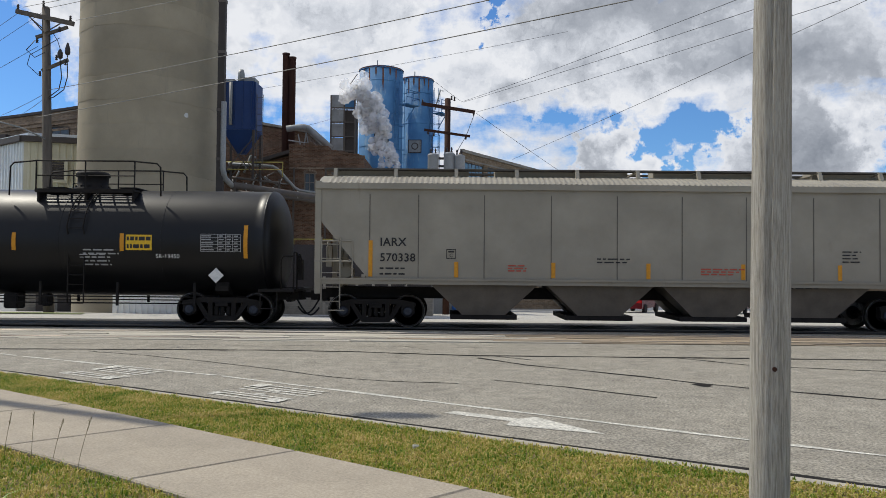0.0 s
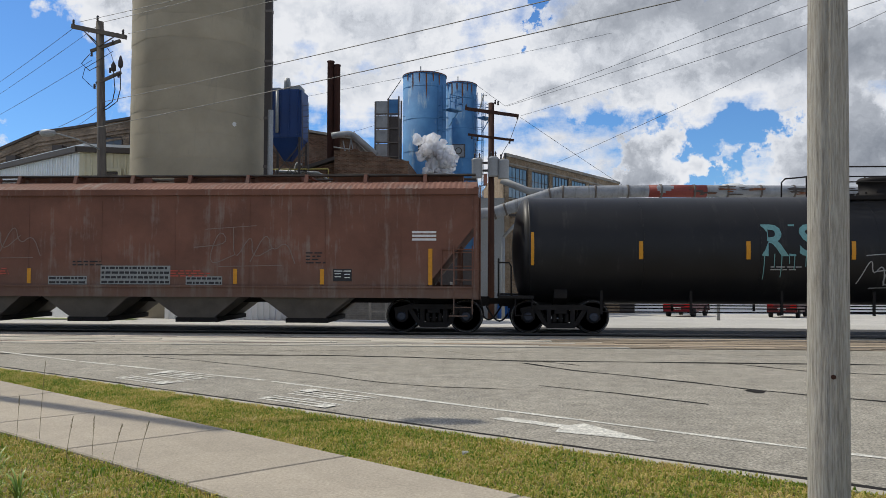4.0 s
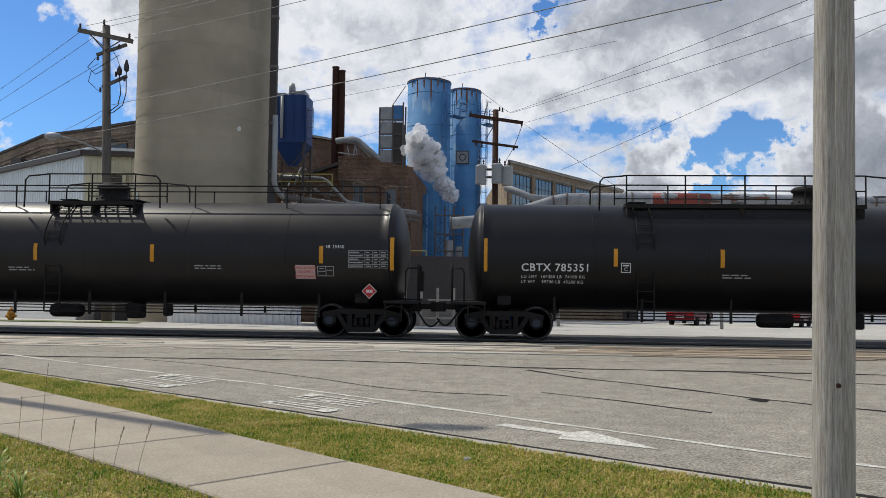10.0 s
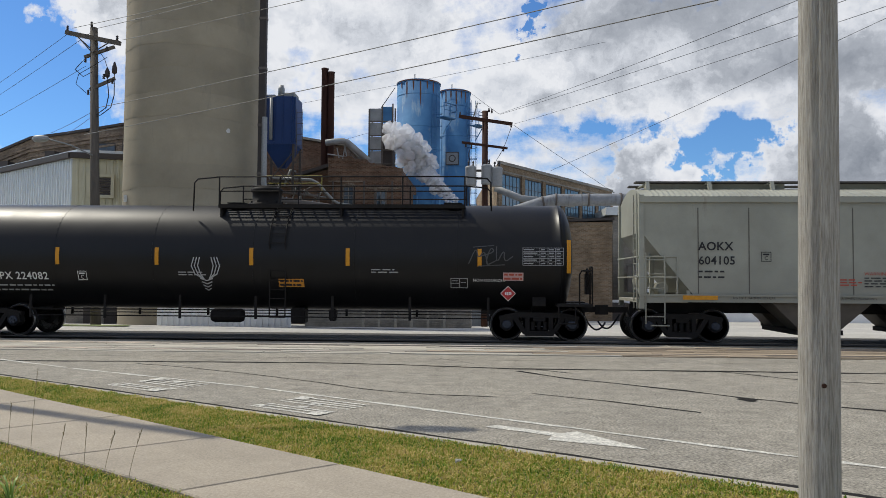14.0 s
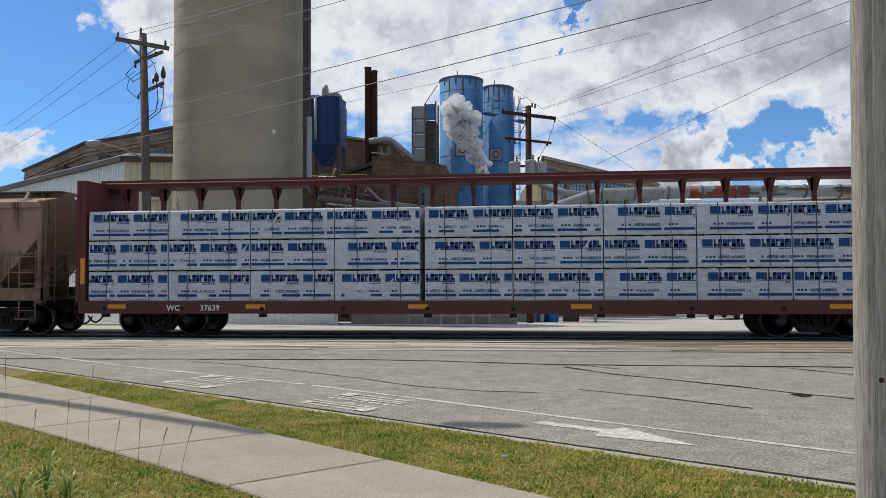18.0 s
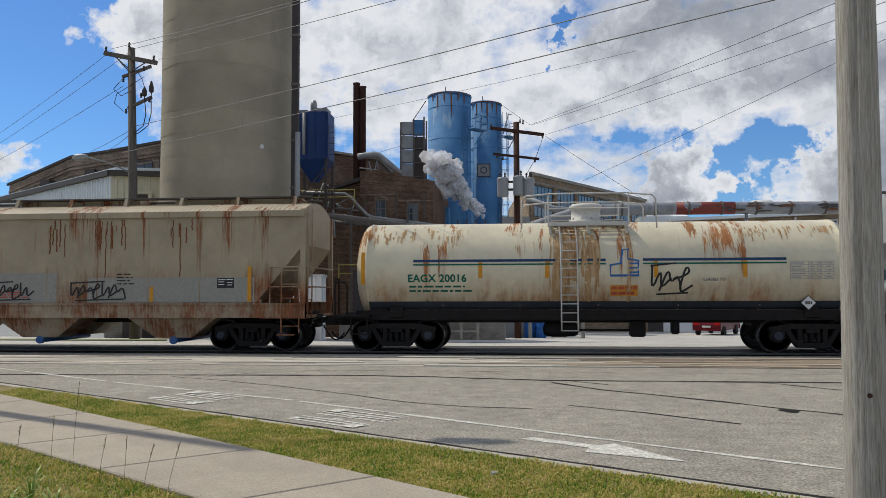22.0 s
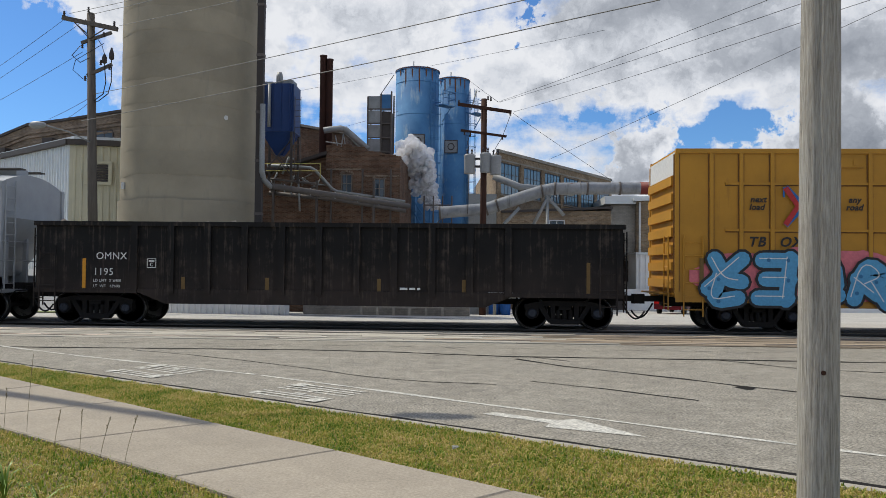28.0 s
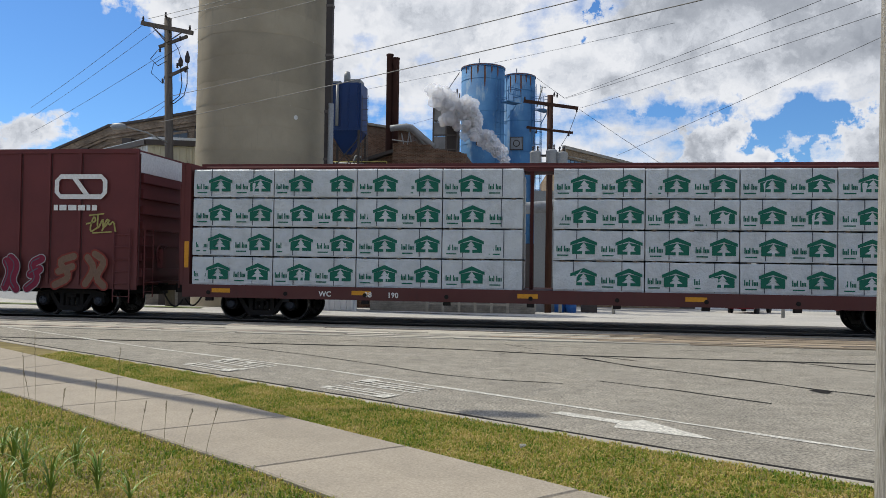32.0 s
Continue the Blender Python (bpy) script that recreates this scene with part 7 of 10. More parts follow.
def painted_piece(car, code, x0, x1, z0, z1, side, fat, fill, edge, inner, rim=0.07, lean=0.0, seed=1, base=0.006, spots=3, wide=0.78, name="graffiti_piece", label="large spray-painted piece of fat outlined shapes"):
    """Fat shapes side by side, each a part: dark rim below, paint above, light lines and spots on it."""
    rnd = random.Random(seed)
    step = (x1 - x0) / len(code)
    for i, ch in enumerate(code):
        bm = B()
        u0 = x0 + step * i + step * 0.14
        ww, hh = step * wide, (z1 - z0) * rnd.uniform(0.9, 1.0)
        zb = z0 + (z1 - z0 - hh) * rnd.random()
        tilt = lean + rnd.uniform(-0.06, 0.06)
        o = base + 0.0013 * (i % 2)
        for layer, (wd, mi, up) in enumerate(((fat + 2 * rim, 1, 0.0), (fat, 0, 0.004), (0.028, 2, 0.009))):
            for k, st in enumerate(SHAPES[ch]):
                pts = rounded([(u0 + fat * 0.4 + (ww - fat * 0.8) * x + tilt * (z - 0.5), zb + fat * 0.45 + (hh - fat * 0.9) * z) for x, z in st], 2 if len(st) > 2 else 0)
                if layer == 2:
                    pts = [(x - fat * 0.22, z + fat * 0.12) for x, z in pts]
                ribbon(bm, dense(pts), wd, side, mi, o + up + 0.0006 * k)
                if layer < 2:
                    for q, e in enumerate((pts[0], pts[-1])):
                        disc_on(bm, e[0], e[1], wd * 0.5, wd * 0.5, side, mi, o + up + 0.0003 + 0.0006 * k + 0.0001 * q, 10)
        for k in range(spots):
            st = rnd.choice(SHAPES[ch])
            a, b = rnd.choice(list(zip(st, st[1:])))
            f = rnd.random()
            disc_on(bm, u0 + fat * 0.4 + (ww - fat * 0.8) * (a[0] + (b[0] - a[0]) * f), zb + fat * 0.45 + (hh - fat * 0.9) * (a[1] + (b[1] - a[1]) * f), 0.05, 0.055, side, 3, o + 0.012 + 0.0002 * k, 9)
        part(name, bm, [fill, edge, inner, spray_spot], car, label)


def cloud_patch(car, x0, x1, z0, z1, side, mat, seed, off=0.002, rag=0.10, label="misty sprayed ground", top=None):
    """A ragged sprayed field behind a piece."""
    rnd = random.Random(seed)
    n = max(8, int((x1 - x0) / 0.18))
    ph = [rnd.uniform(0, 6.28) for _ in range(3)]
    bm = B()
    prev = None
    for i in range(n + 1):
        t = i / n
        x = x0 + (x1 - x0) * t
        e = min(1.0, 6 * t + 0.25, 6 * (1 - t) + 0.25)
        hi = (z0 + z1) / 2 + (z1 - z0) / 2 * e + rag * (math.sin(9 * t + ph[0]) + 0.6 * math.sin(23 * t + ph[1]) + rnd.uniform(-0.3, 0.3))
        lo = (z0 + z1) / 2 - (z1 - z0) / 2 * e
        cur = (bm.verts.new((x, side(lo) - off, lo)), bm.verts.new((x, side(hi) - off, hi)))
        if prev:
            bm.faces.new((prev[0], cur[0], cur[1], prev[1]))
        prev = cur
    part("sprayed_ground", bm, mat, car, label)


def bubble_tag(car, x0, x1, z0, z1, n, side, mat, seed, w=0.035):
    """Overlapping bubble outlines, each with a pinched waist and a small eye."""
    rnd = random.Random(seed)
    step = (x1 - x0) / n
    hz = (z1 - z0) / 2
    zc = (z0 + z1) / 2
    bm = B()
    for i in range(n):
        cx = x0 + step * (i + 0.5)
        ph, pinch = rnd.uniform(-0.5, 0.5), rnd.uniform(0.12, 0.3)
        gap = rnd.uniform(0, 6.28)
        pts = []
        for k in range(31):
            a = gap + 5.9 * k / 30
            r = 1 - pinch * math.cos(2 * a + ph) + 0.08 * math.sin(5 * a + ph)
            pts.append((cx + step * 0.56 * r * math.cos(a) + 0.05 * math.sin(a), zc + hz * 0.92 * (1 + 0.06 * math.cos(3 * a)) * math.sin(a)))
        ribbon(bm, pts, w, side, off=0.006 + 0.0004 * i)
        for dz in rnd.choice(((0.32, -0.34), (0.3,), (-0.3,))):
            ey = [(cx + step * 0.14 * math.cos(a) + rnd.uniform(-0.01, 0.01), zc + hz * (dz + 0.13 * math.sin(a))) for a in (k * 0.6 for k in range(9))]
            ribbon(bm, ey, w * 0.8, side, off=0.010 + 0.0004 * i)
        if rnd.random() < 0.5:
            ribbon(bm, [(cx + step * 0.5, zc + hz * rnd.uniform(-0.3, 0.3)), (cx + step * 0.1, zc + hz * rnd.uniform(-0.15, 0.15))], w, side, off=0.012 + 0.0004 * i)
    part("graffiti", bm, mat, car, "white spray-painted bubble outline tag")


def hand_tag(car, x0, x1, z0, z1, n, side, mat, seed, w=0.03, name="graffiti"):
    """A quick slanted hand tag: linked loops and spikes along a line, with an underline."""
    rnd = random.Random(seed)
    bm = B()
    step = (x1 - x0) / n
    hz = z1 - z0
    for i in range(n):
        u = x0 + step * 0.85 * i
        kind = (i + seed) % 3
        if kind == 0:
            pts = [(-0.1, 0.05), (0.3, rnd.uniform(0.85, 1.05)), (0.55, 0.3), (0.95, rnd.uniform(0.6, 0.9)), (1.3, 0.0)]
        elif kind == 1:
            pts = [(-0.2, 0.45), (0.9, rnd.uniform(0.5, 0.7)), (0.5, 1.0), (0.25, -0.1), (1.1, 0.25)]
        else:
            pts = [(0.1, 1.0), (0.25, 0.0), (0.7, 0.9), (0.8, 0.1), (1.4, rnd.uniform(0.4, 0.7))]
        ribbon(bm, dense(rounded([(u + step * f + 0.12 * hz * g, z0 + hz * g) for f, g in pts], 2), 0.07), w, side, off=0.006 + 0.0005 * i)
    ribbon(bm, dense([(x0 + step * 0.2, z0 + hz * 0.95), (x0 + (x1 - x0) * 0.6, z0 + hz * 1.05)]), w * 0.8, side, off=0.0045)
    zb = z0 - 0.08 * (z1 - z0)
    ribbon(bm, dense([(x0 + step * 0.6, zb), (x1 - step * 0.4, zb + 0.04)]), w * 0.8, side, off=0.006)
    part(name, bm, mat, car, "spray-painted hand tag")


def lpg_card(car, x, z, side, w=0.55, h=0.38, box_right=True):
    """White card with red lettering, and an outlined box mark beside it."""
    bm = B()
    sticker(bm, x, x + w, z - h, z, side, off=0.002)
    part("notice_card", bm, placard_pink, car, "pale pink notice card with red lettering")
    for k, ln in enumerate(("NON-ODORIZED", "LIQUEFIED", "PETROLEUM GAS")):
        t_ = words(car, ln, x + w / 2, z - h * (0.27 + 0.31 * k), 0.085 if k != 1 else 0.1, side, red_ink, "CENTER", name="card_lettering", bold=0.001, space=0.9)
        for v in t_.data.vertices:
            v.co.y -= 0.003
    if box_right:
        outline_box(car, x + w + 0.06, z - 0.02, 0.46, 0.28, side)


def outline_box(car, x, z, w, h, side, mat=None):
    bm = B()
    t = 0.018
    for a, b, c_, d_ in ((x, x + w, z - t, z), (x, x + w, z - h, z - h + t), (x, x + t, z - h, z), (x + w - t, x + w, z - h, z), (x + w * 0.5, x + w * 0.5 + t, z - h, z), (x, x + w * 0.5, z - h * 0.55, z - h * 0.55 + t), (x + 0.05, x + w * 0.42, z - h * 0.3, z - h * 0.3 + t), (x + w * 0.58, x + w * 0.9, z - h * 0.45, z - h * 0.45 + t)):
        sticker(bm, a, b, c_, d_, side, off=0.004)
    part("box_mark", bm, mat or grey_ink, car, "outlined stencil box")


def black_board(car, x, z, w, h, side):
    bm = B()
    sticker(bm, x, x + w, z - h, z, side, 0, off=0.003)
    for a, b, c_, d_ in ((0.05, 0.5, 0.12, 0.2), (0.56, 0.95, 0.12, 0.2), (0.08, 0.42, 0.35, 0.42), (0.08, 0.42, 0.6, 0.67), (0.6, 0.9, 0.4, 0.47), (0.6, 0.9, 0.66, 0.73)):
        sticker(bm, x + w * a, x + w * b, z - h * d_, z - h * c_, side, 1, off=0.006)
    part("test_board", bm, [black_ink, placard_white], car, "black stencil board with white entries")


def rust_runs(car, xs, ztop, side, mat, seed, long=1.5, n=7, spread=0.16):
    """Thin rust runs in ragged clusters below the roof edge."""
    rnd = random.Random(seed)
    for x in xs:
        bm = B()
        for k in range(n):
            u = x + rnd.gauss(0, spread)
            l = long * rnd.uniform(0.15, 1.0) * (1.2 if k == 0 else 0.6)
            zt = ztop - rnd.random() * 0.3
            pts = [(u + 0.012 * math.sin(4 * q + k), zt - l * q / 6) for q in range(7)]
            ribbon(bm, pts, rnd.uniform(0.012, 0.045), side, off=0.001 + 0.0004 * k)
        part("rust_run", bm, mat, car, "dark rust run below the roof edge")


def rail_car(label, category, left, right, half_off=1.55, reach=0.0):
    x = (left + right) / 2
    car = thing(category.replace(" ", "_"), label, category, "cars of the train", pose(x, TRACK_Y, 0))
    CARS.append((car, x))
    h = (right - left) / 2
    for s in (-1, 1):
        bogie(car, s * (h - half_off), x)
    couplers(car, h, reach)
    return car, h


# ---- tank cars ----
def tank_car(label, left, right, mat, r=1.52, zc=2.32, walkway=None, dome=None, lad=None, strips=(), rails=None, top_rail=None, end_rail=True, dark=steel_dark, full_sill=False, deck_mat=None, bogie_in=1.02):
    car, h = rail_car(label, "tank car", left, right, bogie_in, -0.1)
    bm = B()
    hd = 0.42
    prof = []
    for k in range(9):
        a = math.pi / 2 * k / 8
        prof.append((max(0.02, r * math.sin(a)), -h + hd - hd * math.cos(a)))
    tail = [(rr, -xx) for rr, xx in prof[::-1]]
    ring = [(r + 0.012, -h + hd), (r + 0.012, -h + hd + 0.05), (r, -h + hd + 0.055), (r, -h + hd + 0.3)]
    prof = prof + ring + [(r, 0.0)] + [(rr, -xx) for rr, xx in ring[::-1]] + tail
    lathe(bm, prof, "x", 48, (0, 0, zc))
    part("tank", bm, mat, car, "riveted seamed tank shell with domed ends" if full_sill else "smooth welded tank shell with domed ends")
    for k in range(1, 6):
        x = -h + hd + (2 * h - 2 * hd) * k / 6
        bm = B()
        lathe(bm, [(r - 0.01, x - 0.022), (r + 0.005, x - 0.014), (r + 0.005, x + 0.014), (r - 0.01, x + 0.022)], "x", 48, (0, 0, zc), smooth=False)
        part("weld_seam", bm, mat, car)
    # stub sills, bolsters and end platforms
    for s in (-1, 1):
        bm = B()
        e = s * h
        box(bm, min(e + s * 0.35, e - s * 2.6), max(e + s * 0.35, e - s * 2.6), -0.33, 0.33, 0.72, 1.08)
        bc = e - s * bogie_in
        prism(bm, [(-1.1, 0.98), (-1.1, 1.12), (-1.0, 1.3), (1.0, 1.3), (1.1, 1.12), (1.1, 0.98), (0.6, 0.78), (-0.6, 0.78)], "x", bc - 0.18, bc + 0.18)
        part("end_sill", bm, dark, car)
        bm = B()
        box(bm, min(e + s * 0.42, e - s * 0.55), max(e + s * 0.42, e - s * 0.55), -1.5, 1.5, 0.98, 1.05)
        part("end_platform", bm, dark, car)
        if end_rail:
            bm = B()
            x1 = e + s * 0.4
            pipe(bm, [(x1, -1.46, 0.95), (x1, -1.46, 1.95), (x1, -1.40, 2.05), (x1, -1.05, 2.05), (x1, -1.0, 1.95), (x1, -1.0, 1.0)], 0.022, 6)
            pipe(bm, [(x1, -1.46, 1.95), (x1 - s * 0.28, -1.46, 1.95), (x1 - s * 0.34, -1.46, 1.85), (x1 - s * 0.34, -1.46, 1.05)], 0.022, 6)
            rod(bm, (e - s * 0.5, -1.46, 0.5), (e - s * 0.5, -1.46, 1.0), 0.02, 6)
            rod(bm, (e - s * 0.05, -1.46, 0.5), (e - s * 0.05, -1.46, 1.0), 0.02, 6)
            rod(bm, (e - s * 0.5, -1.46, 0.52), (e - s * 0.05, -1.46, 0.52), 0.02, 6)
            part("end_handrail", bm, dark, car)
    brake_wheel(car, h + 0.38, -0.55, 1.75, dark)
    bm = B()
    lo, hi = -h + 2.4, h - 2.4
    if full_sill:
        box(bm, -h + 0.3, h - 0.3, -0.35, 0.35, 0.80, 1.12)
        box(bm, -h + 0.1, h - 0.1, -1.05, -0.98, 0.90, 1.16)
        part("side_sill", bm, dark, car)
    else:
        for yy in (-1.12, 1.12):
            rod(bm, (lo, yy, 0.62), (hi, yy, 0.62), 0.018, 6)
            rod(bm, (lo, yy, 0.80), (hi, yy, 0.80), 0.018, 6)
            n = int((hi - lo) / 2.1)
            for k in range(n + 1):
                x = lo + (hi - lo) * k / n
                box(bm, x - 0.035, x + 0.035, yy - 0.02, yy + 0.02, 0.55, 1.2)
        part("brake_piping", bm, dark, car, "thin pipes slung under the tank")
    # valve box and reservoir
    bm = B()
    lathe(bm, [(0.05, -1.5), (0.16, -1.46), (0.2, -1.38), (0.2, -0.62), (0.16, -0.54), (0.05, -0.5)], "x", 14, (0, -0.5, 0.62))
    part("brake_reservoir", bm, dark, car)
    for a, b, c, d, e, f in ((0.9, 1.3, -0.75, -0.3, 0.42, 0.86), (2.0, 2.2, -0.8, -0.5, 0.5, 0.85)):
        bm = B()
        box(bm, a, b, c, d, e, f)
        bmesh.ops.bevel(bm, geom=bm.edges[:], offset=0.03, segments=2, affect="EDGES")
        part("brake_valve", bm, dark, car)
    bm = B()
    rod(bm, (-0.5, -0.5, 0.6), (0.9, -0.5, 0.6), 0.03, 6)
    part("brake_pipe", bm, dark, car)
    top = zc + r
    if walkway:
        a, b = walkway[0] - h, walkway[1] - h
        bm = B()
        for s in (-1, 1):
            y0, y1 = (s * 0.62, s * 1.12) if s > 0 else (s * 1.12, s * 0.62)
            for k in range(7):
                y = y0 + (y1 - y0) * (k + 0.5) / 7
                box(bm, a, b, y - 0.014, y + 0.014, top - 0.10, top - 0.06)
            n = max(2, int((b - a) / 0.35))
            for k in range(n + 1):
                x = a + (b - a) * k / n
                box(bm, x - 0.015, x + 0.015, y0, y1, top - 0.13, top - 0.085)
            box(bm, a, b, y0 - 0.015, y0 + 0.015, top - 0.17, top - 0.06)
            box(bm, a, b, y1 - 0.015, y1 + 0.015, top - 0.17, top - 0.06)
            for x in (a + 0.05, (a + b) / 2, b - 0.05):
                box(bm, x - 0.03, x + 0.03, min(s * 0.7, s * 1.05), max(s * 0.7, s * 1.05), zc + 0.72 * r, top - 0.1)
        for x in (a + 0.1, b - 0.6):
            box(bm, x, x + 0.5, -0.7, 0.7, top - 0.0, top + 0.03)
        part("walkway", bm, deck_mat or dark, car, "open grating walkway over the tank")
        railing(car, [(a, -1.08), (b, -1.08)], top - 0.1, top + 0.72, deck_mat or dark, True, 1.55)
        railing(car, [(a, 1.08), (b, 1.08)], top - 0.1, top + 0.72, deck_mat or dark, True, 1.55)
        for x, s in ((a, -1), (b, 1)):
            for yy in (-1.08, 1.08):
                bm = B()
                pipe(bm, [(x, yy, top + 0.72), (x + s * 0.15, yy, top + 0.70), (x + s * 0.62, yy, top + 0.66), (x + s * 0.72, yy, top + 0.55), (x + s * 0.74, yy, top - 0.25)], 0.022, 6)
                part("end_loop", bm, deck_mat or dark, car)
    if top_rail:
        for yy in (-0.75, 0.75):
            railing(car, [(top_rail[0] - h, yy), (top_rail[1] - h, yy)], top - 0.25, top + 0.42, deck_mat or dark, False, 2.6, 0.02, "top_rail")
    if dome is not None:
        x = dome - h
        bm = B()
        lathe(bm, [(0.52, top - 0.12), (0.52, top + 0.05), (0.42, top + 0.08), (0.42, top + 0.38), (0.47, top + 0.40), (0.47, top + 0.47), (0.40, top + 0.53), (0.05, top + 0.56)], "z", 24, (x, 0, 0))
        for k in range(10):
            a = k * 0.628
            rod(bm, (x + 0.46 * math.cos(a), 0.46 * math.sin(a), top + 0.05), (x + 0.46 * math.cos(a), 0.46 * math.sin(a), top + 0.12), 0.025, 6)
        part("dome", bm, deck_mat or dark, car, "round valve dome on top of the tank")
    if lad is not None:
        x = lad - h
        bm = B()
        path = []
        for k in range(13):
            z = 0.62 + (top - 0.15 - 0.62) * k / 12
            path.append((z, -1.46 if z < zc + 0.3 else -math.sqrt(max(0.3, r * r - (z - zc) ** 2)) - 0.1))
        for u in (-0.22, 0.22):
            pipe(bm, [(x + u, y, z) for z, y in path], 0.02, 6)
        for z, y in path:
            rod(bm, (x - 0.22, y, z), (x + 0.22, y, z), 0.014, 6)
        part("ladder", bm, deck_mat or dark, car)
    side = round_side(r, zc)
    for i, x in enumerate(strips):
        tall = i == 0 or i == len(strips) - 1
        marker(car, x - h, 1.88 if tall else 2.05, 2.78 if tall else 2.53, side, 0.11)
    return car, h, side


def tank_paint(name, base, streak=0.15, scol=(0.035, 0.032, 0.028), rough=0.42):
    return material(name, base, rough, 0.3, 0.9, fine=30, bump=0.04, streak=streak, streak_col=scol, dirt=0.4, dirt_col=(0.012, 0.011, 0.010), dirt_h=1.2, spec=0.28)


TANK_BLACK = tank_paint("tank_black", (0.0065, 0.0065, 0.0075))
TANK_BLACK_WORN = tank_paint("tank_black_worn", (0.010, 0.010, 0.011), 0.36, (0.04, 0.038, 0.035), 0.45)
TANK_BLUEBLACK = tank_paint("tank_blue_black", (0.008, 0.011, 0.016), 0.2)
TANK_GREYBLACK = tank_paint("tank_grey_black", (0.014, 0.012, 0.012), 0.2)
TANK_WHITE = rusted("tank_white_rusty", (0.60, 0.54, 0.39), (0.40, 0.14, 0.03), 3.6, 2.2, 1.75, 0.7, 0.5, 7.0)
navy = plain("navy_paint", (0.02, 0.05, 0.12), 0.5)


# ---- covered hoppers ----
def hopper_car(label, left, right, mat, sill_mat=None, bays=4, cut=1.35, zs=1.38, zsb=1.10, ze=3.95, ztop=4.46, seams=7, strips=(), outlet=None, bay_mat=None, bay_w=0.5, bogie_in=1.6, bay_x=None, seam_look=None, rib_x=()):
    car, h = rail_car(label, "covered hopper car", left, right, bogie_in)
    sm = sill_mat or mat
    w = 1.58
    bm = B()
    zc = ze - 0.95
    prism(bm, [(-h + 0.06, ze), (-h + 0.06, zc), (-h + 0.06 + cut, zs), (h - 0.06 - cut, zs), (h - 0.06, zc), (h - 0.06, ze)], "y", -w, w)
    part("body", bm, mat, car, "slab-sided body with sloping end sheets")
    for x in ([-h + 2 * h * k / seams for k in range(1, seams)] if isinstance(seams, int) else [q - h for q in seams]):
        z0 = max(zs, zc - (min(x + h, h - x) - 0.06) * (zc - zs) / cut)
        bm = B()
        box(bm, x - 0.012, x + 0.012, -w - 0.008, -w, z0 + 0.02, ze - 0.30)
        part("side_seam", bm, seam_look or mat, car)
    for q in rib_x:
        x = q - h
        z0 = max(zs, zc - (min(x + h, h - x) - 0.06) * (zc - zs) / cut)
        for y in (-w - 0.05, w + 0.05):
            bm = B()
            box(bm, x - 0.075, x + 0.075, y - 0.05, y + 0.05, z0 + 0.02, ze - 0.1)
            part("side_rib", bm, RIB_TAN, car)
    bm = B()
    for y in (-w - 0.03, w + 0.03):
        box(bm, -h + 0.02, h - 0.02, y - 0.05, y + 0.05, ze - 0.16, ze)
    part("top_chord", bm, mat, car)
    # roof, with crosswise corrugation
    bm = B()
    prof = []
    for k in range(9):
        a = k / 8
        prof.append((-w + a * (w - 0.0), ze + (ztop - 0.16 - ze) * math.sin(a * math.pi / 2) ** 0.8))
    prof = prof + [(-y, z) for y, z in prof[-2::-1]]
    n = int(2 * h / 0.075)
    rows = []
    for i in range(n + 1):
        x = -h + 0.3 + (2 * h - 0.6) * i / n
        q = 0.018 if i % 2 else 0.0
        rows.append([bm.verts.new((x, y, z + q)) for y, z in prof])
    for a, b in zip(rows, rows[1:]):
        for i in range(len(prof) - 1):
            bm.faces.new((a[i], b[i], b[i + 1], a[i + 1]))
    for s in (-1, 1):
        prism(bm, prof, "x", s * (h - 0.3), s * (h - 0.06))
    part("roof", bm, mat, car, "corrugated arched roof")
    for y in (-0.62, -0.5, -0.38, 0.38, 0.5, 0.62):
        bm = B()
        box(bm, -h + 0.1, h - 0.1, y - 0.045, y + 0.045, ztop - 0.02, ztop + 0.02)
        part("running_board", bm, board_mat, car, "grating running board along the roof")
    for k in range(int(2 * h / 1.7) + 1):
        bm = B()
        x = -h + 0.4 + k * 1.7
        prism(bm, [(-0.92, ze + 0.16), (-0.84, ze + 0.16), (-0.66, ztop - 0.02), (-0.66, ztop + 0.0), (-0.76, ztop)], "x", x - 0.05, x + 0.05)
        box(bm, x - 0.05, x + 0.05, -0.75, 0.75, ztop - 0.06, ztop - 0.022)
        part("board_bracket", bm, mat, car)
    for k in range(4):
        bm = B()
        x = -h + 2 * h * (k + 0.5) / 4
        box(bm, x - 1.9, x + 1.9, -0.3, 0.3, ztop - 0.16, ztop + 0.05)
        part("hatch_cover", bm, mat, car)
    # side sills
    for s in (-1, 1):
        bm = B()
        y = s * (w - 0.02)
        box(bm, -h, h, y - 0.06, y + 0.06, zsb, zs)
        box(bm, -h, h, y - 0.10, y + 0.10, zs - 0.05, zs)
        part("side_sill", bm, sm, car)
    bm = B()
    box(bm, -h + 0.1, h - 0.1, -0.32, 0.32, 0.80, 1.12)
    part("centre_sill", bm, steel_dark, car)
    # discharge bays
    span = 2 * h - 6.4
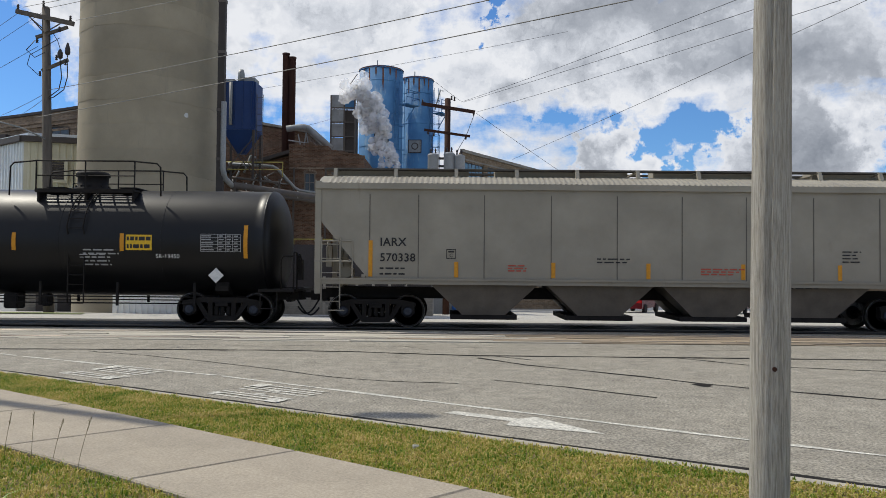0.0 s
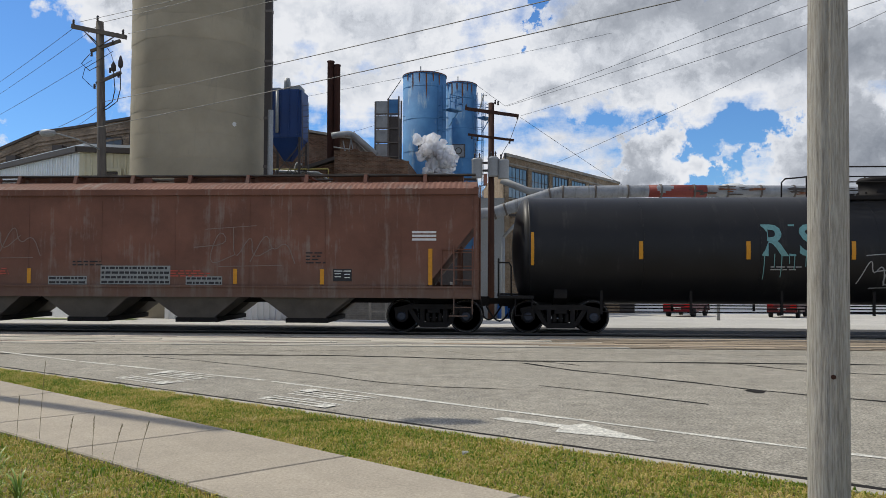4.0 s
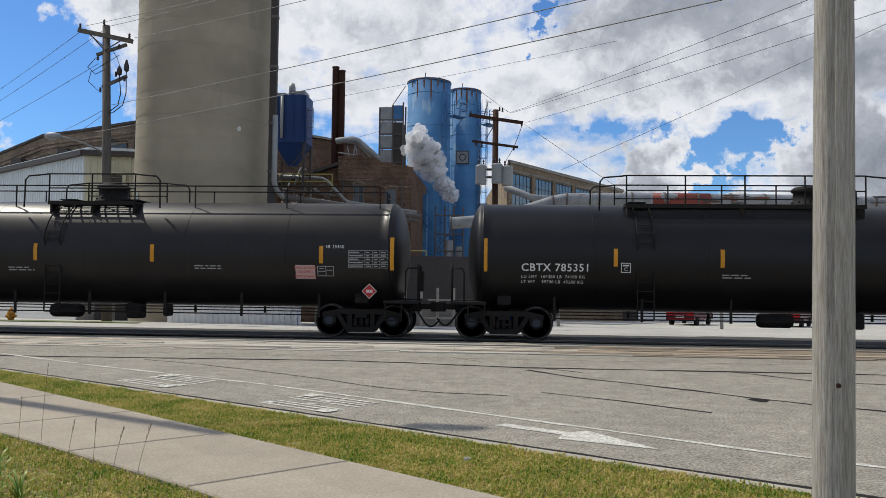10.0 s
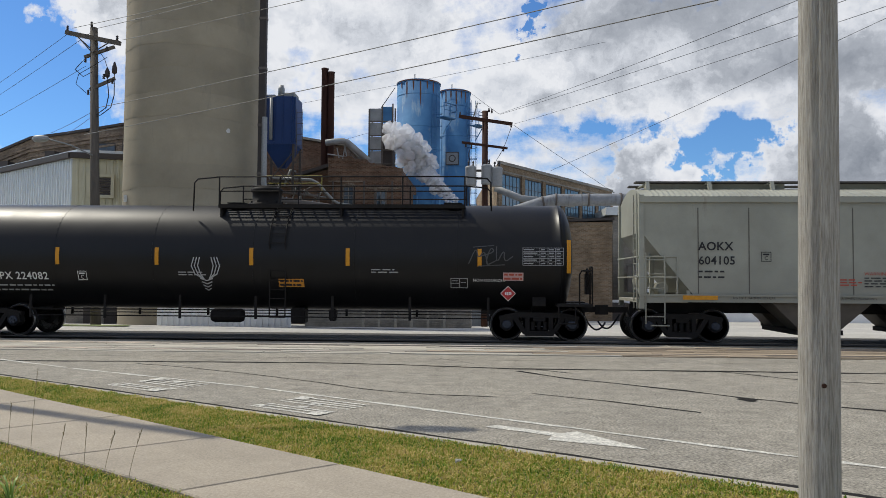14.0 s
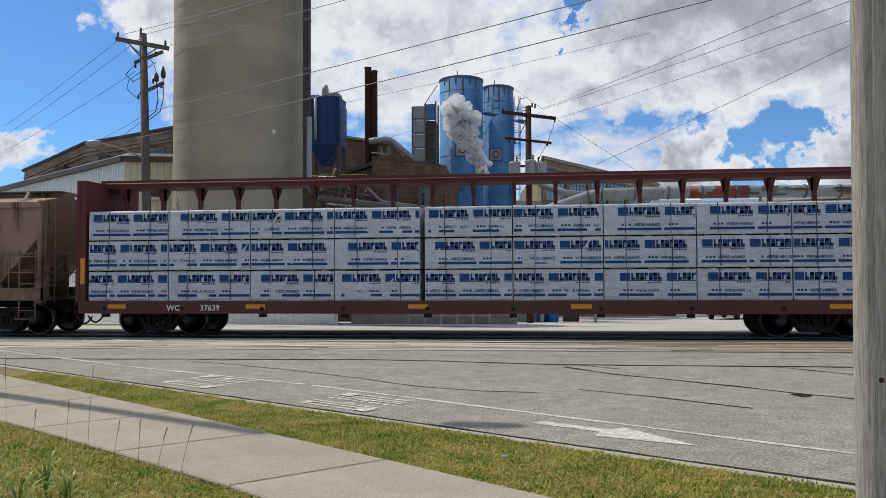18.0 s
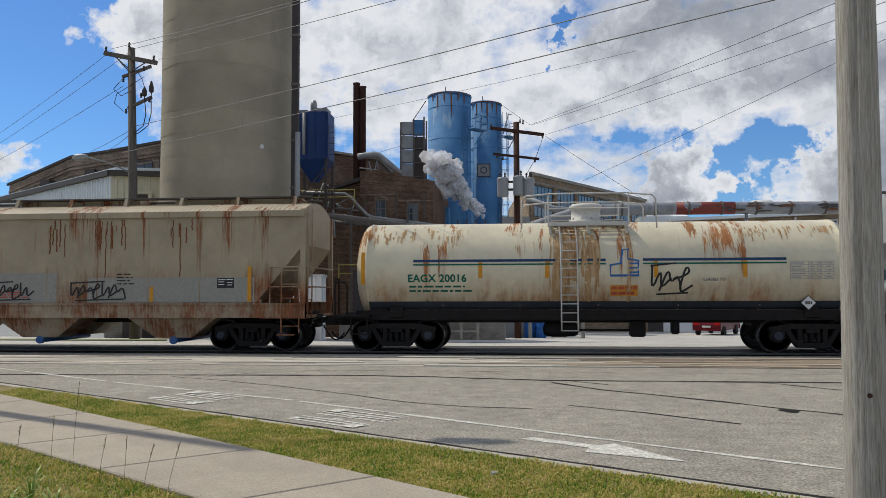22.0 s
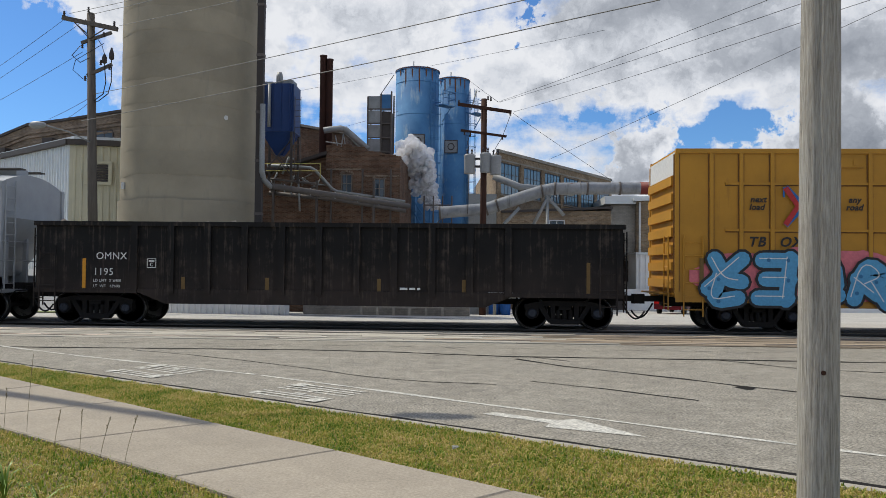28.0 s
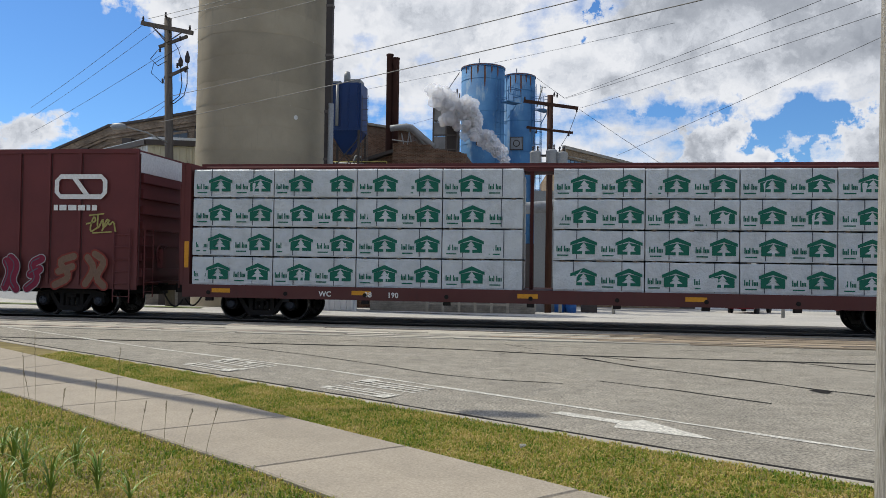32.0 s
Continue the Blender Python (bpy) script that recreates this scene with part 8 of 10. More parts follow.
    for k in range(bays):
        bm = B()
        c = bay_x[k] - h if bay_x else -span / 2 + span * (k + 0.5) / bays
        wd = span / bays
        bot = 0.40
        for y0, y1 in ((-1.45, -0.34), (0.34, 1.45)):
            t = [bm.verts.new(p) for p in ((c - wd * bay_w, y0, zsb + 0.02), (c + wd * bay_w, y0, zsb + 0.02), (c + wd * bay_w, y1, zsb + 0.02), (c - wd * bay_w, y1, zsb + 0.02))]
            ym = (y0 + y1) / 2
            b = [bm.verts.new(p) for p in ((c - wd * bay_w * 0.4, ym - 0.4, bot), (c + wd * bay_w * 0.4, ym - 0.4, bot), (c + wd * bay_w * 0.4, ym + 0.4, bot), (c - wd * bay_w * 0.4, ym + 0.4, bot))]
            bm.faces.new(t)
            bm.faces.new(b[::-1])
            for i in range(4):
                bm.faces.new((t[(i + 1) % 4], t[i], b[i], b[(i + 1) % 4]))
        ob = part("hopper_bay", bm, bay_mat or sm, car)
        bm = B()
        if outlet:
            rod(bm, (c, -1.25, 0.33), (c, 1.25, 0.33), 0.08, 14)
            rod(bm, (c, -1.32, 0.33), (c, -1.2, 0.33), 0.11, 14)
        else:
            gw = wd * (0.31 if bay_w > 0.45 else 0.19)
            box(bm, c - gw, c + gw, -1.28, 1.28, 0.27, 0.40)
            rod(bm, (c - 0.2, -1.34, 0.33), (c - 0.2, 1.34, 0.33), 0.05, 8)
        part("outlet_gate", bm, outlet or steel_dark, ob)
    # ends: posts, ladders, platforms
    for s in (-1, 1):
        e = s * h
        bm = B()
        for y in (-w + 0.03, w - 0.03):
            box(bm, min(e, e - s * 0.14), max(e, e - s * 0.14), y - 0.06, y + 0.06, 0.95, ze + 0.05)
            box(bm, min(e - s * cut, e - s * (cut - 0.1)), max(e - s * cut, e - s * (cut - 0.1)), y - 0.04, y + 0.04, zs, zs + 0.1)
        for y in (-0.5, 0.5):
            box(bm, min(e - s * 0.5, e - s * 0.62), max(e - s * 0.5, e - s * 0.62), y - 0.06, y + 0.06, 1.1, zc - 0.3)
        box(bm, min(e, e - s * 1.3), max(e, e - s * 1.3), -w + 0.05, w - 0.05, zsb - 0.02, zsb + 0.06)
        part("end_frame", bm, sm, car)
        ladder(car, e - s * 0.42, -w - 0.03, 0.55, zs + 1.1, sm, 0.5, "x", 5, name="side_ladder")
        ladder(car, e + s * 0.03, -w + 0.35, 0.95, ze + 0.1, sm, 0.45, "y", 9, name="end_ladder")
        bm = B()
        for z in (zs + 0.45, zs + 1.0):
            rod(bm, (e + s * 0.02, -w, z), (e + s * 0.02, w, z), 0.02, 6)
            rod(bm, (e - s * 1.0, -w - 0.02, z), (e, -w - 0.02, z), 0.02, 6)
        rod(bm, (e - s * 1.0, -w - 0.02, zs - 0.1), (e - s * 1.0, -w - 0.02, zs + 1.0), 0.02, 6)
        rod(bm, (e - s * 0.3, -w - 0.02, 0.5), (e - s * 0.8, -w - 0.02, 0.5), 0.02, 6)
        part("end_handrail", bm, sm, car)
    bm = B()
    rod(bm, (-h + 0.5, 0.2, zs + 0.35), (-h + 0.5, 0.9, zs + 0.35), 0.22, 12)
    part("air_reservoir", bm, sm, car)
    bm = B()
    rod(bm, (-h + 0.75, -1.0, zs + 0.15), (-h + 0.75, -0.2, zs + 0.15), 0.16, 12)
    part("air_reservoir", bm, sm, car)
    brake_wheel(car, -h + 0.25, -0.85, zs + 0.75, sm)
    side = flat_side(-w - 0.014)
    for i, x in enumerate(strips):
        tall = i == 0 or i == len(strips) - 1
        marker(car, x - h, zs + 0.04, zs + (1.02 if tall else 0.46), side, 0.11)
    return car, h, side


def car_paint(name, base, streak=0.18, scol=(0.16, 0.12, 0.09), rough=0.55, dirt=0.45, dcol=(0.16, 0.13, 0.10), var=0.16, sscale=1.0):
    return material(name, base, rough, var, 0.8, fine=40, bump=0.05, streak=streak, streak_col=scol, dirt=dirt, dirt_col=dcol, dirt_h=1.5, streak_scale=sscale, spec=0.2)


board_mat = material("running_board_grime", (0.10, 0.092, 0.082), 0.8, 0.3, 3, spec=0.15)
HOP_TAN = car_paint("hopper_tan_grey", (0.285, 0.262, 0.215), 0.15)
HOP_LIGHT = car_paint("hopper_light_grey", (0.3, 0.315, 0.325), 0.10, dirt=0.25)
HOP_PALE = car_paint("hopper_pale_grey", (0.34, 0.36, 0.35), 0.12, dirt=0.2)
HOP_CREAM = car_paint("hopper_cream_grey", (0.31, 0.31, 0.26), 0.2)
HOP_WHITE = car_paint("hopper_white_grey", (0.35, 0.365, 0.38), 0.08, dirt=0.2)
HOP_BROWN = car_paint("hopper_rust_brown", (0.16, 0.075, 0.052), 0.5, (0.24, 0.20, 0.17), 0.75, 0.8, (0.11, 0.09, 0.07), 0.3)
HOP_RUST = rusted("hopper_rusted_tan", (0.35, 0.29, 0.195), (0.24, 0.075, 0.025), 3.85, 1.3, 1.95, 1.15)
HOP_OXIDE = rusted("hopper_peeling_oxide", (0.25, 0.165, 0.115), (0.10, 0.05, 0.036), 4.1, 1.5, 2.6, 0.9)
RIB_TAN = rusted("rib_pale_tan", (0.40, 0.32, 0.225), (0.16, 0.08, 0.05), 4.1, 0.8, 1.7, 0.6)
HOP_PINK = rusted("hopper_faded_red", (0.165, 0.072, 0.056), (0.27, 0.23, 0.195), 3.9, 0.12, 2.55, 1.3, fine_x=3.0)
BAY_DARK = material("bay_grey_brown", (0.105, 0.086, 0.067), 0.7, 0.3, 2, fine=30, bump=0.1)
# dark seam lines: lap shading put into the colour, along with dirt
seam_mat = material("seam_shade_grime", (0.10, 0.09, 0.075), 0.7, 0.35, 2, fine=30, bump=0.1)
seam_faint = material("seam_faint_grey", (0.215, 0.22, 0.22), 0.7, 0.3, 2, fine=30, bump=0.1)
BLUE_OUT = plain("blue_outlet", (0.05, 0.12, 0.3), 0.5)


def hopper_text(car, h, side, ink, mark, number, x, zm, zn, size=0.31, limits=()):
    words(car, mark, x - h, zm, size, side, ink, bold=0.006)
    words(car, number, x - h, zn, size, side, ink, bold=0.004)
    for k, ln in enumerate(limits):
        words(car, ln, x - h, zn - 0.23 - 0.14 * k, 0.105, side, ink, space=1.1)
    if not limits:
        small_print(car, x - h, zn - 0.19, 0.85, 2, side, ink, 0.15, 7, 0.045)


def fill_hopper(c, ink, mark, number, seed, tx, zm, zn, plate, limits=()):
    car, h, side = c
    hopper_text(car, h, side, ink, mark, number, tx, zm, zn, limits=limits)
    plate_box(car, plate - h, zn + 0.08, side, ink)
    small_print(car, 5.2 - h, 1.75, 0.6, 3, side, red_ink if ink is black_ink else ink, 0.07, seed, 0.035)
    small_print(car, 7.6 - h, 1.95, 0.9, 2, side, ink, 0.09, seed + 1, 0.035)
    small_print(car, 10.4 - h, 1.7, 1.2, 3, side, red_ink if ink is black_ink else ink, 0.07, seed + 2, 0.035)
    small_print(car, 14.2 - h, 2.2, 0.55, 4, side, ink, 0.09, seed + 3, 0.032)
    small_print(car, 2.2 - h, 1.28, 0.5, 2, side, ink, 0.07, seed + 4, 0.035)
    small_print(car, 12.8 - h, 1.28, 0.8, 2, side, ink, 0.07, seed + 5, 0.03)
    return car, h, side


# ---- centre beam flat cars ----
BEAM_RED = car_paint("centre_beam_oxide", (0.10, 0.028, 0.026), 0.3, (0.05, 0.025, 0.02), 0.6, 0.4, (0.06, 0.045, 0.04))
WRAP_BLUE = material("bundle_wrap_white", (0.47, 0.50, 0.55), 0.4, 0.16, 3, fine=9, bump=1.0, bump_dist=0.05, stretch=(1, 1, 2), spec=0.4)
WRAP_PALE = material("bundle_wrap_pale", (0.47, 0.50, 0.52), 0.4, 0.14, 2.5, fine=8, bump=0.9, bump_dist=0.05, spec=0.4)
ink_blue = plain("wrap_blue_ink", (0.006, 0.05, 0.165), 0.5)
ink_green = plain("wrap_green_ink", (0.004, 0.115, 0.075), 0.5)
strap_mat = plain("strap", (0.05, 0.06, 0.08), 0.4)


def bundle(car, x0, x1, z0, z1, wrap, ink, style, seed):
    """One wrapped lumber bundle with slightly bulged faces, straps and printed marks."""
    rnd = random.Random(seed)
    y0 = -1.46 + rnd.uniform(-0.015, 0.015)
    for ya, yb in ((y0, -0.12), (0.12, 1.46)):
        bm = B()
        n = 8
        rows = []
        for i in range(n + 1):
            x = x0 + 0.015 + (x1 - x0 - 0.03) * i / n
            e = 0.03 * (rnd.random() - 0.5)
            rows.append([bm.verts.new(p) for p in ((x, ya, z0 + 0.02), (x, ya - 0.012 + e, z0 + 0.07), (x, ya - 0.014 + e, (z0 + z1) / 2 + e), (x, ya - 0.01 - e, z1 - 0.04), (x, ya + 0.03, z1 + e * 0.5), (x, yb, z1), (x, yb, z0 + 0.02))])
        for a, b in zip(rows, rows[1:]):
            for k in range(7):
                bm.faces.new((a[k], b[k], b[(k + 1) % 7], a[(k + 1) % 7]))
        bm.faces.new(rows[0])
        bm.faces.new(rows[-1][::-1])
        ob2 = part("lumber_pack", bm, wrap, car, "shrink-wrapped lumber bundle")
        if ya < 0:
            ob = ob2
    y0 -= 0.018
    for x in (x0 + 0.25, (x0 + x1) / 2, x1 - 0.25):
        bm = B()
        box(bm, x - 0.05, x + 0.05, -1.44, 1.44, z0 - 0.03, z0 + 0.02)
        part("bearer", bm, BUNDLE_WOOD, ob)
    for k in range(2):
        x = x0 + (x1 - x0) * (k + 0.5) / 2 + rnd.uniform(-0.05, 0.05)
        bm = B()
        box(bm, x - 0.010, x + 0.010, y0 - 0.006, y0 + 0.01, z0 + 0.05, z1 + 0.005)
        part("strap", bm, strap_mat, ob)
    # printed marks
    bm = B()
    sd = flat_side(y0 - 0.004)
    hgt = z1 - z0
    off = rnd.uniform(-0.5, 0.3) if style == "blue" else rnd.uniform(-0.06, 0.0)
    u = x0 + 0.15 + off
    while u < x1 - 0.1:
        def q(a, b, c, d):
            a, b = max(a, x0 + 0.03), min(b, x1 - 0.03)
            if b - a > 0.02:
                sticker(bm, a, b, z0 + c * hgt, z0 + d * hgt, sd)
        if style == "blue":
            q(u - 0.03, u + 0.24, 0.66, 0.88)
            for k in range(7):
                a_ = u + 0.27 + k * 0.115
                q(a_, a_ + (0.1 if k % 3 else 0.045), 0.66, 0.88)
                q(a_, a_ + 0.1, 0.80 if k % 2 else 0.66, 0.88 if k % 2 else 0.74)
            q(u - 0.03, u + 1.07, 0.625, 0.65)
            for k in range(5):
                q(u + 0.7 + k * 0.075, u + 0.75 + k * 0.075, 0.56, 0.60)
            if x0 < u + 0.38 and u + 0.98 < x1 - 0.02:
                words(ob, "WE'RE HIRING!", u + 0.38, z0 + 0.29 * hgt, 0.105, sd, ink, space=0.95, bold=0.002)
            for k in range(3):
                q(u + 0.06 + k * 0.09, u + 0.12 + k * 0.09, 0.31, 0.37)
            q(u - 0.05, u + 1.1, 0.16, 0.24)
            u += 1.22
        else:
            c = u + 0.70
            # house outline with a fir inside
            if x0 + 0.36 < c < x1 - 0.36:
                for pts in ([(-0.36, 0.14), (-0.20, 0.14), (-0.20, 0.62), (-0.36, 0.56)], [(0.20, 0.14), (0.36, 0.14), (0.36, 0.56), (0.20, 0.62)], [(-0.42, 0.54), (0, 0.74), (0, 0.94), (-0.42, 0.68)], [(0, 0.74), (0.42, 0.54), (0.42, 0.68), (0, 0.94)], [(-0.20, 0.14), (-0.045, 0.14), (-0.045, 0.28), (-0.20, 0.28)], [(0.045, 0.14), (0.20, 0.14), (0.20, 0.28), (0.045, 0.28)], [(-0.20, 0.30), (-0.05, 0.46), (-0.12, 0.46), (0, 0.68), (-0.20, 0.62)], [(0.20, 0.30), (0.20, 0.62), (0, 0.68), (0.12, 0.46), (0.05, 0.46)]):
                    bm.faces.new([bm.verts.new((c + 0.84 * a, y0 - 0.008, z0 + (0.12 + 0.72 * b) * hgt)) for a, b in pts])
            for k in range(9):
                if k != 4:
                    q(u - 0.02 + k * 0.04, u + 0.010 + k * 0.04, 0.30, 0.42 + (0.07 if k in (0, 5, 3) else 0))
            q(u, u + 0.30, 0.16, 0.20)
            u += 1.19
    part("printed_mark", bm, ink, ob)


BUNDLE_WOOD = material("bearer_wood", (0.16, 0.13, 0.10), 0.8, 0.2, 6)


def centre_beam_car(label, left, right, wrap, ink, style, load_top, tiers, gap_at=None, cover=0):
    car, h = rail_car(label, "lumber flat car", left, right, 2.2)
    w = 1.5
    deck = 1.0
    bm = B()
    box(bm, -h, h, -w, w, deck - 0.12, deck)
    part("deck", bm, BEAM_RED, car, "oxide red steel deck")
    for y in (-w, w):
        bm = B()
        box(bm, -h, h, y - 0.05, y + 0.05, deck - 0.34, deck + 0.02)
        part("side_sill", bm, BEAM_RED, car)
    bm = B()
    box(bm, -h + 0.1, h - 0.1, -0.3, 0.3, 0.72, deck - 0.12)
    part("centre_sill", bm, BEAM_RED, car)
    for s in (-1, 1):
        bm = B()
        e = s * h
        box(bm, min(e, e - s * 0.18), max(e, e - s * 0.18), -w, w, deck, 4.5)
        plate = part("bulkhead", bm, BEAM_RED, car, "ribbed steel end bulkhead")
        for y in (-w + 0.05, -0.5, 0.5, w - 0.05):
            bm = B()
            box(bm, min(e, e + s * 0.10), max(e, e + s * 0.10), y - 0.06, y + 0.06, deck, 4.5)
            part("bulkhead_post", bm, BEAM_RED, plate)
        for z in (1.7, 2.4, 3.1, 3.8):
            bm = B()
            box(bm, min(e, e + s * 0.08), max(e, e + s * 0.08), -w, w, z - 0.05, z + 0.05)
            part("bulkhead_bar", bm, BEAM_RED, plate)
        ladder(car, e + s * 0.16, -w + 0.3, 0.9, 3.9, BEAM_RED, 0.42, "y", 8)
        marker(car, e - s * 0.09, 1.5, 2.25, flat_side(-w - 0.006), 0.13)
    bm = B()
    box(bm, -h, h, -0.42, 0.42, 4.38, 4.62)
    n = 19
    for k in range(n):
        x = -h + 0.6 + (2 * h - 1.2) * k / (n - 1)
        box(bm, x - 0.05, x + 0.05, -0.08, 0.08, deck, 4.38)
        prism(bm, [(-0.42, 4.38), (0.42, 4.38), (0.1, 4.02), (-0.1, 4.02)], "x", x - 0.05, x + 0.05)
    part("centre_beam", bm, BEAM_RED, car, "tall centre beam with posts and top chord")
    bm = B()
    rod(bm, (-h + 0.2, -0.5, 4.5), (h - 0.2, -0.5, 4.5), 0.03, 6)
    part("top_pipe", bm, BEAM_RED, car)
    th = (load_top - deck) / tiers
    seed = int(left)
    for r_ in range(tiers):
        x = -h + 0.25
        k = 0
        while x < h - 0.4:
            l = 2.42
            if gap_at and gap_at[0] - h <= x + 0.2 < gap_at[1] - h:
                x = gap_at[1] - h
            q = min(x + l, h - 0.25)
            if gap_at and x < gap_at[0] - h < q:
                q = gap_at[0] - h
            if q - x > 0.5:
                bundle(car, x, q, deck + r_ * th, deck + (r_ + 1) * th - 0.02, wrap, ink, style, seed + r_ * 37 + k)
            x = q
            k += 1
    n = 10
    for k in range(n):
        bm = B()
        x = -h + 0.8 + (2 * h - 1.6) * k / (n - 1)
        box(bm, x - 0.1, x + 0.1, -w - 0.03, -w + 0.1, deck - 0.44, deck - 0.3)
        rod(bm, (x, -w - 0.075, deck - 0.2), (x, -w - 0.04, deck - 0.2), 0.06, 10)
        part("winch", bm, steel_dark, car)
    for x in (-h + 0.9, -h + 5.0, -h + 9.6, -h + 14, h - 2.0):
        bm = B()
        sticker(bm, x, x + 0.55, deck - 0.2, deck - 0.08, flat_side(-w - 0.058))
        part("reflector_strip", bm, yellow_mark, car, "yellow reflective strip")
    return car, h, flat_side(-w - 0.058)


# ---- boxcars ----
BOX_YELLOW = car_paint("boxcar_yellow", (0.43, 0.215, 0.028), 0.22, (0.22, 0.11, 0.03), 0.5, 0.4, (0.2, 0.12, 0.05))
# darker body tones that paint seam shadow onto yellow and red boxcars
BOX_SHADE_YELLOW = material("boxcar_seam_shade_yellow", (0.15, 0.07, 0.018), 0.75, 0.35, 2.5, fine=30, bump=0.1)
BOX_SHADE_RED = material("boxcar_seam_shade_red", (0.055, 0.018, 0.018), 0.75, 0.3, 2.5, fine=30, bump=0.1)
BOX_RED = car_paint("boxcar_oxide", (0.115, 0.030, 0.030), 0.22, (0.06, 0.03, 0.025), 0.55, 0.4, (0.07, 0.045, 0.04))
BOX_BLACK = car_paint("boxcar_door_black", (0.010, 0.010, 0.012), 0.1)
white_end = plain("white_end_sheet", (0.68, 0.68, 0.66), 0.5)


def boxcar(label, left, right, mat, doors, door_mat, hgt=4.9, posts=(), belts=(), low=0.72):
    car, h = rail_car(label, "boxcar", left, right, 2.33)
    w = 1.55
    zb = 0.95
    bm = B()
    box(bm, -h, h, -w, w, zb, hgt)
    part("body", bm, mat, car, "tall ribbed steel boxcar body")
    bm = B()
    for y in (-w, w):
        box(bm, -h - 0.01, h + 0.01, y - 0.04, y + 0.04, hgt - 0.10, hgt + 0.03)
        prism(bm, [(-h, zb + 0.15), (h, zb + 0.15), (h, zb - 0.12), (h - 3.2, zb - 0.12), (h - 4.0, low), (-h + 4.0, low), (-h + 3.2, zb - 0.12), (-h, zb - 0.12)], "y", y - 0.03, y + 0.03)
    part("side_sill", bm, mat, car)
    d0, d1 = doors
    for x in [-h + 0.02] + [q - h for q in posts] + [h - 0.02]:
        if d0 - h - 0.2 < x < d1 - h + 0.2:
            continue
        for y in (-w - 0.03, w + 0.03):
            bm = B()
            box(bm, x - 0.05, x + 0.05, y - 0.03, y + 0.03, zb, hgt - 0.1)
            part("side_post", bm, mat, car)
        # flat dark strip behind the post: its edge shadow as colour
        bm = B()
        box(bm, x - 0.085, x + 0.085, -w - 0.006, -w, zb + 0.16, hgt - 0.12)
        part("post_seam", bm, BOX_SHADE_YELLOW if mat is BOX_YELLOW else BOX_SHADE_RED, car)
    for z in belts:
        for a, b in ((-h + 1.3, d0 - h - 0.1), (d1 - h + 0.1, h - 1.3)):
            for y in (-w - 0.025, w + 0.025):
                bm = B()
                box(bm, a, b, y - 0.025, y + 0.025, z - 0.035, z + 0.035)
                part("side_belt", bm, mat, car)
            # shadow below the belt, painted as a thin dark strip
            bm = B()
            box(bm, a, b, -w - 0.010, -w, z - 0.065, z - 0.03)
            part("belt_seam", bm, BOX_SHADE_YELLOW, car)
    nd = 2
    for k in range(nd):
        bm = B()
        a = d0 - h + (d1 - d0) * k / nd + 0.02
        b = d0 - h + (d1 - d0) * (k + 1) / nd - 0.02
        box(bm, a, b, -w - 0.08, -w, zb + 0.12, hgt - 0.28)
        ob = part("plug_door", bm, door_mat, car, "wide sliding plug door")
        for q in (a + 0.06, (a + b) / 2, b - 0.06):
            bm = B()
            box(bm, q - 0.04, q + 0.04, -w - 0.12, -w - 0.08, zb + 0.12, hgt - 0.28)
            part("door_post", bm, door_mat, ob)
        for z in (1.5, 2.4, 3.3, 4.2):
            bm = B()
            box(bm, a, b, -w - 0.105, -w - 0.08, z - 0.04, z + 0.04)
            part("door_rib", bm, door_mat, ob)
        bm = B()
        for q in (a + 0.35, b - 0.35):
            rod(bm, (q, -w - 0.15, zb + 0.2), (q, -w - 0.15, hgt - 0.35), 0.025, 6)
        rod(bm, ((a + b) / 2 - 0.3, -w - 0.16, 2.0), ((a + b) / 2 + 0.3, -w - 0.16, 2.0), 0.03, 6)
        part("lock_bar", bm, steel_dark, ob)
    bm = B()
    box(bm, d0 - h - 1.2, d1 - h + 1.2, -w - 0.14, -w - 0.02, zb - 0.02, zb + 0.07)
    box(bm, d0 - h - 1.2, d1 - h + 1.2, -w - 0.14, -w - 0.02, hgt - 0.24, hgt - 0.17)
    part("door_track", bm, mat, car)
    for s in (-1, 1):
        e = s * h
        bm = B()
        for k in range(7):
            z = 1.35 + k * 0.46
            prism(bm, [(-w + 0.1, z - 0.15), (w - 0.1, z - 0.15), (w - 0.1, z + 0.09), (-w + 0.1, z + 0.09)], "x", e, e + s * 0.10)
        part("end_rib", bm, mat, car, "corrugated end ribs")
        bm = B()
        box(bm, min(e, e + s * 0.02), max(e, e + s * 0.02), -w + 0.05, w - 0.05, hgt - 0.65, hgt - 0.06)
        part("end_sheet", bm, white_end, car, "white upper end sheet")
        ladder(car, e - s * 0.45, -w - 0.06, 0.45, 2.6, mat, 0.5, "x", 6, name="side_ladder")
        ladder(car, e + s * 0.17, -w + 0.35, 0.6, 2.6, mat, 0.5, "y", 6, name="end_ladder")
        bm = B()
        box(bm, min(e, e + s * 0.35), max(e, e + s * 0.35), -1.2, 1.2, 1.02, 1.06)
        part("end_platform", bm, mat, car)
    brake_wheel(car, h + 0.2, -0.5, 1.9, mat)
    bm = B()
    box(bm, -h + 0.1, h - 0.1, -0.3, 0.3, 0.66, zb)
    part("centre_sill", bm, steel_dark, car)
    return car, h, flat_side(-w - 0.066)


# ---- gondola ----
GON_BLACK = car_paint("gondola_black", (0.010, 0.0095, 0.0095), 0.5, (0.09, 0.07, 0.055), 0.75, 0.5, (0.07, 0.05, 0.04), 0.4, 3.0)
SCRAP = material("scrap_load", (0.22, 0.19, 0.16), 0.85, 0.4, 3)


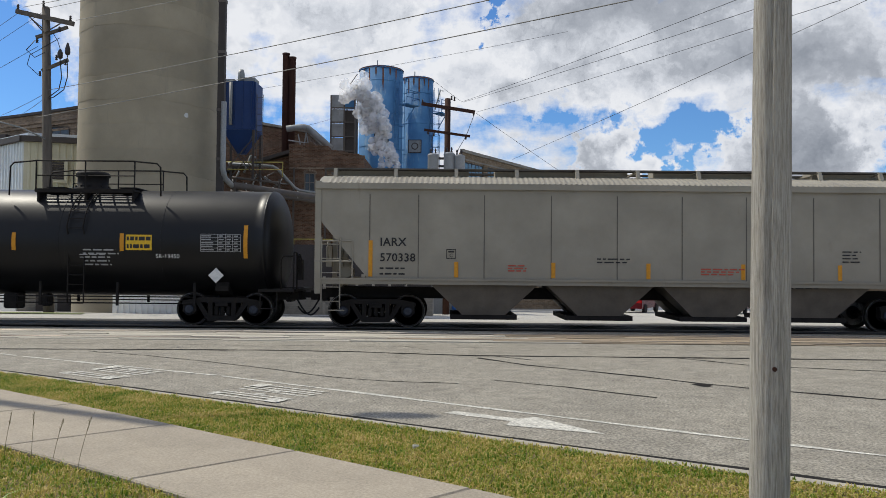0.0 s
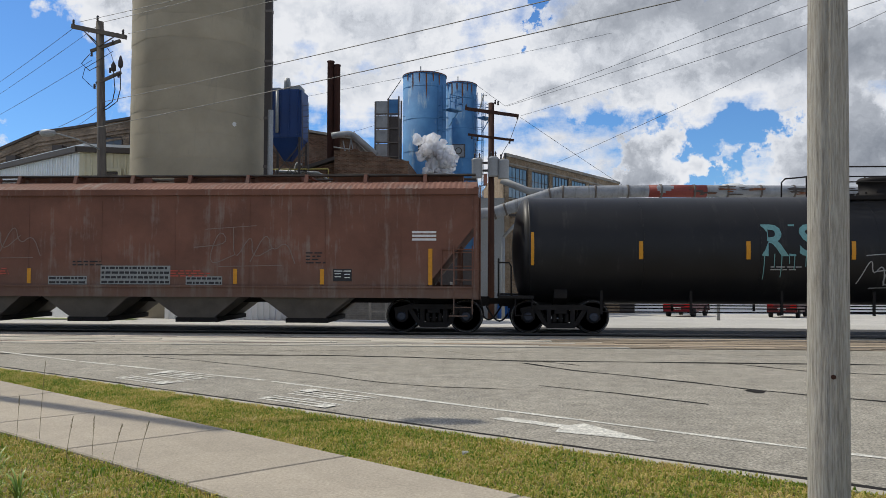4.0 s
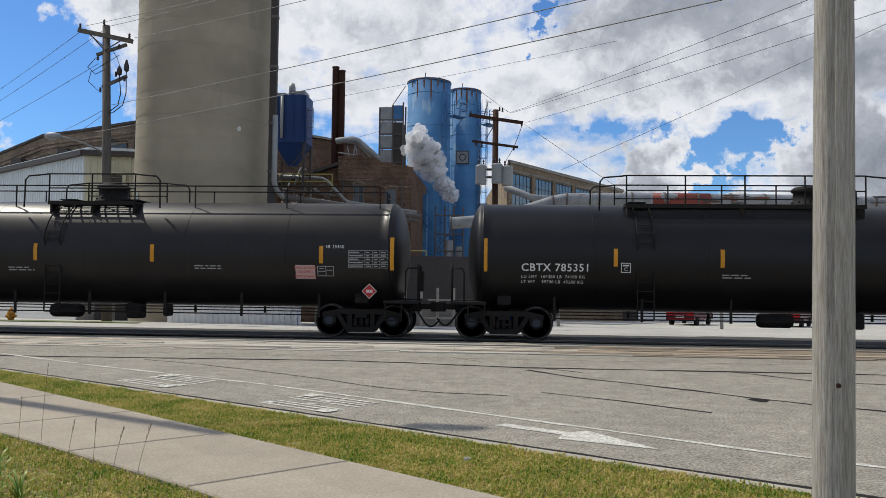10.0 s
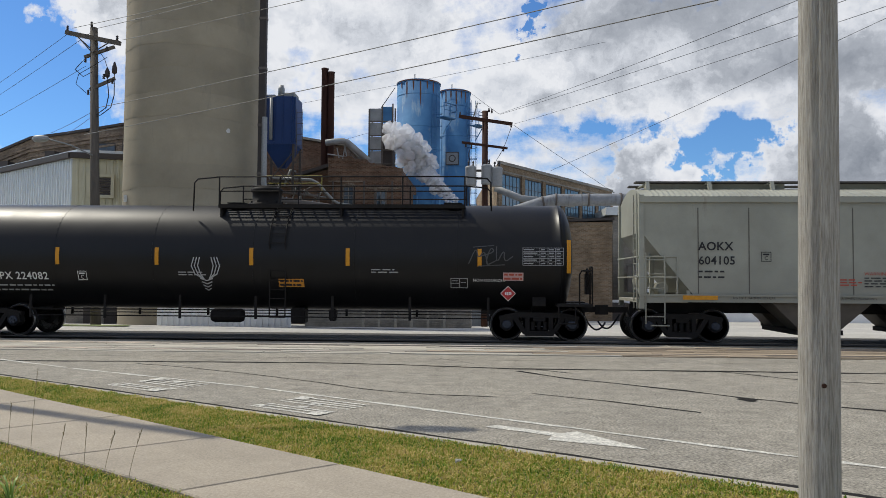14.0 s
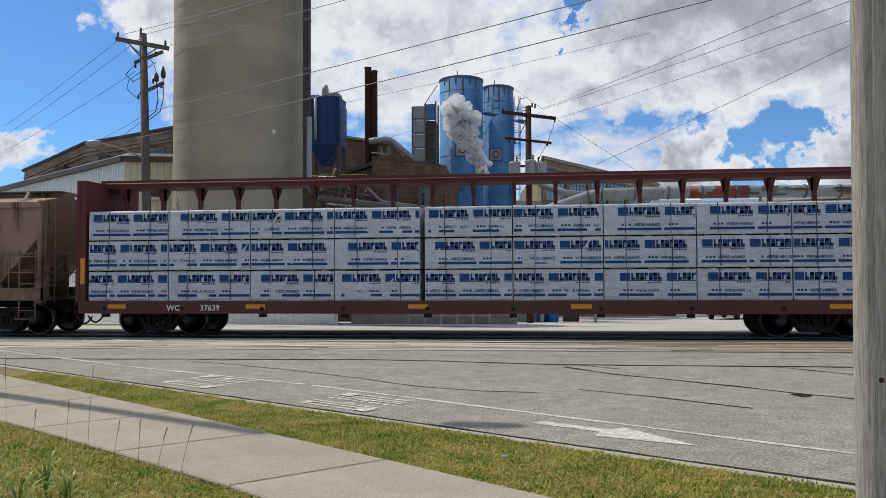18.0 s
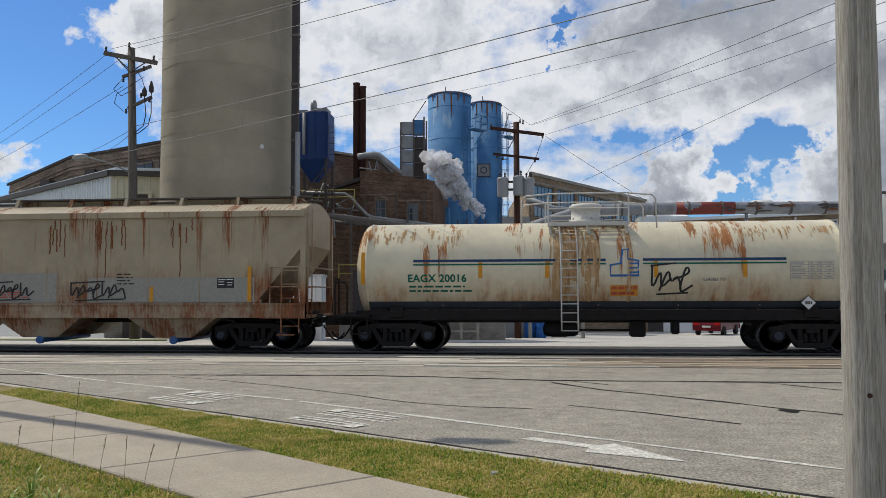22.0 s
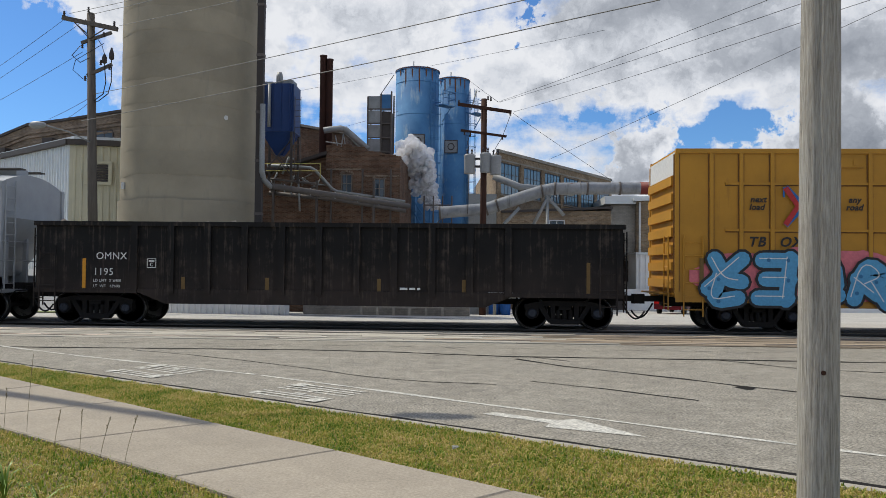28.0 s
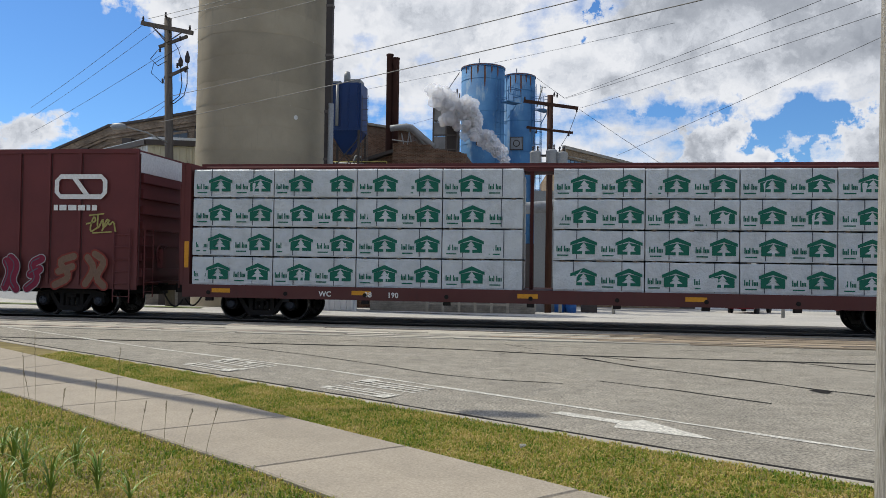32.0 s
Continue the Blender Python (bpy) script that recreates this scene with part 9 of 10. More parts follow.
def gondola(label, left, right):
    car, h = rail_car(label, "gondola car", left, right, 1.5)
    w = 1.52
    bm = B()
    z0, z1 = 0.92, 2.86
    box(bm, -h, h, -w, -w + 0.05, z0, z1)
    part("side_wall", bm, GON_BLACK, car, "rust-speckled black side sheet")
    bm = B()
    box(bm, -h, h, w - 0.05, w, z0, z1)
    part("side_wall", bm, GON_BLACK, car)
    for a, b in ((-h, -h + 0.06), (h - 0.06, h)):
        bm = B()
        box(bm, a, b, -w + 0.05, w - 0.05, z0, z1)
        part("end_wall", bm, GON_BLACK, car)
        for k in range(4):
            bm = B()
            q = a - 0.06 if a < 0 else b
            box(bm, q, q + 0.06, -w + 0.1, w - 0.1, z0 + 0.2 + 0.42 * k, z0 + 0.38 + 0.42 * k)
            part("end_rib", bm, GON_BLACK, car)
    bm = B()
    box(bm, -h + 0.06, h - 0.06, -w + 0.05, w - 0.05, z0, z0 + 0.1)
    part("floor", bm, GON_BLACK, car)
    bm = B()
    for y in (-w - 0.03, w + 0.03):
        box(bm, -h - 0.03, h + 0.03, y - 0.07, y + 0.07, z1 - 0.10, z1 + 0.02)
        prism(bm, [(-h, z0 + 0.1), (h, z0 + 0.1), (h, z0 - 0.02), (h - 3.0, z0 - 0.02), (h - 3.7, 0.62), (-h + 3.7, 0.62), (-h + 3.0, z0 - 0.02), (-h, z0 - 0.02)], "y", y - 0.03, y + 0.03)
    for x in (-h - 0.03, h + 0.03):
        box(bm, x - 0.05, x + 0.05, -w, w, z1 - 0.1, z1 + 0.02)
    part("top_chord", bm, GON_BLACK, car)
    for k in range(11):
        x = -h + 2.83 + 1.03 * k
        for y in (-w - 0.05, w + 0.05):
            bm = B()
            box(bm, x - 0.09, x + 0.09, y - 0.05, y + 0.05, z0 - 0.02, z1 - 0.1)
            part("side_post", bm, GON_BLACK, car)
    bm = B()
    box(bm, -h + 0.1, h - 0.1, -0.3, 0.3, 0.66, z0)
    part("centre_sill", bm, steel_dark, car)
    bm = B()
    rnd = random.Random(5)
    n, m = 48, 8
    g = [[bm.verts.new((-h + 0.08 + (2 * h - 0.16) * i / n, -w + 0.06 + (2 * w - 0.12) * j / m, 2.55 + rnd.uniform(0, 0.3))) for j in range(m + 1)] for i in range(n + 1)]
    for i in range(n):
        for j in range(m):
            bm.faces.new((g[i][j], g[i + 1][j], g[i + 1][j + 1], g[i][j + 1]))
    for k in range(26):
        x, y, s = rnd.uniform(-h + 0.5, h - 0.5), rnd.uniform(-1.2, 1.0), rnd.uniform(0.06, 0.16)
        p = Vector((x, y, 2.84))
        rod(bm, p, p + Vector((rnd.uniform(-1, 1) * s * 2, rnd.uniform(-1, 1) * s, rnd.uniform(0.2, 1) * s)), s * 0.7, 5, s * 0.4)
    part("scrap_load", bm, SCRAP, car, "heaped broken scrap load")
    for s in (-1, 1):
        ladder(car, s * (h - 0.4), -w - 0.12, 0.45, 2.2, GON_BLACK, 0.45, "x", 4, name="side_ladder")
        ladder(car, s * (h + 0.12), -w + 0.35, 0.5, 2.7, GON_BLACK, 0.45, "y", 5, name="end_ladder")
    brake_wheel(car, h + 0.18, -0.6, 1.8, GON_BLACK)
    side = flat_side(-w - 0.006)
    for x in (1.38, 4.19, 6.54, 9.63, 11.94, 15.28):
        marker(car, x - h, 0.96, 1.85 if x in (1.38, 15.28) else 1.36, flat_side(-w - 0.004), 0.10, yellow_mark if x == 1.38 else yellow_dull)
    return car, h, side
# ---- the consist, front to back ----
def tank_marks(c, mark, number, tx, seed, lines=(), table=None, yellow=None, red=None, dmat=placard_red, tz=1.9, size=0.29, plate=None, lpg=None, box_at=None, cards=()):
    """table, yellow, red, lpg, box_at and cards are (x, top z, ...) in the car's own measure."""
    car, h, side = c
    if mark:
        words(car, mark + " " + number, tx - h, tz, size, side, white_ink, space=1.1, bold=0.004)
        for k, ln in enumerate(lines):
            words(car, ln, tx - h, tz - 0.19 - 0.14 * k, 0.115, side, white_ink, space=1.15)
        if not lines:
            small_print(car, tx + 0.1 - h, tz - 0.17, 1.9, 2, side, grey_ink, 0.13, seed, 0.04)
        if plate:
            plate_box(car, plate - h, tz - 0.02, side, white_ink)
    if table:
        table_panel(car, table[0] - h, table[1], 1.09, 0.47, side)
    if yellow:
        card(car, yellow[0] - h, yellow[1], 0.71, yellow[2], side, yellow[3] if len(yellow) > 3 else yellow_card, black_ink, 2)
    if red:
        diamond(car, red[0] - h, red[1], 0.21, side, dmat)
    if lpg:
        lpg_card(car, lpg[0] - h, lpg[1], side)
    if box_at:
        outline_box(car, box_at[0] - h, box_at[1], 0.47, 0.27, side)
    for x, z, w, hh in cards:
        card(car, x - h, z, w, hh, side, placard_pink, red_ink, 2)
    small_print(car, 6.8 - h, 1.85, 0.8, 2, side, grey_ink, 0.07, seed + 1, 0.03)
    small_print(car, 12.2 - h, 1.95, 0.9, 2, side, grey_ink, 0.07, seed + 2, 0.03)
    return c


def paint_patch(car, x0, x1, z0, z1, side, mat, label, off=0.001):
    bm = B()
    sticker(bm, x0, x1, z0, z1, side, 0, off)
    part("repainted_patch", bm, mat, car, label)


def side_bar(car, x0, x1, z0, z1, side, mat, name="side_plate", label=""):
    bm = B()
    sticker(bm, x0, x1, z0, z1, side, off=0.004)
    part(name, bm, mat, car, label)


sky_spray = plain("spray_sky_blue", (0.10, 0.33, 0.55), 0.5)
pink_spray = plain("spray_pink", (0.62, 0.17, 0.20), 0.5)
teal_spray = plain("spray_teal", (0.16, 0.33, 0.33), 0.5)
yellow_spray = plain("spray_dull_yellow", (0.34, 0.30, 0.10), 0.6)
deep_blue = plain("spray_deep_blue", (0.03, 0.13, 0.38), 0.5)
mist_grey = plain("spray_mist_grey", (0.30, 0.30, 0.31), 0.6)
silver_spray = plain("spray_silver", (0.42, 0.43, 0.44), 0.4)
faint_chalk = plain("spray_faint_chalk", (0.085, 0.085, 0.085), 0.7)
pale_chalk = plain("spray_pale_chalk", (0.22, 0.17, 0.145), 0.8)
cream_card = plain("worn_cream_card", (0.46, 0.40, 0.28), 0.6)
green_chalk = plain("spray_green_white", (0.30, 0.38, 0.31), 0.6)

# A
c = tank_car("black tank car with a short railed platform on the rails", -22.2, -4.56, TANK_BLACK, walkway=(10.75, 13.5), dome=11.85, lad=12.1, strips=(0.9, 4.3, 7.4, 10.41, 13.36, 16.73), bogie_in=1.65)
tank_marks(c, "", "", 0, 11, table=(15.51, 2.53), yellow=(13.47, 2.5, 0.42), red=(15.9, 1.41), dmat=placard_white)
words(c[0], "SR-13450", 14.28 - c[1], 1.87, 0.16, c[2], white_ink)
small_print(c[0], 12.3 - c[1], 2.08, 1.0, 5, c[2], grey_ink, 0.1, 5, 0.04)
# B to D
c = hopper_car("tan-grey covered hopper car with four discharge bays", -3.55, 14.62, HOP_TAN, bay_mat=BAY_DARK, strips=(1.49, 3.81, 6.43, 8.99, 11.54, 14.14, 16.51), seams=(1.46, 2.78, 4.56, 6.37, 8.15, 9.9, 11.63, 13.44, 15.22, 16.6), seam_look=seam_mat, zs=1.38, zsb=1.22, bay_x=(4.57, 7.73, 10.85, 13.56))
fill_hopper(c, black_ink, "IARX", "570338", 21, 1.74, 2.26, 1.84, 3.54)
c = hopper_car("light grey covered hopper car with smooth sides", 15.29, 35.09, HOP_LIGHT, bay_mat=BAY_DARK, strips=(1.72, 4.41, 7.25, 10.04, 12.79, 15.56, 18.14), seams=11, seam_look=seam_faint, outlet=BLUE_OUT, bays=4, bay_w=0.36, zs=1.42, zsb=0.96, bay_x=(4.26, 8.07, 12.01, 15.92))
fill_hopper(c, black_ink, "DOWX", "60081", 31, 2.22, 2.53, 2.09, 3.88, ("LD LMT  219200", "LT  WT   66800"))
c = hopper_car("rust-brown covered hopper car with faded lettering", 36.23, 55.16, HOP_BROWN, bay_mat=BAY_DARK, bay_w=0.41, strips=(1.28, 4.27, 6.34, 9.48, 12.23, 14.65, 17.62), seams=9, zs=1.30, zsb=0.98, bogie_in=1.25)
fill_hopper(c, black_ink, "DOWX", "22037", 41, 1.53, 2.40, 1.94, 3.11)
h, side = c[1], c[2]
hand_tag(c[0], 3.3 - h, 6.8 - h, 2.1, 3.1, 4, side, pale_chalk, 3, 0.025)
hand_tag(c[0], 11.2 - h, 13.9 - h, 1.9, 2.9, 3, side, pale_chalk, 4, 0.025)
patch_grey = plain("patch_grey", (0.33, 0.33, 0.31))
patch_wide = plain("patch_grey_wide", (0.27, 0.28, 0.27))
card(c[0], 4.31 - h, 2.0, 0.84, 0.43, side, patch_grey, yellow_card, 1)
card(c[0], 6.9 - h, 1.55, 1.12, 0.24, side, patch_wide, black_ink, 2)
card(c[0], 8.41 - h, 1.84, 1.99, 0.52, side, patch_wide, black_ink, 4)
card(c[0], 10.84 - h, 1.55, 1.03, 0.24, side, patch_wide, black_ink, 2)
black_board(c[0], 14.96 - h, 1.76, 0.51, 0.33, side)
for k in range(3):
    side_bar(c[0], 17.12 - h, 17.78 - h, 2.54 + 0.1 * k, 2.60 + 0.1 * k, side, placard_white, "white_stripe")
# E
c = tank_car("dusty black tank car with a long railed walkway and tags", 56.1, 75.3, TANK_BLACK_WORN, walkway=(8.75, 15.5), dome=10.2, lad=14.3, strips=(0.5, 3.4, 6.21, 8.92, 11.97, 14.78, 18.46), bogie_in=1.3)
tank_marks(c, "", "", 3, 51, table=(17.18, 2.47), yellow=(14.88, 2.33, 0.35), red=(17.91, 1.30), box_at=(16.69, 1.76), cards=((16.72, 1.93, 0.55, 0.14), (16.44, 1.49, 0.52, 0.17)))
h, side = c[1], c[2]
words(c[0], "RIS", 6.5 - h, 2.16, 1.18, side, teal_spray, space=1.0, name="graffiti", bold=0.022)
rnd = random.Random(17)
for k in range(9):
    bm = B()
    x = 6.62 - h + 0.21 * k + rnd.uniform(-0.06, 0.06)
    ribbon(bm, dense([(x, 2.2), (x + 0.005, 2.2 - rnd.uniform(0.2, 0.8))], 0.2), 0.022, side)
    part("paint_drip", bm, teal_spray, c[0], "teal paint drip")
hand_tag(c[0], 9.13 - h, 11.21 - h, 1.36, 2.2, 4, side, grey_ink, 9, 0.03)
# F
c = tank_car("black tank car with white outline tags along its side", 76.93, 95.55, TANK_BLACK_WORN, walkway=(8.1, 14.9), dome=9.25, lad=14.5, strips=(0.32, 3.41, 6.2, 8.39, 11.94, 14.76, 18.39), bogie_in=0.9)
tank_marks(c, "TILX", "303144", 1.24, 61, table=(17.21, 2.42), yellow=(14.83, 2.34, 0.38), red=(17.83, 1.23), tz=1.95, plate=3.57, lpg=(16.11, 1.82))
for a, b, n, s in ((3.62, 5.73, 4, 1), (5.68, 6.36, 1, 7), (7.2, 8.98, 3, 2), (9.84, 10.79, 2, 3), (11.1, 11.7, 1, 4), (12.07, 12.53, 1, 5), (12.84, 13.71, 2, 6)):
    bubble_tag(c[0], a - c[1], b - c[1], 1.24, 2.05, n, c[2], white_ink, s, 0.035)
# G
c = tank_car("blue-black tank car with a mid walkway", 97.65, 116.25, TANK_BLUEBLACK, walkway=(4.35, 10.6), dome=9.5, lad=4.75, strips=(0.36, 3.58, 6.48, 9.08, 11.93, 14.91, 18.53), bogie_in=0.95)
tank_marks(c, "TILX", "302815", 1.48, 71, table=(17.36, 2.36), yellow=(10.81, 2.13, 0.29), red=(17.95, 1.29), tz=1.86, plate=3.73, lpg=(16.16, 1.81))
h, side = c[1], c[2]
hand_tag(c[0], 0.65 - h, 1.58 - h, 2.14, 2.71, 2, side, grey_ink, 14, 0.03)
hand_tag(c[0], 5.32 - h, 6.78 - h, 1.42, 2.0, 4, side, green_chalk, 15, 0.035)
hand_tag(c[0], 7.41 - h, 8.94 - h, 1.5, 2.14, 4, side, white_ink, 16, 0.032)
hand_tag(c[0], 13.9 - h, 14.91 - h, 2.47, 2.8, 3, side, faint_chalk, 17, 0.03)
hand_tag(c[0], 16.34 - h, 17.33 - h, 2.47, 2.8, 3, side, faint_chalk, 18, 0.03)
# H
c = tank_car("grey-black tank car with a short platform and long top rails", 118.25, 136.3, TANK_GREYBLACK, walkway=(7.7, 10.25), dome=9.07, lad=8.1, strips=(0.5, 3.31, 5.35, 7.61, 10.99, 15.77, 17.73), top_rail=(1.13, 17.27), bogie_in=1.22)
tank_marks(c, "GATX", "5063", 1.5, 81, ("LD LMT  163300 LB  73950 KG", "LT WT   100000 LB  45350 KG"), table=(16.53, 2.41), yellow=(4.36, 2.12, 0.26), red=(17.09, 1.3), tz=1.86, plate=3.41, lpg=(15.05, 2.0))
words(c[0], "SR 13450", 15.89 - c[1], 2.47, 0.13, c[2], white_ink)
# I
c = tank_car("black tank car with a long railed walkway", 138.02, 157.0, TANK_BLACK, walkway=(4.35, 10.69), dome=9.63, lad=4.8, strips=(0.51, 4.0, 6.8, 9.49, 12.23, 15.09, 18.62), bogie_in=1.03)
tank_marks(c, "CBTX", "785351", 1.48, 91, ("LD LMT  163300 LB  74100 KG", "LT WT    99700 LB  45200 KG"), table=(17.16, 2.45), red=(17.86, 1.3), tz=1.91, plate=4.14, box_at=(16.31, 1.81), cards=((14.97, 1.68, 0.54, 0.12),))
for k, ln in enumerate(("LIQUEFIED", "PETROLEUM", "GAS")):
    words(c[0], ln, 14.0 - c[1], 1.60 - 0.11 * k, 0.115, c[2], white_ink)
# J
c = tank_car("black tank car with large white block mark and tags", 158.85, 177.1, TANK_BLACK, walkway=(7.98, 13.92), dome=9.1, lad=13.4, strips=(0.4, 3.92, 7.1, 9.63, 11.91, 14.29, 17.55), bogie_in=1.08)
h, side = c[1], c[2]
for k in range(6):
    bm = B()
    x = 0.89 + k * 0.60 - h
    ribbon(bm, [(x + a, b) for a, b in ((0.06, 2.39), (0.44, 2.39), (0.49, 2.45), (0.49, 2.70), (0.44, 2.75), (0.06, 2.75), (0.02, 2.70), (0.02, 2.45))], 0.085, side, closed=True)
    part("owner_mark", bm, white_ink, c[0], "large white rounded block mark")
tank_marks(c, "PROX", "92634", 1.28, 101, ("LD LMT  163501 LB  74 200 KG", "LT WT    99501 LB  45 100 KG"), table=(16.4, 2.46), yellow=(9.75, 1.88, 0.23, cream_card), red=(17.21, 1.3), tz=1.87, size=0.28, plate=4.08, cards=((15.02, 1.82, 0.56, 0.22),))
words(c[0], "NON ODORIZED", 13.95 - h, 1.64, 0.12, side, white_ink)
bm = B()
ribbon(bm, dense([(15.6 - h, 1.45), (15.6 - h, 1.85), (16.0 - h, 2.15), (16.4 - h, 1.85), (16.4 - h, 1.42)]), 0.035, side)
ribbon(bm, dense([(15.52 - h, 1.8), (16.0 - h, 2.19), (16.55 - h, 1.78)]), 0.03, side, off=0.007)
ribbon(bm, dense([(16.45 - h, 1.6), (16.7 - h, 1.95), (16.8 - h, 1.55), (17.07 - h, 1.9)]), 0.03, side, off=0.008)
ribbon(bm, [(15.85 - h, 1.42), (15.85 - h, 1.7), (16.1 - h, 1.7), (16.1 - h, 1.42)], 0.03, side, off=0.008)
part("graffiti", bm, white_ink, c[0], "white spray-painted house outline")
hand_tag(c[0], 5.6 - h, 6.75 - h, 1.67, 2.41, 3, side, silver_spray, 24, 0.035)
hand_tag(c[0], 3.07 - h, 5.5 - h, 1.4, 1.75, 5, side, faint_chalk, 26, 0.03)
bubble_tag(c[0], 7.89 - h, 9.7 - h, 1.24, 2.05, 3, side, grey_ink, 25, 0.025)
# K
c = tank_car("clean black tank car with a long walkway and silver tag", 179.0, 196.8, TANK_BLACK, walkway=(7.79, 14.74), dome=8.85, lad=9.6, strips=(0.39, 3.36, 6.2, 8.87, 11.55, 15.16, 17.57), bogie_in=1.0)
tank_marks(c, "SHPX", "224082", 1.26, 111, tz=1.63, table=(16.33, 2.56), yellow=(9.6, 1.68, 0.22, orange_card), red=(15.94, 1.32), plate=3.91, box_at=(14.37, 1.73), cards=((15.8, 1.89, 0.55, 0.22),))
h, side = c[1], c[2]
words(c[0], "NON ODORIZED", 14.98 - h, 1.64, 0.11, side, white_ink)
bm = B()
for s in (-1, 1):
    for k in range(3):
        ribbon(bm, [(7.58 - h + s * 0.07, 1.66), (7.58 - h + s * (0.15 + 0.08 * k), 1.80), (7.58 - h + s * (0.22 + 0.09 * k), 2.03), (7.58 - h + s * (0.16 + 0.08 * k), 2.27)], 0.03, side)
for k in range(4):
    ribbon(bm, [(7.40 - h + 0.03 * k, 1.68 - 0.09 * k), (7.58 - h, 1.62 - 0.09 * k), (7.76 - h - 0.03 * k, 1.68 - 0.09 * k)], 0.03, side, off=0.007)
part("graffiti", bm, silver_spray, c[0], "silver spray-painted tag")
hand_tag(c[0], 14.9 - h, 16.0 - h, 2.1, 2.6, 3, side, faint_chalk, 27, 0.03)
# L, M
BAY_RUST = rusted("bay_rust_brown", (0.15, 0.10, 0.075), (0.05, 0.03, 0.022), 1.2, 1.5, 0.9, 1.0)
c = hopper_car("cream-grey covered hopper car with exterior seams", 198.42, 217.74, HOP_CREAM, bay_mat=BAY_DARK, bay_w=0.41, seams=(1.56, 2.89, 4.24, 5.58, 6.73, 7.91, 9.09, 10.25, 11.43, 12.61, 13.78, 15.08, 16.43, 17.78), seam_look=seam_mat, zs=1.34, zsb=1.13, bogie_in=1.25)
fill_hopper(c, black_ink, "AOKX", "604105", 121, 1.56, 2.52, 2.14, 3.2)
h, side = c[1] - 0.08, flat_side(-1.665)
for a, b in ((1.05, 1.96), (4.12, 4.58), (6.77, 7.24), (9.37, 9.85), (12.05, 12.49), (14.7, 15.2), (17.18, 18.03)):
    side_bar(c[0], a - h, b - h, 1.20, 1.31, side, yellow_mark, "reflector_strip", "yellow reflective strip")
for t_, xs in (("DO NOT HAMMER ON CAR", (2.35, 10.29)), ("VENT CAR WHEN UNLOADING", (4.78, 7.7))):
    for x in xs:
        words(c[0], t_, x - h, 1.225, 0.085, side, black_ink)
for x in (5.77, 9.26):
    words(c[0], "WARNING", x - h, 1.87, 0.13, c[2], red_ink)
    small_print(c[0], x - h, 1.80, 0.7, 4, c[2], black_ink, 0.075, 125, 0.03)
c = hopper_car("peeling rust-red ribbed covered hopper car", 219.08, 235.79, HOP_OXIDE, bay_mat=BAY_RUST, rib_x=(1.43, 2.14, 2.87, 3.66, 4.47, 5.28, 6.08, 6.98, 7.88, 8.77, 9.69, 10.56, 11.39, 12.19, 13.02, 13.84, 14.57, 15.27), bays=3, bay_w=0.42, seams=1, ztop=4.3, ze=3.89, zs=1.4, zsb=1.05, bogie_in=1.45)
h = c[1] + 0.05
for t_, x, z in (("CS", 2.35, 2.6), ("XT", 3.13, 2.6), ("26", 2.35, 2.18), ("04", 3.13, 2.18), ("61", 3.93, 2.18)):
    words(c[0], t_, x - h, z, 0.34, c[2], black_ink, bold=0.008)
small_print(c[0], 2.3 - h, 1.85, 1.6, 2, c[2], black_ink, 0.16, 131, 0.07)
for x, z0, z1, m_ in ((1.59, 1.77, 1.97, yellow_card), (3.88, 1.45, 1.57, yellow_card), (7.23, 1.45, 1.57, yellow_card), (9.05, 1.45, 1.57, yellow_card), (12.41, 1.45, 1.57, yellow_card), (14.71, 1.77, 1.97, yellow_card), (1.58, 1.56, 1.75, black_ink), (14.71, 1.56, 1.75, black_ink)):
    side_bar(c[0], x - h, x + 0.46 - h, z0, z1, c[2], m_)
diamond(c[0], 6.41 - h, 1.66, 0.2, c[2], black_ink, black_ink)
card(c[0], 9.85 - h, 2.75, 0.5, 0.3, c[2], plain("faded_card", (0.22, 0.17, 0.14)), black_ink, 2)
for k, (x, w_) in enumerate(((11.6, 0.48), (12.43, 0.48), (13.18, 0.57))):
    bm = B()
    x -= h
    for a, b, d, e in ((0, 0.15, 2.82, 3.32), (0.15, w_, 3.22, 3.37), (0.15, w_, 2.77, 2.92), (0.24, 0.42, 2.92, 3.22) if k else (0.36, 0.48, 3.1, 3.22), (-0.03, w_ + 0.03, 2.59, 2.68)):
        sticker(bm, x + a, x + b, d, e, c[2], off=0.002)
    part("owner_mark", bm, black_ink, c[0], "large dark block mark")
# N
c = centre_beam_car("oxide-red centre beam flat car stacked with blue-printed white lumber bundles", 236.91, 259.5, WRAP_BLUE, ink_blue, "blue", 3.62, 3, gap_at=(10.04, 10.10))
words(c[0], "WC", 2.67 - c[1], 0.75, 0.22, c[2], white_ink, bold=0.004)
words(c[0], "37639", 3.66 - c[1], 0.75, 0.22, c[2], white_ink, bold=0.004)
# O, P
c = hopper_car("pale grey covered hopper car with a broad side sill", 260.53, 278.8, HOP_LIGHT, bay_mat=BAY_DARK, strips=(1.43, 4.1, 6.45, 9.04, 11.63, 14.13, 16.88), seams=1, bays=4, outlet=steel_dark, zs=1.29, zsb=0.84, bay_w=0.36, bogie_in=1.43, bay_x=(3.65, 7.27, 10.9, 14.62))
fill_hopper(c, black_ink, "ACFX", "68758", 151, 1.79, 2.21, 1.80, 3.50, ("LD LMT  198000 LB", "LT WT    65000 LB"))
for z in (3.62, 3.74):
    side_bar(c[0], -c[1] + 0.3, c[1] - 0.3, z, z + 0.018, c[2], seam_mat, "side_seam")
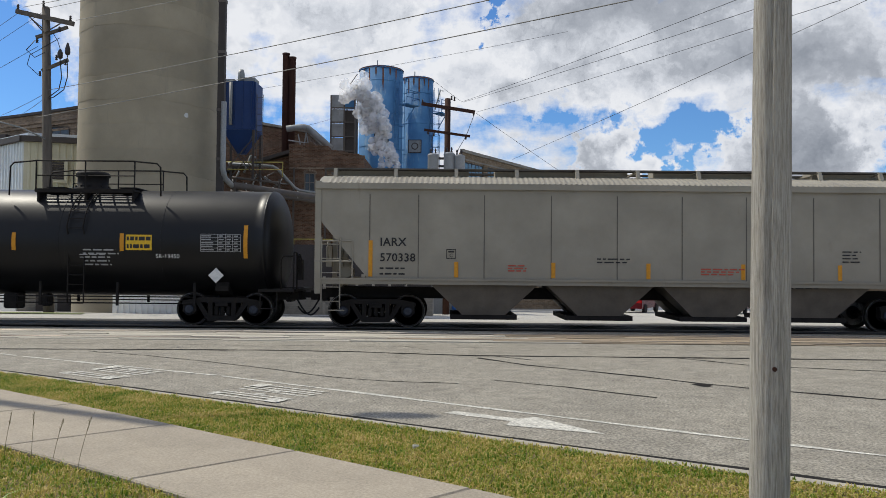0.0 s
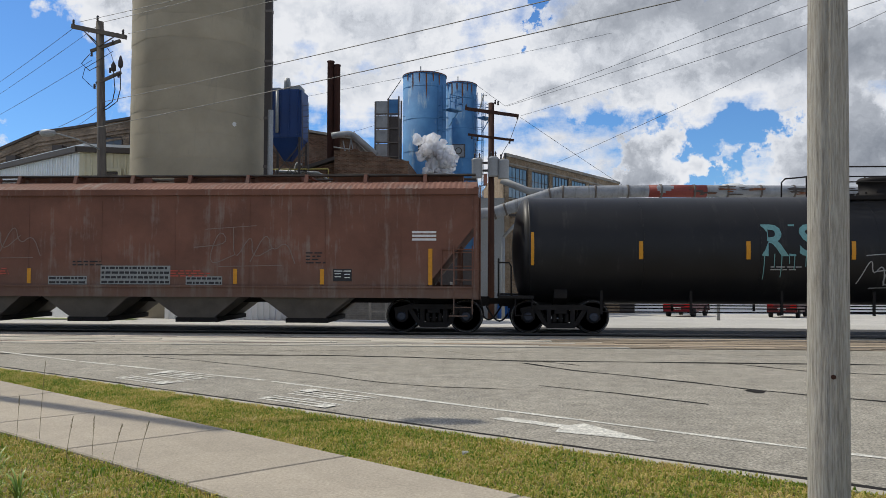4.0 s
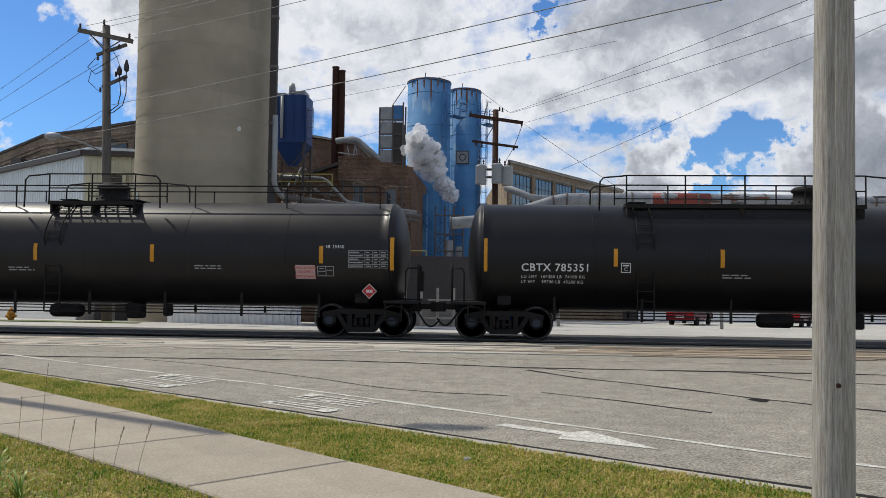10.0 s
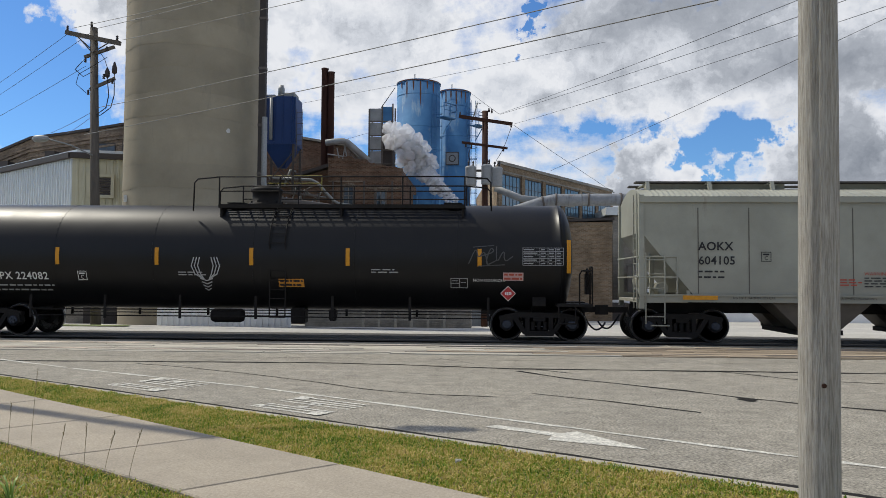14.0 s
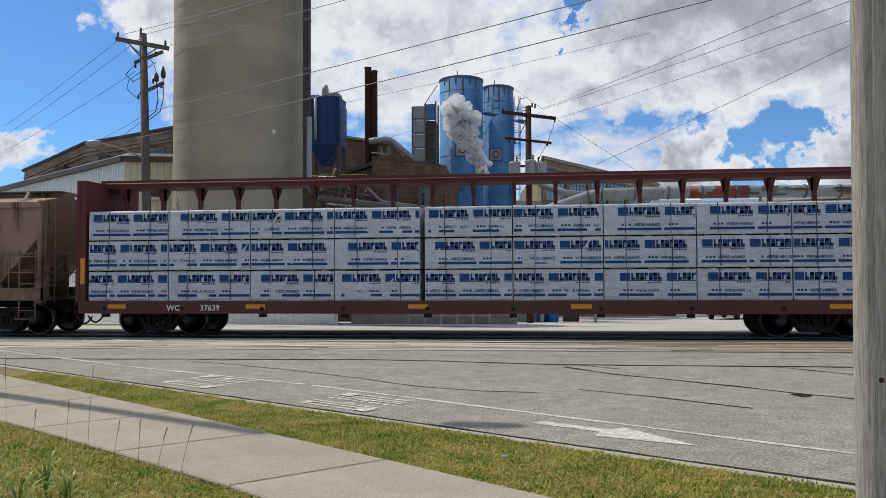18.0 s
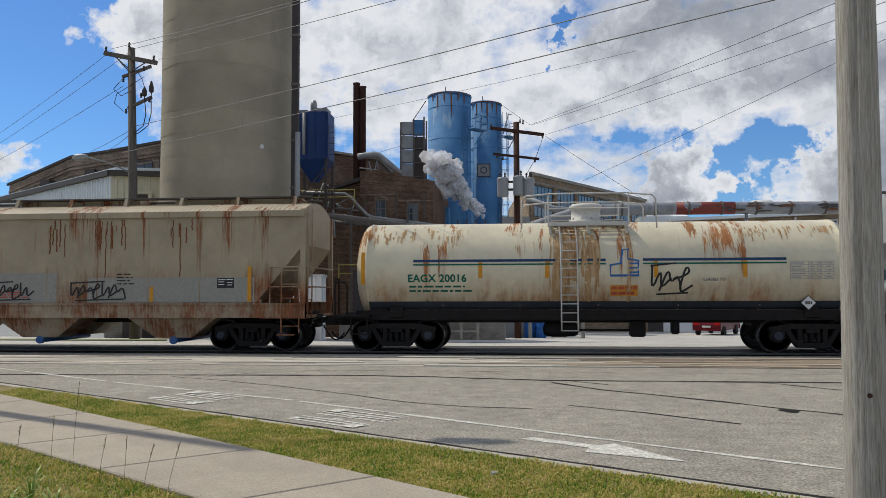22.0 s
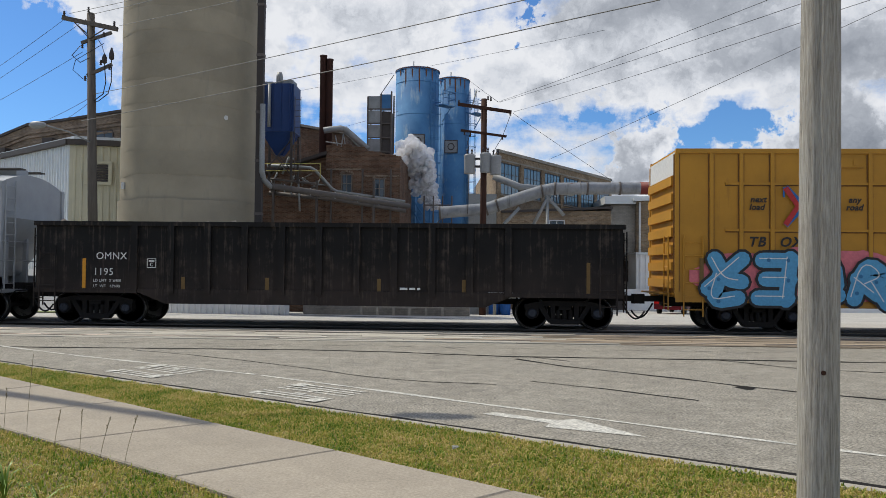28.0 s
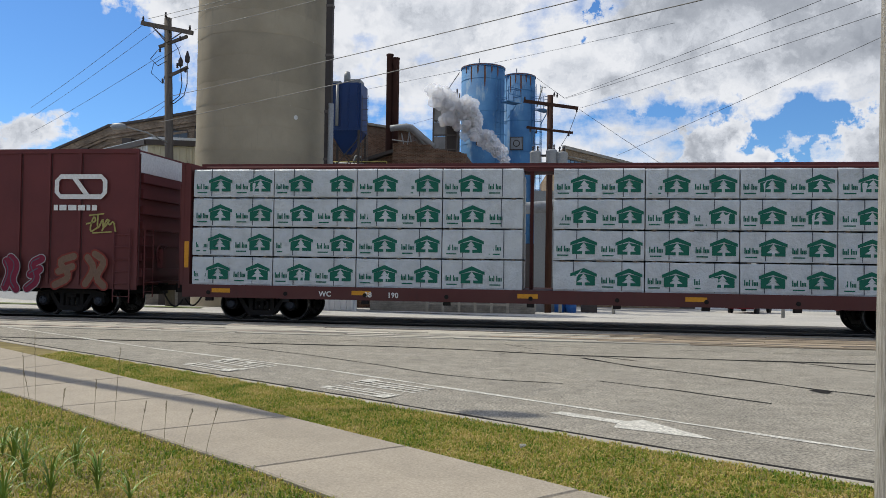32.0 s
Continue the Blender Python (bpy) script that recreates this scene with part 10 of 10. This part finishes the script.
rust_dark = material("dark_rust_run", (0.17, 0.062, 0.025), 0.85, 0.35, 5, fine=30, bump=0.1, spec=0.15)
c = hopper_car("tan covered hopper car heavily streaked with rust", 279.84, 299.49, HOP_RUST, bay_mat=HOP_RUST, strips=(1.58, 15.22, 18.06), seams=13, bays=4, bay_w=0.4, outlet=BLUE_OUT, zs=1.38, zsb=0.97, bogie_in=1.68, bay_x=(3.85, 7.8, 11.74, 15.75))
fill_hopper(c, black_ink, "CCBX", "71887", 161, 2.02, 2.26, 1.87, 4.31)
h, side = c[1], c[2]
fresh = plain("fresh_patch_paint", (0.30, 0.29, 0.25))
for x0, x1, z1 in ((6.96, 8.94, 2.1), (10.63, 12.39, 2.25), (13.32, 18.2, 2.1)):
    paint_patch(c[0], x0 - h, x1 - h, 1.40, z1, side, fresh, "repainted grey patch", -0.009)
rust_runs(c[0], [x - h for x in (1.97, 3.56, 5.33, 5.73, 7.1, 8.83, 9.74, 10.56, 12.32, 13.79, 14.2, 16.11)], 3.78, flat_side(-1.585), rust_dark, 31, 1.5)
for k, (a, b) in enumerate(((6.42, 8.0), (10.07, 11.76), (12.74, 14.57))):
    hand_tag(c[0], a - h, b - h, 1.5, 1.98, 5, side, black_ink, 33 + k, 0.045)
black_board(c[0], 17.13 - h, 2.08, 0.49, 0.28, side)
# Q
rail_white = plain("weathered_white_rail", (0.55, 0.53, 0.48), 0.6)
rust_orange = material("orange_rust_stain", (0.40, 0.21, 0.075), 0.85, 0.35, 4, fine=30, bump=0.1, tint=(0.56, 0.42, 0.25), stretch=(4, 1, 0.6), spec=0.15)
c = tank_car("white rust-streaked tank car with a blue band", 300.7, 314.35, TANK_WHITE, r=1.38, zc=2.27, walkway=(5.49, 7.67), dome=6.6, lad=6.02, strips=(0.36, 3.62, 5.43, 8.32, 10.63, 13.13), full_sill=True, dark=steel_dark, deck_mat=rail_white, bogie_in=1.25)
h, side = c[1], c[2]
rnd = random.Random(91)
for k in range(30):
    bm = B()
    x = rnd.uniform(5.4, 6.83 if k < 23 else 7.7) - h
    z0 = 3.45 - 0.5 * rnd.random() ** 2
    l = rnd.uniform(0.7, 2.05)
    ribbon(bm, [(x + 0.03 * math.sin(q), z0 - l * q / 6) for q in range(7)], rnd.uniform(0.03, 0.12), side, off=0.0004 * k)
    part("rust_run", bm, rust_orange, c[0], "orange rust run below the platform")
rust_runs(c[0], [x - h for x in (0.6, 1.1, 1.7, 2.3, 2.9, 10.8, 11.3, 11.8, 12.7, 13.0)], 3.5, side, rust_orange, 92, 0.42, 10, 0.2)
for a, b in ((1.77, 7.0), (7.98, 11.69)):
    side_bar(c[0], a - h, b - h, 2.49, 2.56, side, navy, "band", "thin dark blue band")
    side_bar(c[0], a - h, b - h, 2.40, 2.44, side, ink_green, "band", "thin green band")
bm = B()
sticker(bm, -h + 0.42, h - 0.42, 1.07, 1.41, side, off=0.003)
part("lower_belt", bm, material("belt_navy", (0.035, 0.042, 0.055), 0.6, 0.3, 2), c[0], "dark navy lower belt")
table_panel(c[0], 11.78 - h, 2.45, 1.09, 0.46, side)
words(c[0], "EAGX 20016", 1.61 - h, 1.95, 0.29, side, ink_green, bold=0.008)
small_print(c[0], 1.65 - h, 1.82, 1.8, 2, side, ink_green, 0.12, 161, 0.05)
words(c[0], "LEASED TO", 9.55 - h, 1.95, 0.11, side, navy)
card(c[0], 7.12 - h, 1.84, 0.73, 0.29, side, orange_card, red_ink, 2)
diamond(c[0], 12.27 - h, 1.36, 0.2, side, placard_white, black_ink)
bm = B()
ribbon(bm, [(7.12 - h, 2.1), (7.12 - h, 2.38), (7.4 - h, 2.43), (7.45 - h, 2.79), (7.6 - h, 2.82), (7.6 - h, 2.54), (7.86 - h, 2.5), (7.86 - h, 2.1)], 0.06, side, closed=True)
for z in (2.18, 2.3, 2.42):
    ribbon(bm, [(7.62 - h, z), (7.86 - h, z + 0.01)], 0.04, side, off=0.01)
part("graffiti", bm, plain("spray_blue", (0.03, 0.13, 0.35)), c[0], "blue spray-painted outline")
hand_tag(c[0], 8.09 - h, 9.34 - h, 1.65, 2.39, 3, side, black_ink, 41, 0.055)
# R, S, T
c = hopper_car("pale green-grey covered hopper car with a black tag", 315.5, 335.2, HOP_PALE, bay_mat=BAY_DARK, bay_w=0.36, strips=(1.61, 4.18, 6.97, 9.7, 12.48, 15.33, 18.04), seams=(2.05, 3.59, 5.36, 7.12, 8.87, 10.62, 12.39, 14.2, 16.04, 17.7), seam_look=seam_faint, outlet=BLUE_OUT, zs=1.45, zsb=1.0, bay_x=(3.86, 7.78, 11.72, 15.69))
fill_hopper(c, black_ink, "DOWX", "22647", 171, 2.09, 2.5, 2.13, 3.84)
h, side = c[1] - 0.45, c[2]
bm = B()
ribbon(bm, dense(rounded([(-0.03 - h, 3.58), (0.08 - h, 3.2), (0.32 - h, 3.5), (0.42 - h, 3.08), (0.75 - h, 3.2)])), 0.05, side)
ribbon(bm, [(0.2 - h + 0.17 * math.cos(a), 2.95 + 0.2 * math.sin(a)) for a in (k * 0.42 for k in range(15))], 0.05, side, off=0.008, closed=True)
ribbon(bm, dense(rounded([(0.45 - h, 2.78), (0.85 - h, 3.15), (1.0 - h, 2.78), (0.75 - h, 2.58), (1.15 - h, 2.28)])), 0.06, side, off=0.007)
ribbon(bm, dense([(0.42 - h, 2.25), (1.31 - h, 2.28)]), 0.06, side, off=0.009)
part("graffiti", bm, black_ink, c[0], "black spray-painted scrawl")
small_print(c[0], 10.25 - h, 1.75, 1.35, 3, side, red_ink, 0.08, 174, 0.035)
c = hopper_car("faded red-brown covered hopper car with a white tag", 336.04, 355.6, HOP_PINK, bay_mat=BAY_DARK, bay_w=0.38, strips=(), seams=9, zs=1.45, zsb=1.0, bogie_in=1.62, bay_x=(4.01, 7.78, 11.66, 15.62))
fill_hopper(c, black_ink, "CCBX", "71742", 181, 1.96, 2.23, 1.88, 3.7)
h, side = c[1] - 0.16, c[2]
for x, z1, m_ in ((1.36, 2.4, yellow_dull), (4.59, 1.92, yellow_dull), (7.41, 1.92, yellow_dull), (14.44, 2.1, yellow_mark), (16.93, 2.1, yellow_mark)):
    marker(c[0], x - h, 1.48, z1, side, 0.11, m_)
repaint = material("grey_repaint", (0.25, 0.235, 0.205), 0.7, 0.18, 1.2, fine=30, bump=0.05, spec=0.2)
for x0, x1, z1 in ((8.03, 14.5, 2.09), (14.54, 18.1, 2.4)):
    paint_patch(c[0], x0 - h, x1 - h, 1.46, z1, side, repaint, "grey repainted patch on faded red", -0.006)
    paint_patch(c[0], x0 - h, x1 - h, 1.02, 1.40, flat_side(-1.623), repaint, "grey repainted patch on the sill", 0.001)
painted_piece(c[0], "sqtr", 8.97 - h, 11.62 - h, 1.05, 2.13, flat_side(-1.665), 0.22, placard_white, black_ink, mist_grey, 0.05, 0.06, 12, spots=0, label="white spray-painted piece with black edges")
hand_tag(c[0], 11.65 - h, 12.93 - h, 1.46, 1.96, 4, side, silver_spray, 13, 0.05)
bubble_tag(c[0], 6.41 - h, 7.33 - h, 1.04, 1.35, 3, flat_side(-1.665), grey_ink, 14, 0.025)
c = hopper_car("light grey covered hopper car with small black tags", 356.7, 375.19, HOP_WHITE, bay_mat=BAY_DARK, bay_w=0.41, strips=(1.3, 4.0, 6.8, 9.6, 11.9, 14.49, 16.88), seams=9, seam_look=seam_faint, bays=4, zs=1.31, zsb=0.88)
fill_hopper(c, black_ink, "CCBX", "573324", 191, 1.75, 2.3, 1.9, 3.5)
words(c[0], "ONE", 11.8 - c[1], 1.46, 0.52, flat_side(-1.665), black_ink, shear=0.15, name="graffiti", bold=0.006)
words(c[0], "WAY", 11.86 - c[1], 0.95, 0.52, flat_side(-1.665), black_ink, shear=0.15, name="graffiti", bold=0.006)
black_board(c[0], 15.38 - c[1], 1.73, 0.41, 0.28, c[2])
# U
c = gondola("rust-speckled black gondola car loaded with scrap", 376.17, 392.37)
h, side = c[1], flat_side(-1.54)
words(c[0], "OMNX", 1.72 - h, 1.83, 0.28, side, white_ink)
words(c[0], "1195", 1.65 - h, 1.39, 0.28, side, white_ink)
words(c[0], "LD LMT  216400", 1.65 - h, 1.2, 0.11, side, white_ink)
words(c[0], "LT  WT   69600", 1.65 - h, 1.05, 0.11, side, white_ink)
plate_box(c[0], 3.17 - h, 1.6, side, white_ink)
small_print(c[0], 10.2 - h, 1.1, 0.6, 1, side, white_ink, 0.17, 202, 0.06)
small_print(c[0], 12.6 - h, 1.0, 0.9, 2, side, white_ink, 0.1, 203, 0.05)
# V
c = boxcar("yellow ribbed boxcar with blue spray-painted pieces", 393.75, 412.35, BOX_YELLOW, (6.85, 11.73), BOX_BLACK, posts=(0.93, 1.71, 2.52, 3.36, 4.22, 5.05, 5.88, 11.95, 12.72, 13.5, 14.31, 15.2, 16.01, 16.86, 17.77), belts=(4.0, 2.76))
h, side = c[1] + 0.10, c[2]
dsd = flat_side(-1.700)
for x in (0.76, 17.94):
    marker(c[0], x - h, 1.12, 2.0, flat_side(-1.632), 0.11, yellow_dull)
for x in (3.02, 5.71, 12.39, 15.64):
    marker(c[0], x - h, 1.1, 1.5, flat_side(-1.588), 0.11, yellow_dull)
for x in (7.77, 9.57):
    marker(c[0], x - h, 1.1, 1.5, dsd, 0.11, yellow_dull)
for t, x, z in (("next", 2.03, 3.50), ("load", 2.0, 3.30), ("any", 4.57, 3.50), ("road", 4.5, 3.30)):
    words(c[0], t, x - h, z, 0.22, side, black_ink, shear=0.25, bold=0.008)
words(c[0], "TB", 1.97 - h, 2.33, 0.36, side, black_ink, space=1.15, shear=0.25, bold=0.010)
words(c[0], "OX", 2.78 - h, 2.33, 0.36, side, black_ink, space=1.15, shear=0.25, bold=0.010)
bm = B()
x = 3.5 - h
for s in (-1, 1):
    for q, mi in ((0.0, 1), (0.17, 0), (0.30, 1)):
        ap = x + s * (0.06 + q)
        ribbon(bm, [(ap + s * (0.5 - q), 3.90 - 0.1 * q), (ap, 3.40), (ap + s * (0.5 - q), 2.89 + 0.1 * q)] if q < 0.2 else [(x + s * 0.6, 3.90), (x + s * 0.6, 3.63)], 0.15 if q < 0.2 else 0.05, side, mi, 0.016 - 0.003 * mi)
part("emblem", bm, [placard_red, deep_blue], c[0], "red and blue double arrow emblem")
for ln, (a, b) in enumerate((("IMPORTANT", "CLOSE AND LOCK"), ("CLOSE THIS DOOR", "BOTH DOORS BEFORE"), ("BEFORE CLOSING MAIN DOOR", "MOVING CAR"))):
    words(c[0], a, 8.05 - h, 4.36 - 0.15 * ln, 0.125, dsd, white_ink, "CENTER")
    words(c[0], b, 10.6 - h, 4.36 - 0.15 * ln, 0.125, dsd, white_ink, "CENTER")
words(c[0], "RAILCAR POOLING EXPERTS", 13.01 - h, 2.98, 0.32, side, black_ink, space=1.06)
for x, z in ((4.55, 4.55), (15.15, 4.55)):
    bm = B()
    box(bm, x - 0.4 - h, x + 0.4 - h, -1.60, -1.55, z - 0.12, z + 0.12)
    box(bm, x + 0.15 - h, x + 0.32 - h, -1.62, -1.60, z - 0.05, z + 0.08)
    part("board_panel", bm, BOX_YELLOW, c[0])
for ln, (a, b) in enumerate((("ESTA PUERTA ANTES DE", "EN AMBAS PUERTAS ANTES"), ("LA PUERTA PRINCIPAL", "DE MOVER EL CARRO"))):
    words(c[0], a, 8.05 - h, 3.78 - 0.15 * ln, 0.125, dsd, white_ink, "CENTER")
    words(c[0], b, 10.6 - h, 3.78 - 0.15 * ln, 0.125, dsd, white_ink, "CENTER")
small_print(c[0], 7.6 - h, 2.9, 0.7, 4, dsd, white_ink, 0.1, 211, 0.04)
small_print(c[0], 10.05 - h, 2.9, 0.7, 3, dsd, white_ink, 0.1, 212, 0.04)
small_print(c[0], 11.35 - h, 2.9, 0.3, 6, dsd, white_ink, 0.1, 214, 0.04)
owner_dark = plain("owner_oxide", (0.20, 0.035, 0.025), 0.6)
for k in range(3):
    bm = B()
    for z_ in (3.3, 3.52, 3.74):
        sticker(bm, 14.14 - h + 0.66 * k, 14.72 - h + 0.66 * k, z_, z_ + 0.15, side, off=0.003)
    part("owner_mark", bm, owner_dark, c[0], "dark oxide block mark")
front = flat_side(-1.645)
cloud_patch(c[0], 0.45 - h, 6.75 - h, 0.9, 2.2, flat_side(-1.59), pink_spray, 61, label="pink sprayed ground behind a blue piece")
painted_piece(c[0], "rbtqb", 0.61 - h, 6.83 - h, 0.66, 2.24, front, 0.40, sky_spray, black_ink, placard_white, 0.07, 0.08, 62, wide=0.98, label="blue spray-painted piece with black edges")
cloud_patch(c[0], 10.4 - h, 18.4 - h, 0.9, 2.38, flat_side(-1.702), mist_grey, 63, label="grey sprayed mist behind a blue piece")
painted_piece(c[0], "sqtrpqst", 10.5 - h, 18.2 - h, 0.66, 2.28, flat_side(-1.708), 0.36, deep_blue, black_ink, sky_spray, 0.05, 0.15, 66, wide=1.25, label="deep blue under-shapes of a spray-painted piece")
painted_piece(c[0], "pqrstpqrt", 10.7 - h, 18.2 - h, 0.72, 2.2, flat_side(-1.722), 0.25, sky_spray, navy, placard_white, 0.05, -0.12, 64, wide=1.1, label="blue spray-painted piece with dark blue edges")
hand_tag(c[0], 17.94 - h, 18.53 - h, 2.75, 3.2, 2, side, black_ink, 65, 0.05)
side_bar(c[0], 17.18 - h, 17.55 - h, 1.75 + 1.0, 1.75 + 1.2, side, orange_card, "placard")
# W
c = boxcar("oxide-red boxcar with a white emblem and faded tags", 413.66, 432.3, BOX_RED, (6.95, 11.79), BOX_RED, posts=(0.82, 1.86, 2.84, 3.84, 4.79, 5.78, 12.91, 13.92, 14.89, 15.84, 16.82))
h, side = c[1] + 0.11, c[2]
for x in (3.19, 6.25, 12.39, 15.56):
    marker(c[0], x - h, 1.1, 1.5, flat_side(-1.588), 0.11, yellow_dull)
marker(c[0], 9.72 - h, 1.1, 1.5, dsd, 0.11, yellow_dull)
bm = B()
x = 16.23 - h
ribbon(bm, [(x, 3.65), (x + 0.12, 3.52), (x + 1.4, 3.52), (x + 1.52, 3.65), (x + 1.52, 3.98), (x + 1.4, 4.11), (x + 0.12, 4.11), (x, 3.98)], 0.14, side, off=0.012, closed=True)
ribbon(bm, [(x + 0.55, 4.08), (x + 0.97, 3.55)], 0.14, side, off=0.016)
part("emblem", bm, white_ink, c[0], "white ribbon emblem")
small_print(c[0], 16.14 - h, 3.2, 1.5, 1, side, white_ink, 0.1, 225, 0.16)
words(c[0], "DW  C", 0.98 - h, 2.67, 0.33, side, white_ink)
words(c[0], "793 358", 0.98 - h, 2.16, 0.33, side, white_ink)
for ln, a in enumerate(("CLOSE AND LOCK", "BOTH DOORS BEFORE", "MOVING CAR")):
    words(c[0], a, 8.1 - h, 4.22 - 0.14 * ln, 0.125, dsd, white_ink, "CENTER")
small_print(c[0], 7.6 - h, 3.72, 0.9, 3, dsd, white_ink, 0.12, 221, 0.05)
small_print(c[0], 10.0 - h, 3.9, 1.1, 4, dsd, white_ink, 0.14, 222, 0.05)
small_print(c[0], 7.2 - h, 2.6, 1.0, 3, dsd, white_ink, 0.1, 223, 0.04)
small_print(c[0], 10.7 - h, 2.55, 0.9, 3, dsd, white_ink, 0.1, 224, 0.04)
painted_piece(c[0], "knjgm", 0.85 - h, 5.16 - h, 0.62, 2.1, front, 0.22, teal_spray, plain("spray_grey_white", (0.34, 0.36, 0.36), 0.6), black_ink, 0.04, 0.05, 71, spots=0, label="teal spray-painted piece with pale edges")
tan_spray = plain("spray_tan", (0.17, 0.105, 0.07))
dull_tan = plain("spray_dull_tan", (0.12, 0.08, 0.045), 0.7)
bubble_tag(c[0], 5.2 - h, 6.9 - h, 0.95, 1.95, 3, side, dull_tan, 72, 0.06)
bubble_tag(c[0], 7.1 - h, 11.4 - h, 0.95, 2.0, 6, dsd, dull_tan, 74, 0.06)
painted_piece(c[0], "tqfrps", 11.57 - h, 15.98 - h, 0.6, 1.91, flat_side(-1.705), 0.24, plain("spray_crimson", (0.19, 0.014, 0.04)), mist_grey, plain("spray_slate", (0.08, 0.10, 0.13)), 0.028, 0.06, 73, spots=0, label="crimson spray-painted piece with white edges")
bm = B()
disc_on(bm, 12.8 - h, 1.25, 0.29, 0.29, flat_side(-1.725), 0, 0.0, 20)
part("graffiti", bm, mist_grey, c[0], "pale sprayed disc")
painted_piece(c[0], "sp", 16.02 - h, 18.0 - h, 0.76, 2.0, front, 0.2, tan_spray, owner_dark, tan_spray, 0.05, 0.1, 75, spots=0, label="tan spray-painted piece")
hand_tag(c[0], 17.2 - h, 18.1 - h, 2.5, 3.0, 3, side, yellow_spray, 76, 0.05)
# X
c = centre_beam_car("oxide-red centre beam flat car stacked with green-printed white lumber bundles", 433.7, 455.9, WRAP_PALE, ink_green, "green", 4.35, 4, gap_at=(9.73, 10.54))
words(c[0], "WC", 4.06 - c[1], 0.75, 0.2, c[2], white_ink, bold=0.005)
words(c[0], "38", 5.37 - c[1], 0.75, 0.2, c[2], white_ink, bold=0.005)
words(c[0], "190", 6.02 - c[1], 0.75, 0.2, c[2], white_ink, bold=0.005)


# ---- what moves ----
def motions():
    for car, x0 in CARS:
        walk(car, [(t, pose(x0 + s, TRACK_Y, 0)) for t, s in SPEED_ROWS])
    drift_steam()
    v = SPEED
    turn = math.degrees(v / FPS / 0.457)
    for ws, x0 in WHEELSETS:
        base = ws.matrix_basis.translation.copy()
        # rolls while its car is near the view
        n0, n1 = max(0, int((x0 - 30) / v * FPS)), min(32 * FPS, int((x0 + 30) / v * FPS))
        rows = [(n / FPS, pose(*base, 0, -turn * n, 0)) for n in range(n0, n1 + 1)]
        if n0 > 0:
            rows = [(0, rows[0][1])] + rows
        if n1 < 32 * FPS:
            rows = rows + [(32, rows[-1][1])]
        walk(ws, rows)


motions()
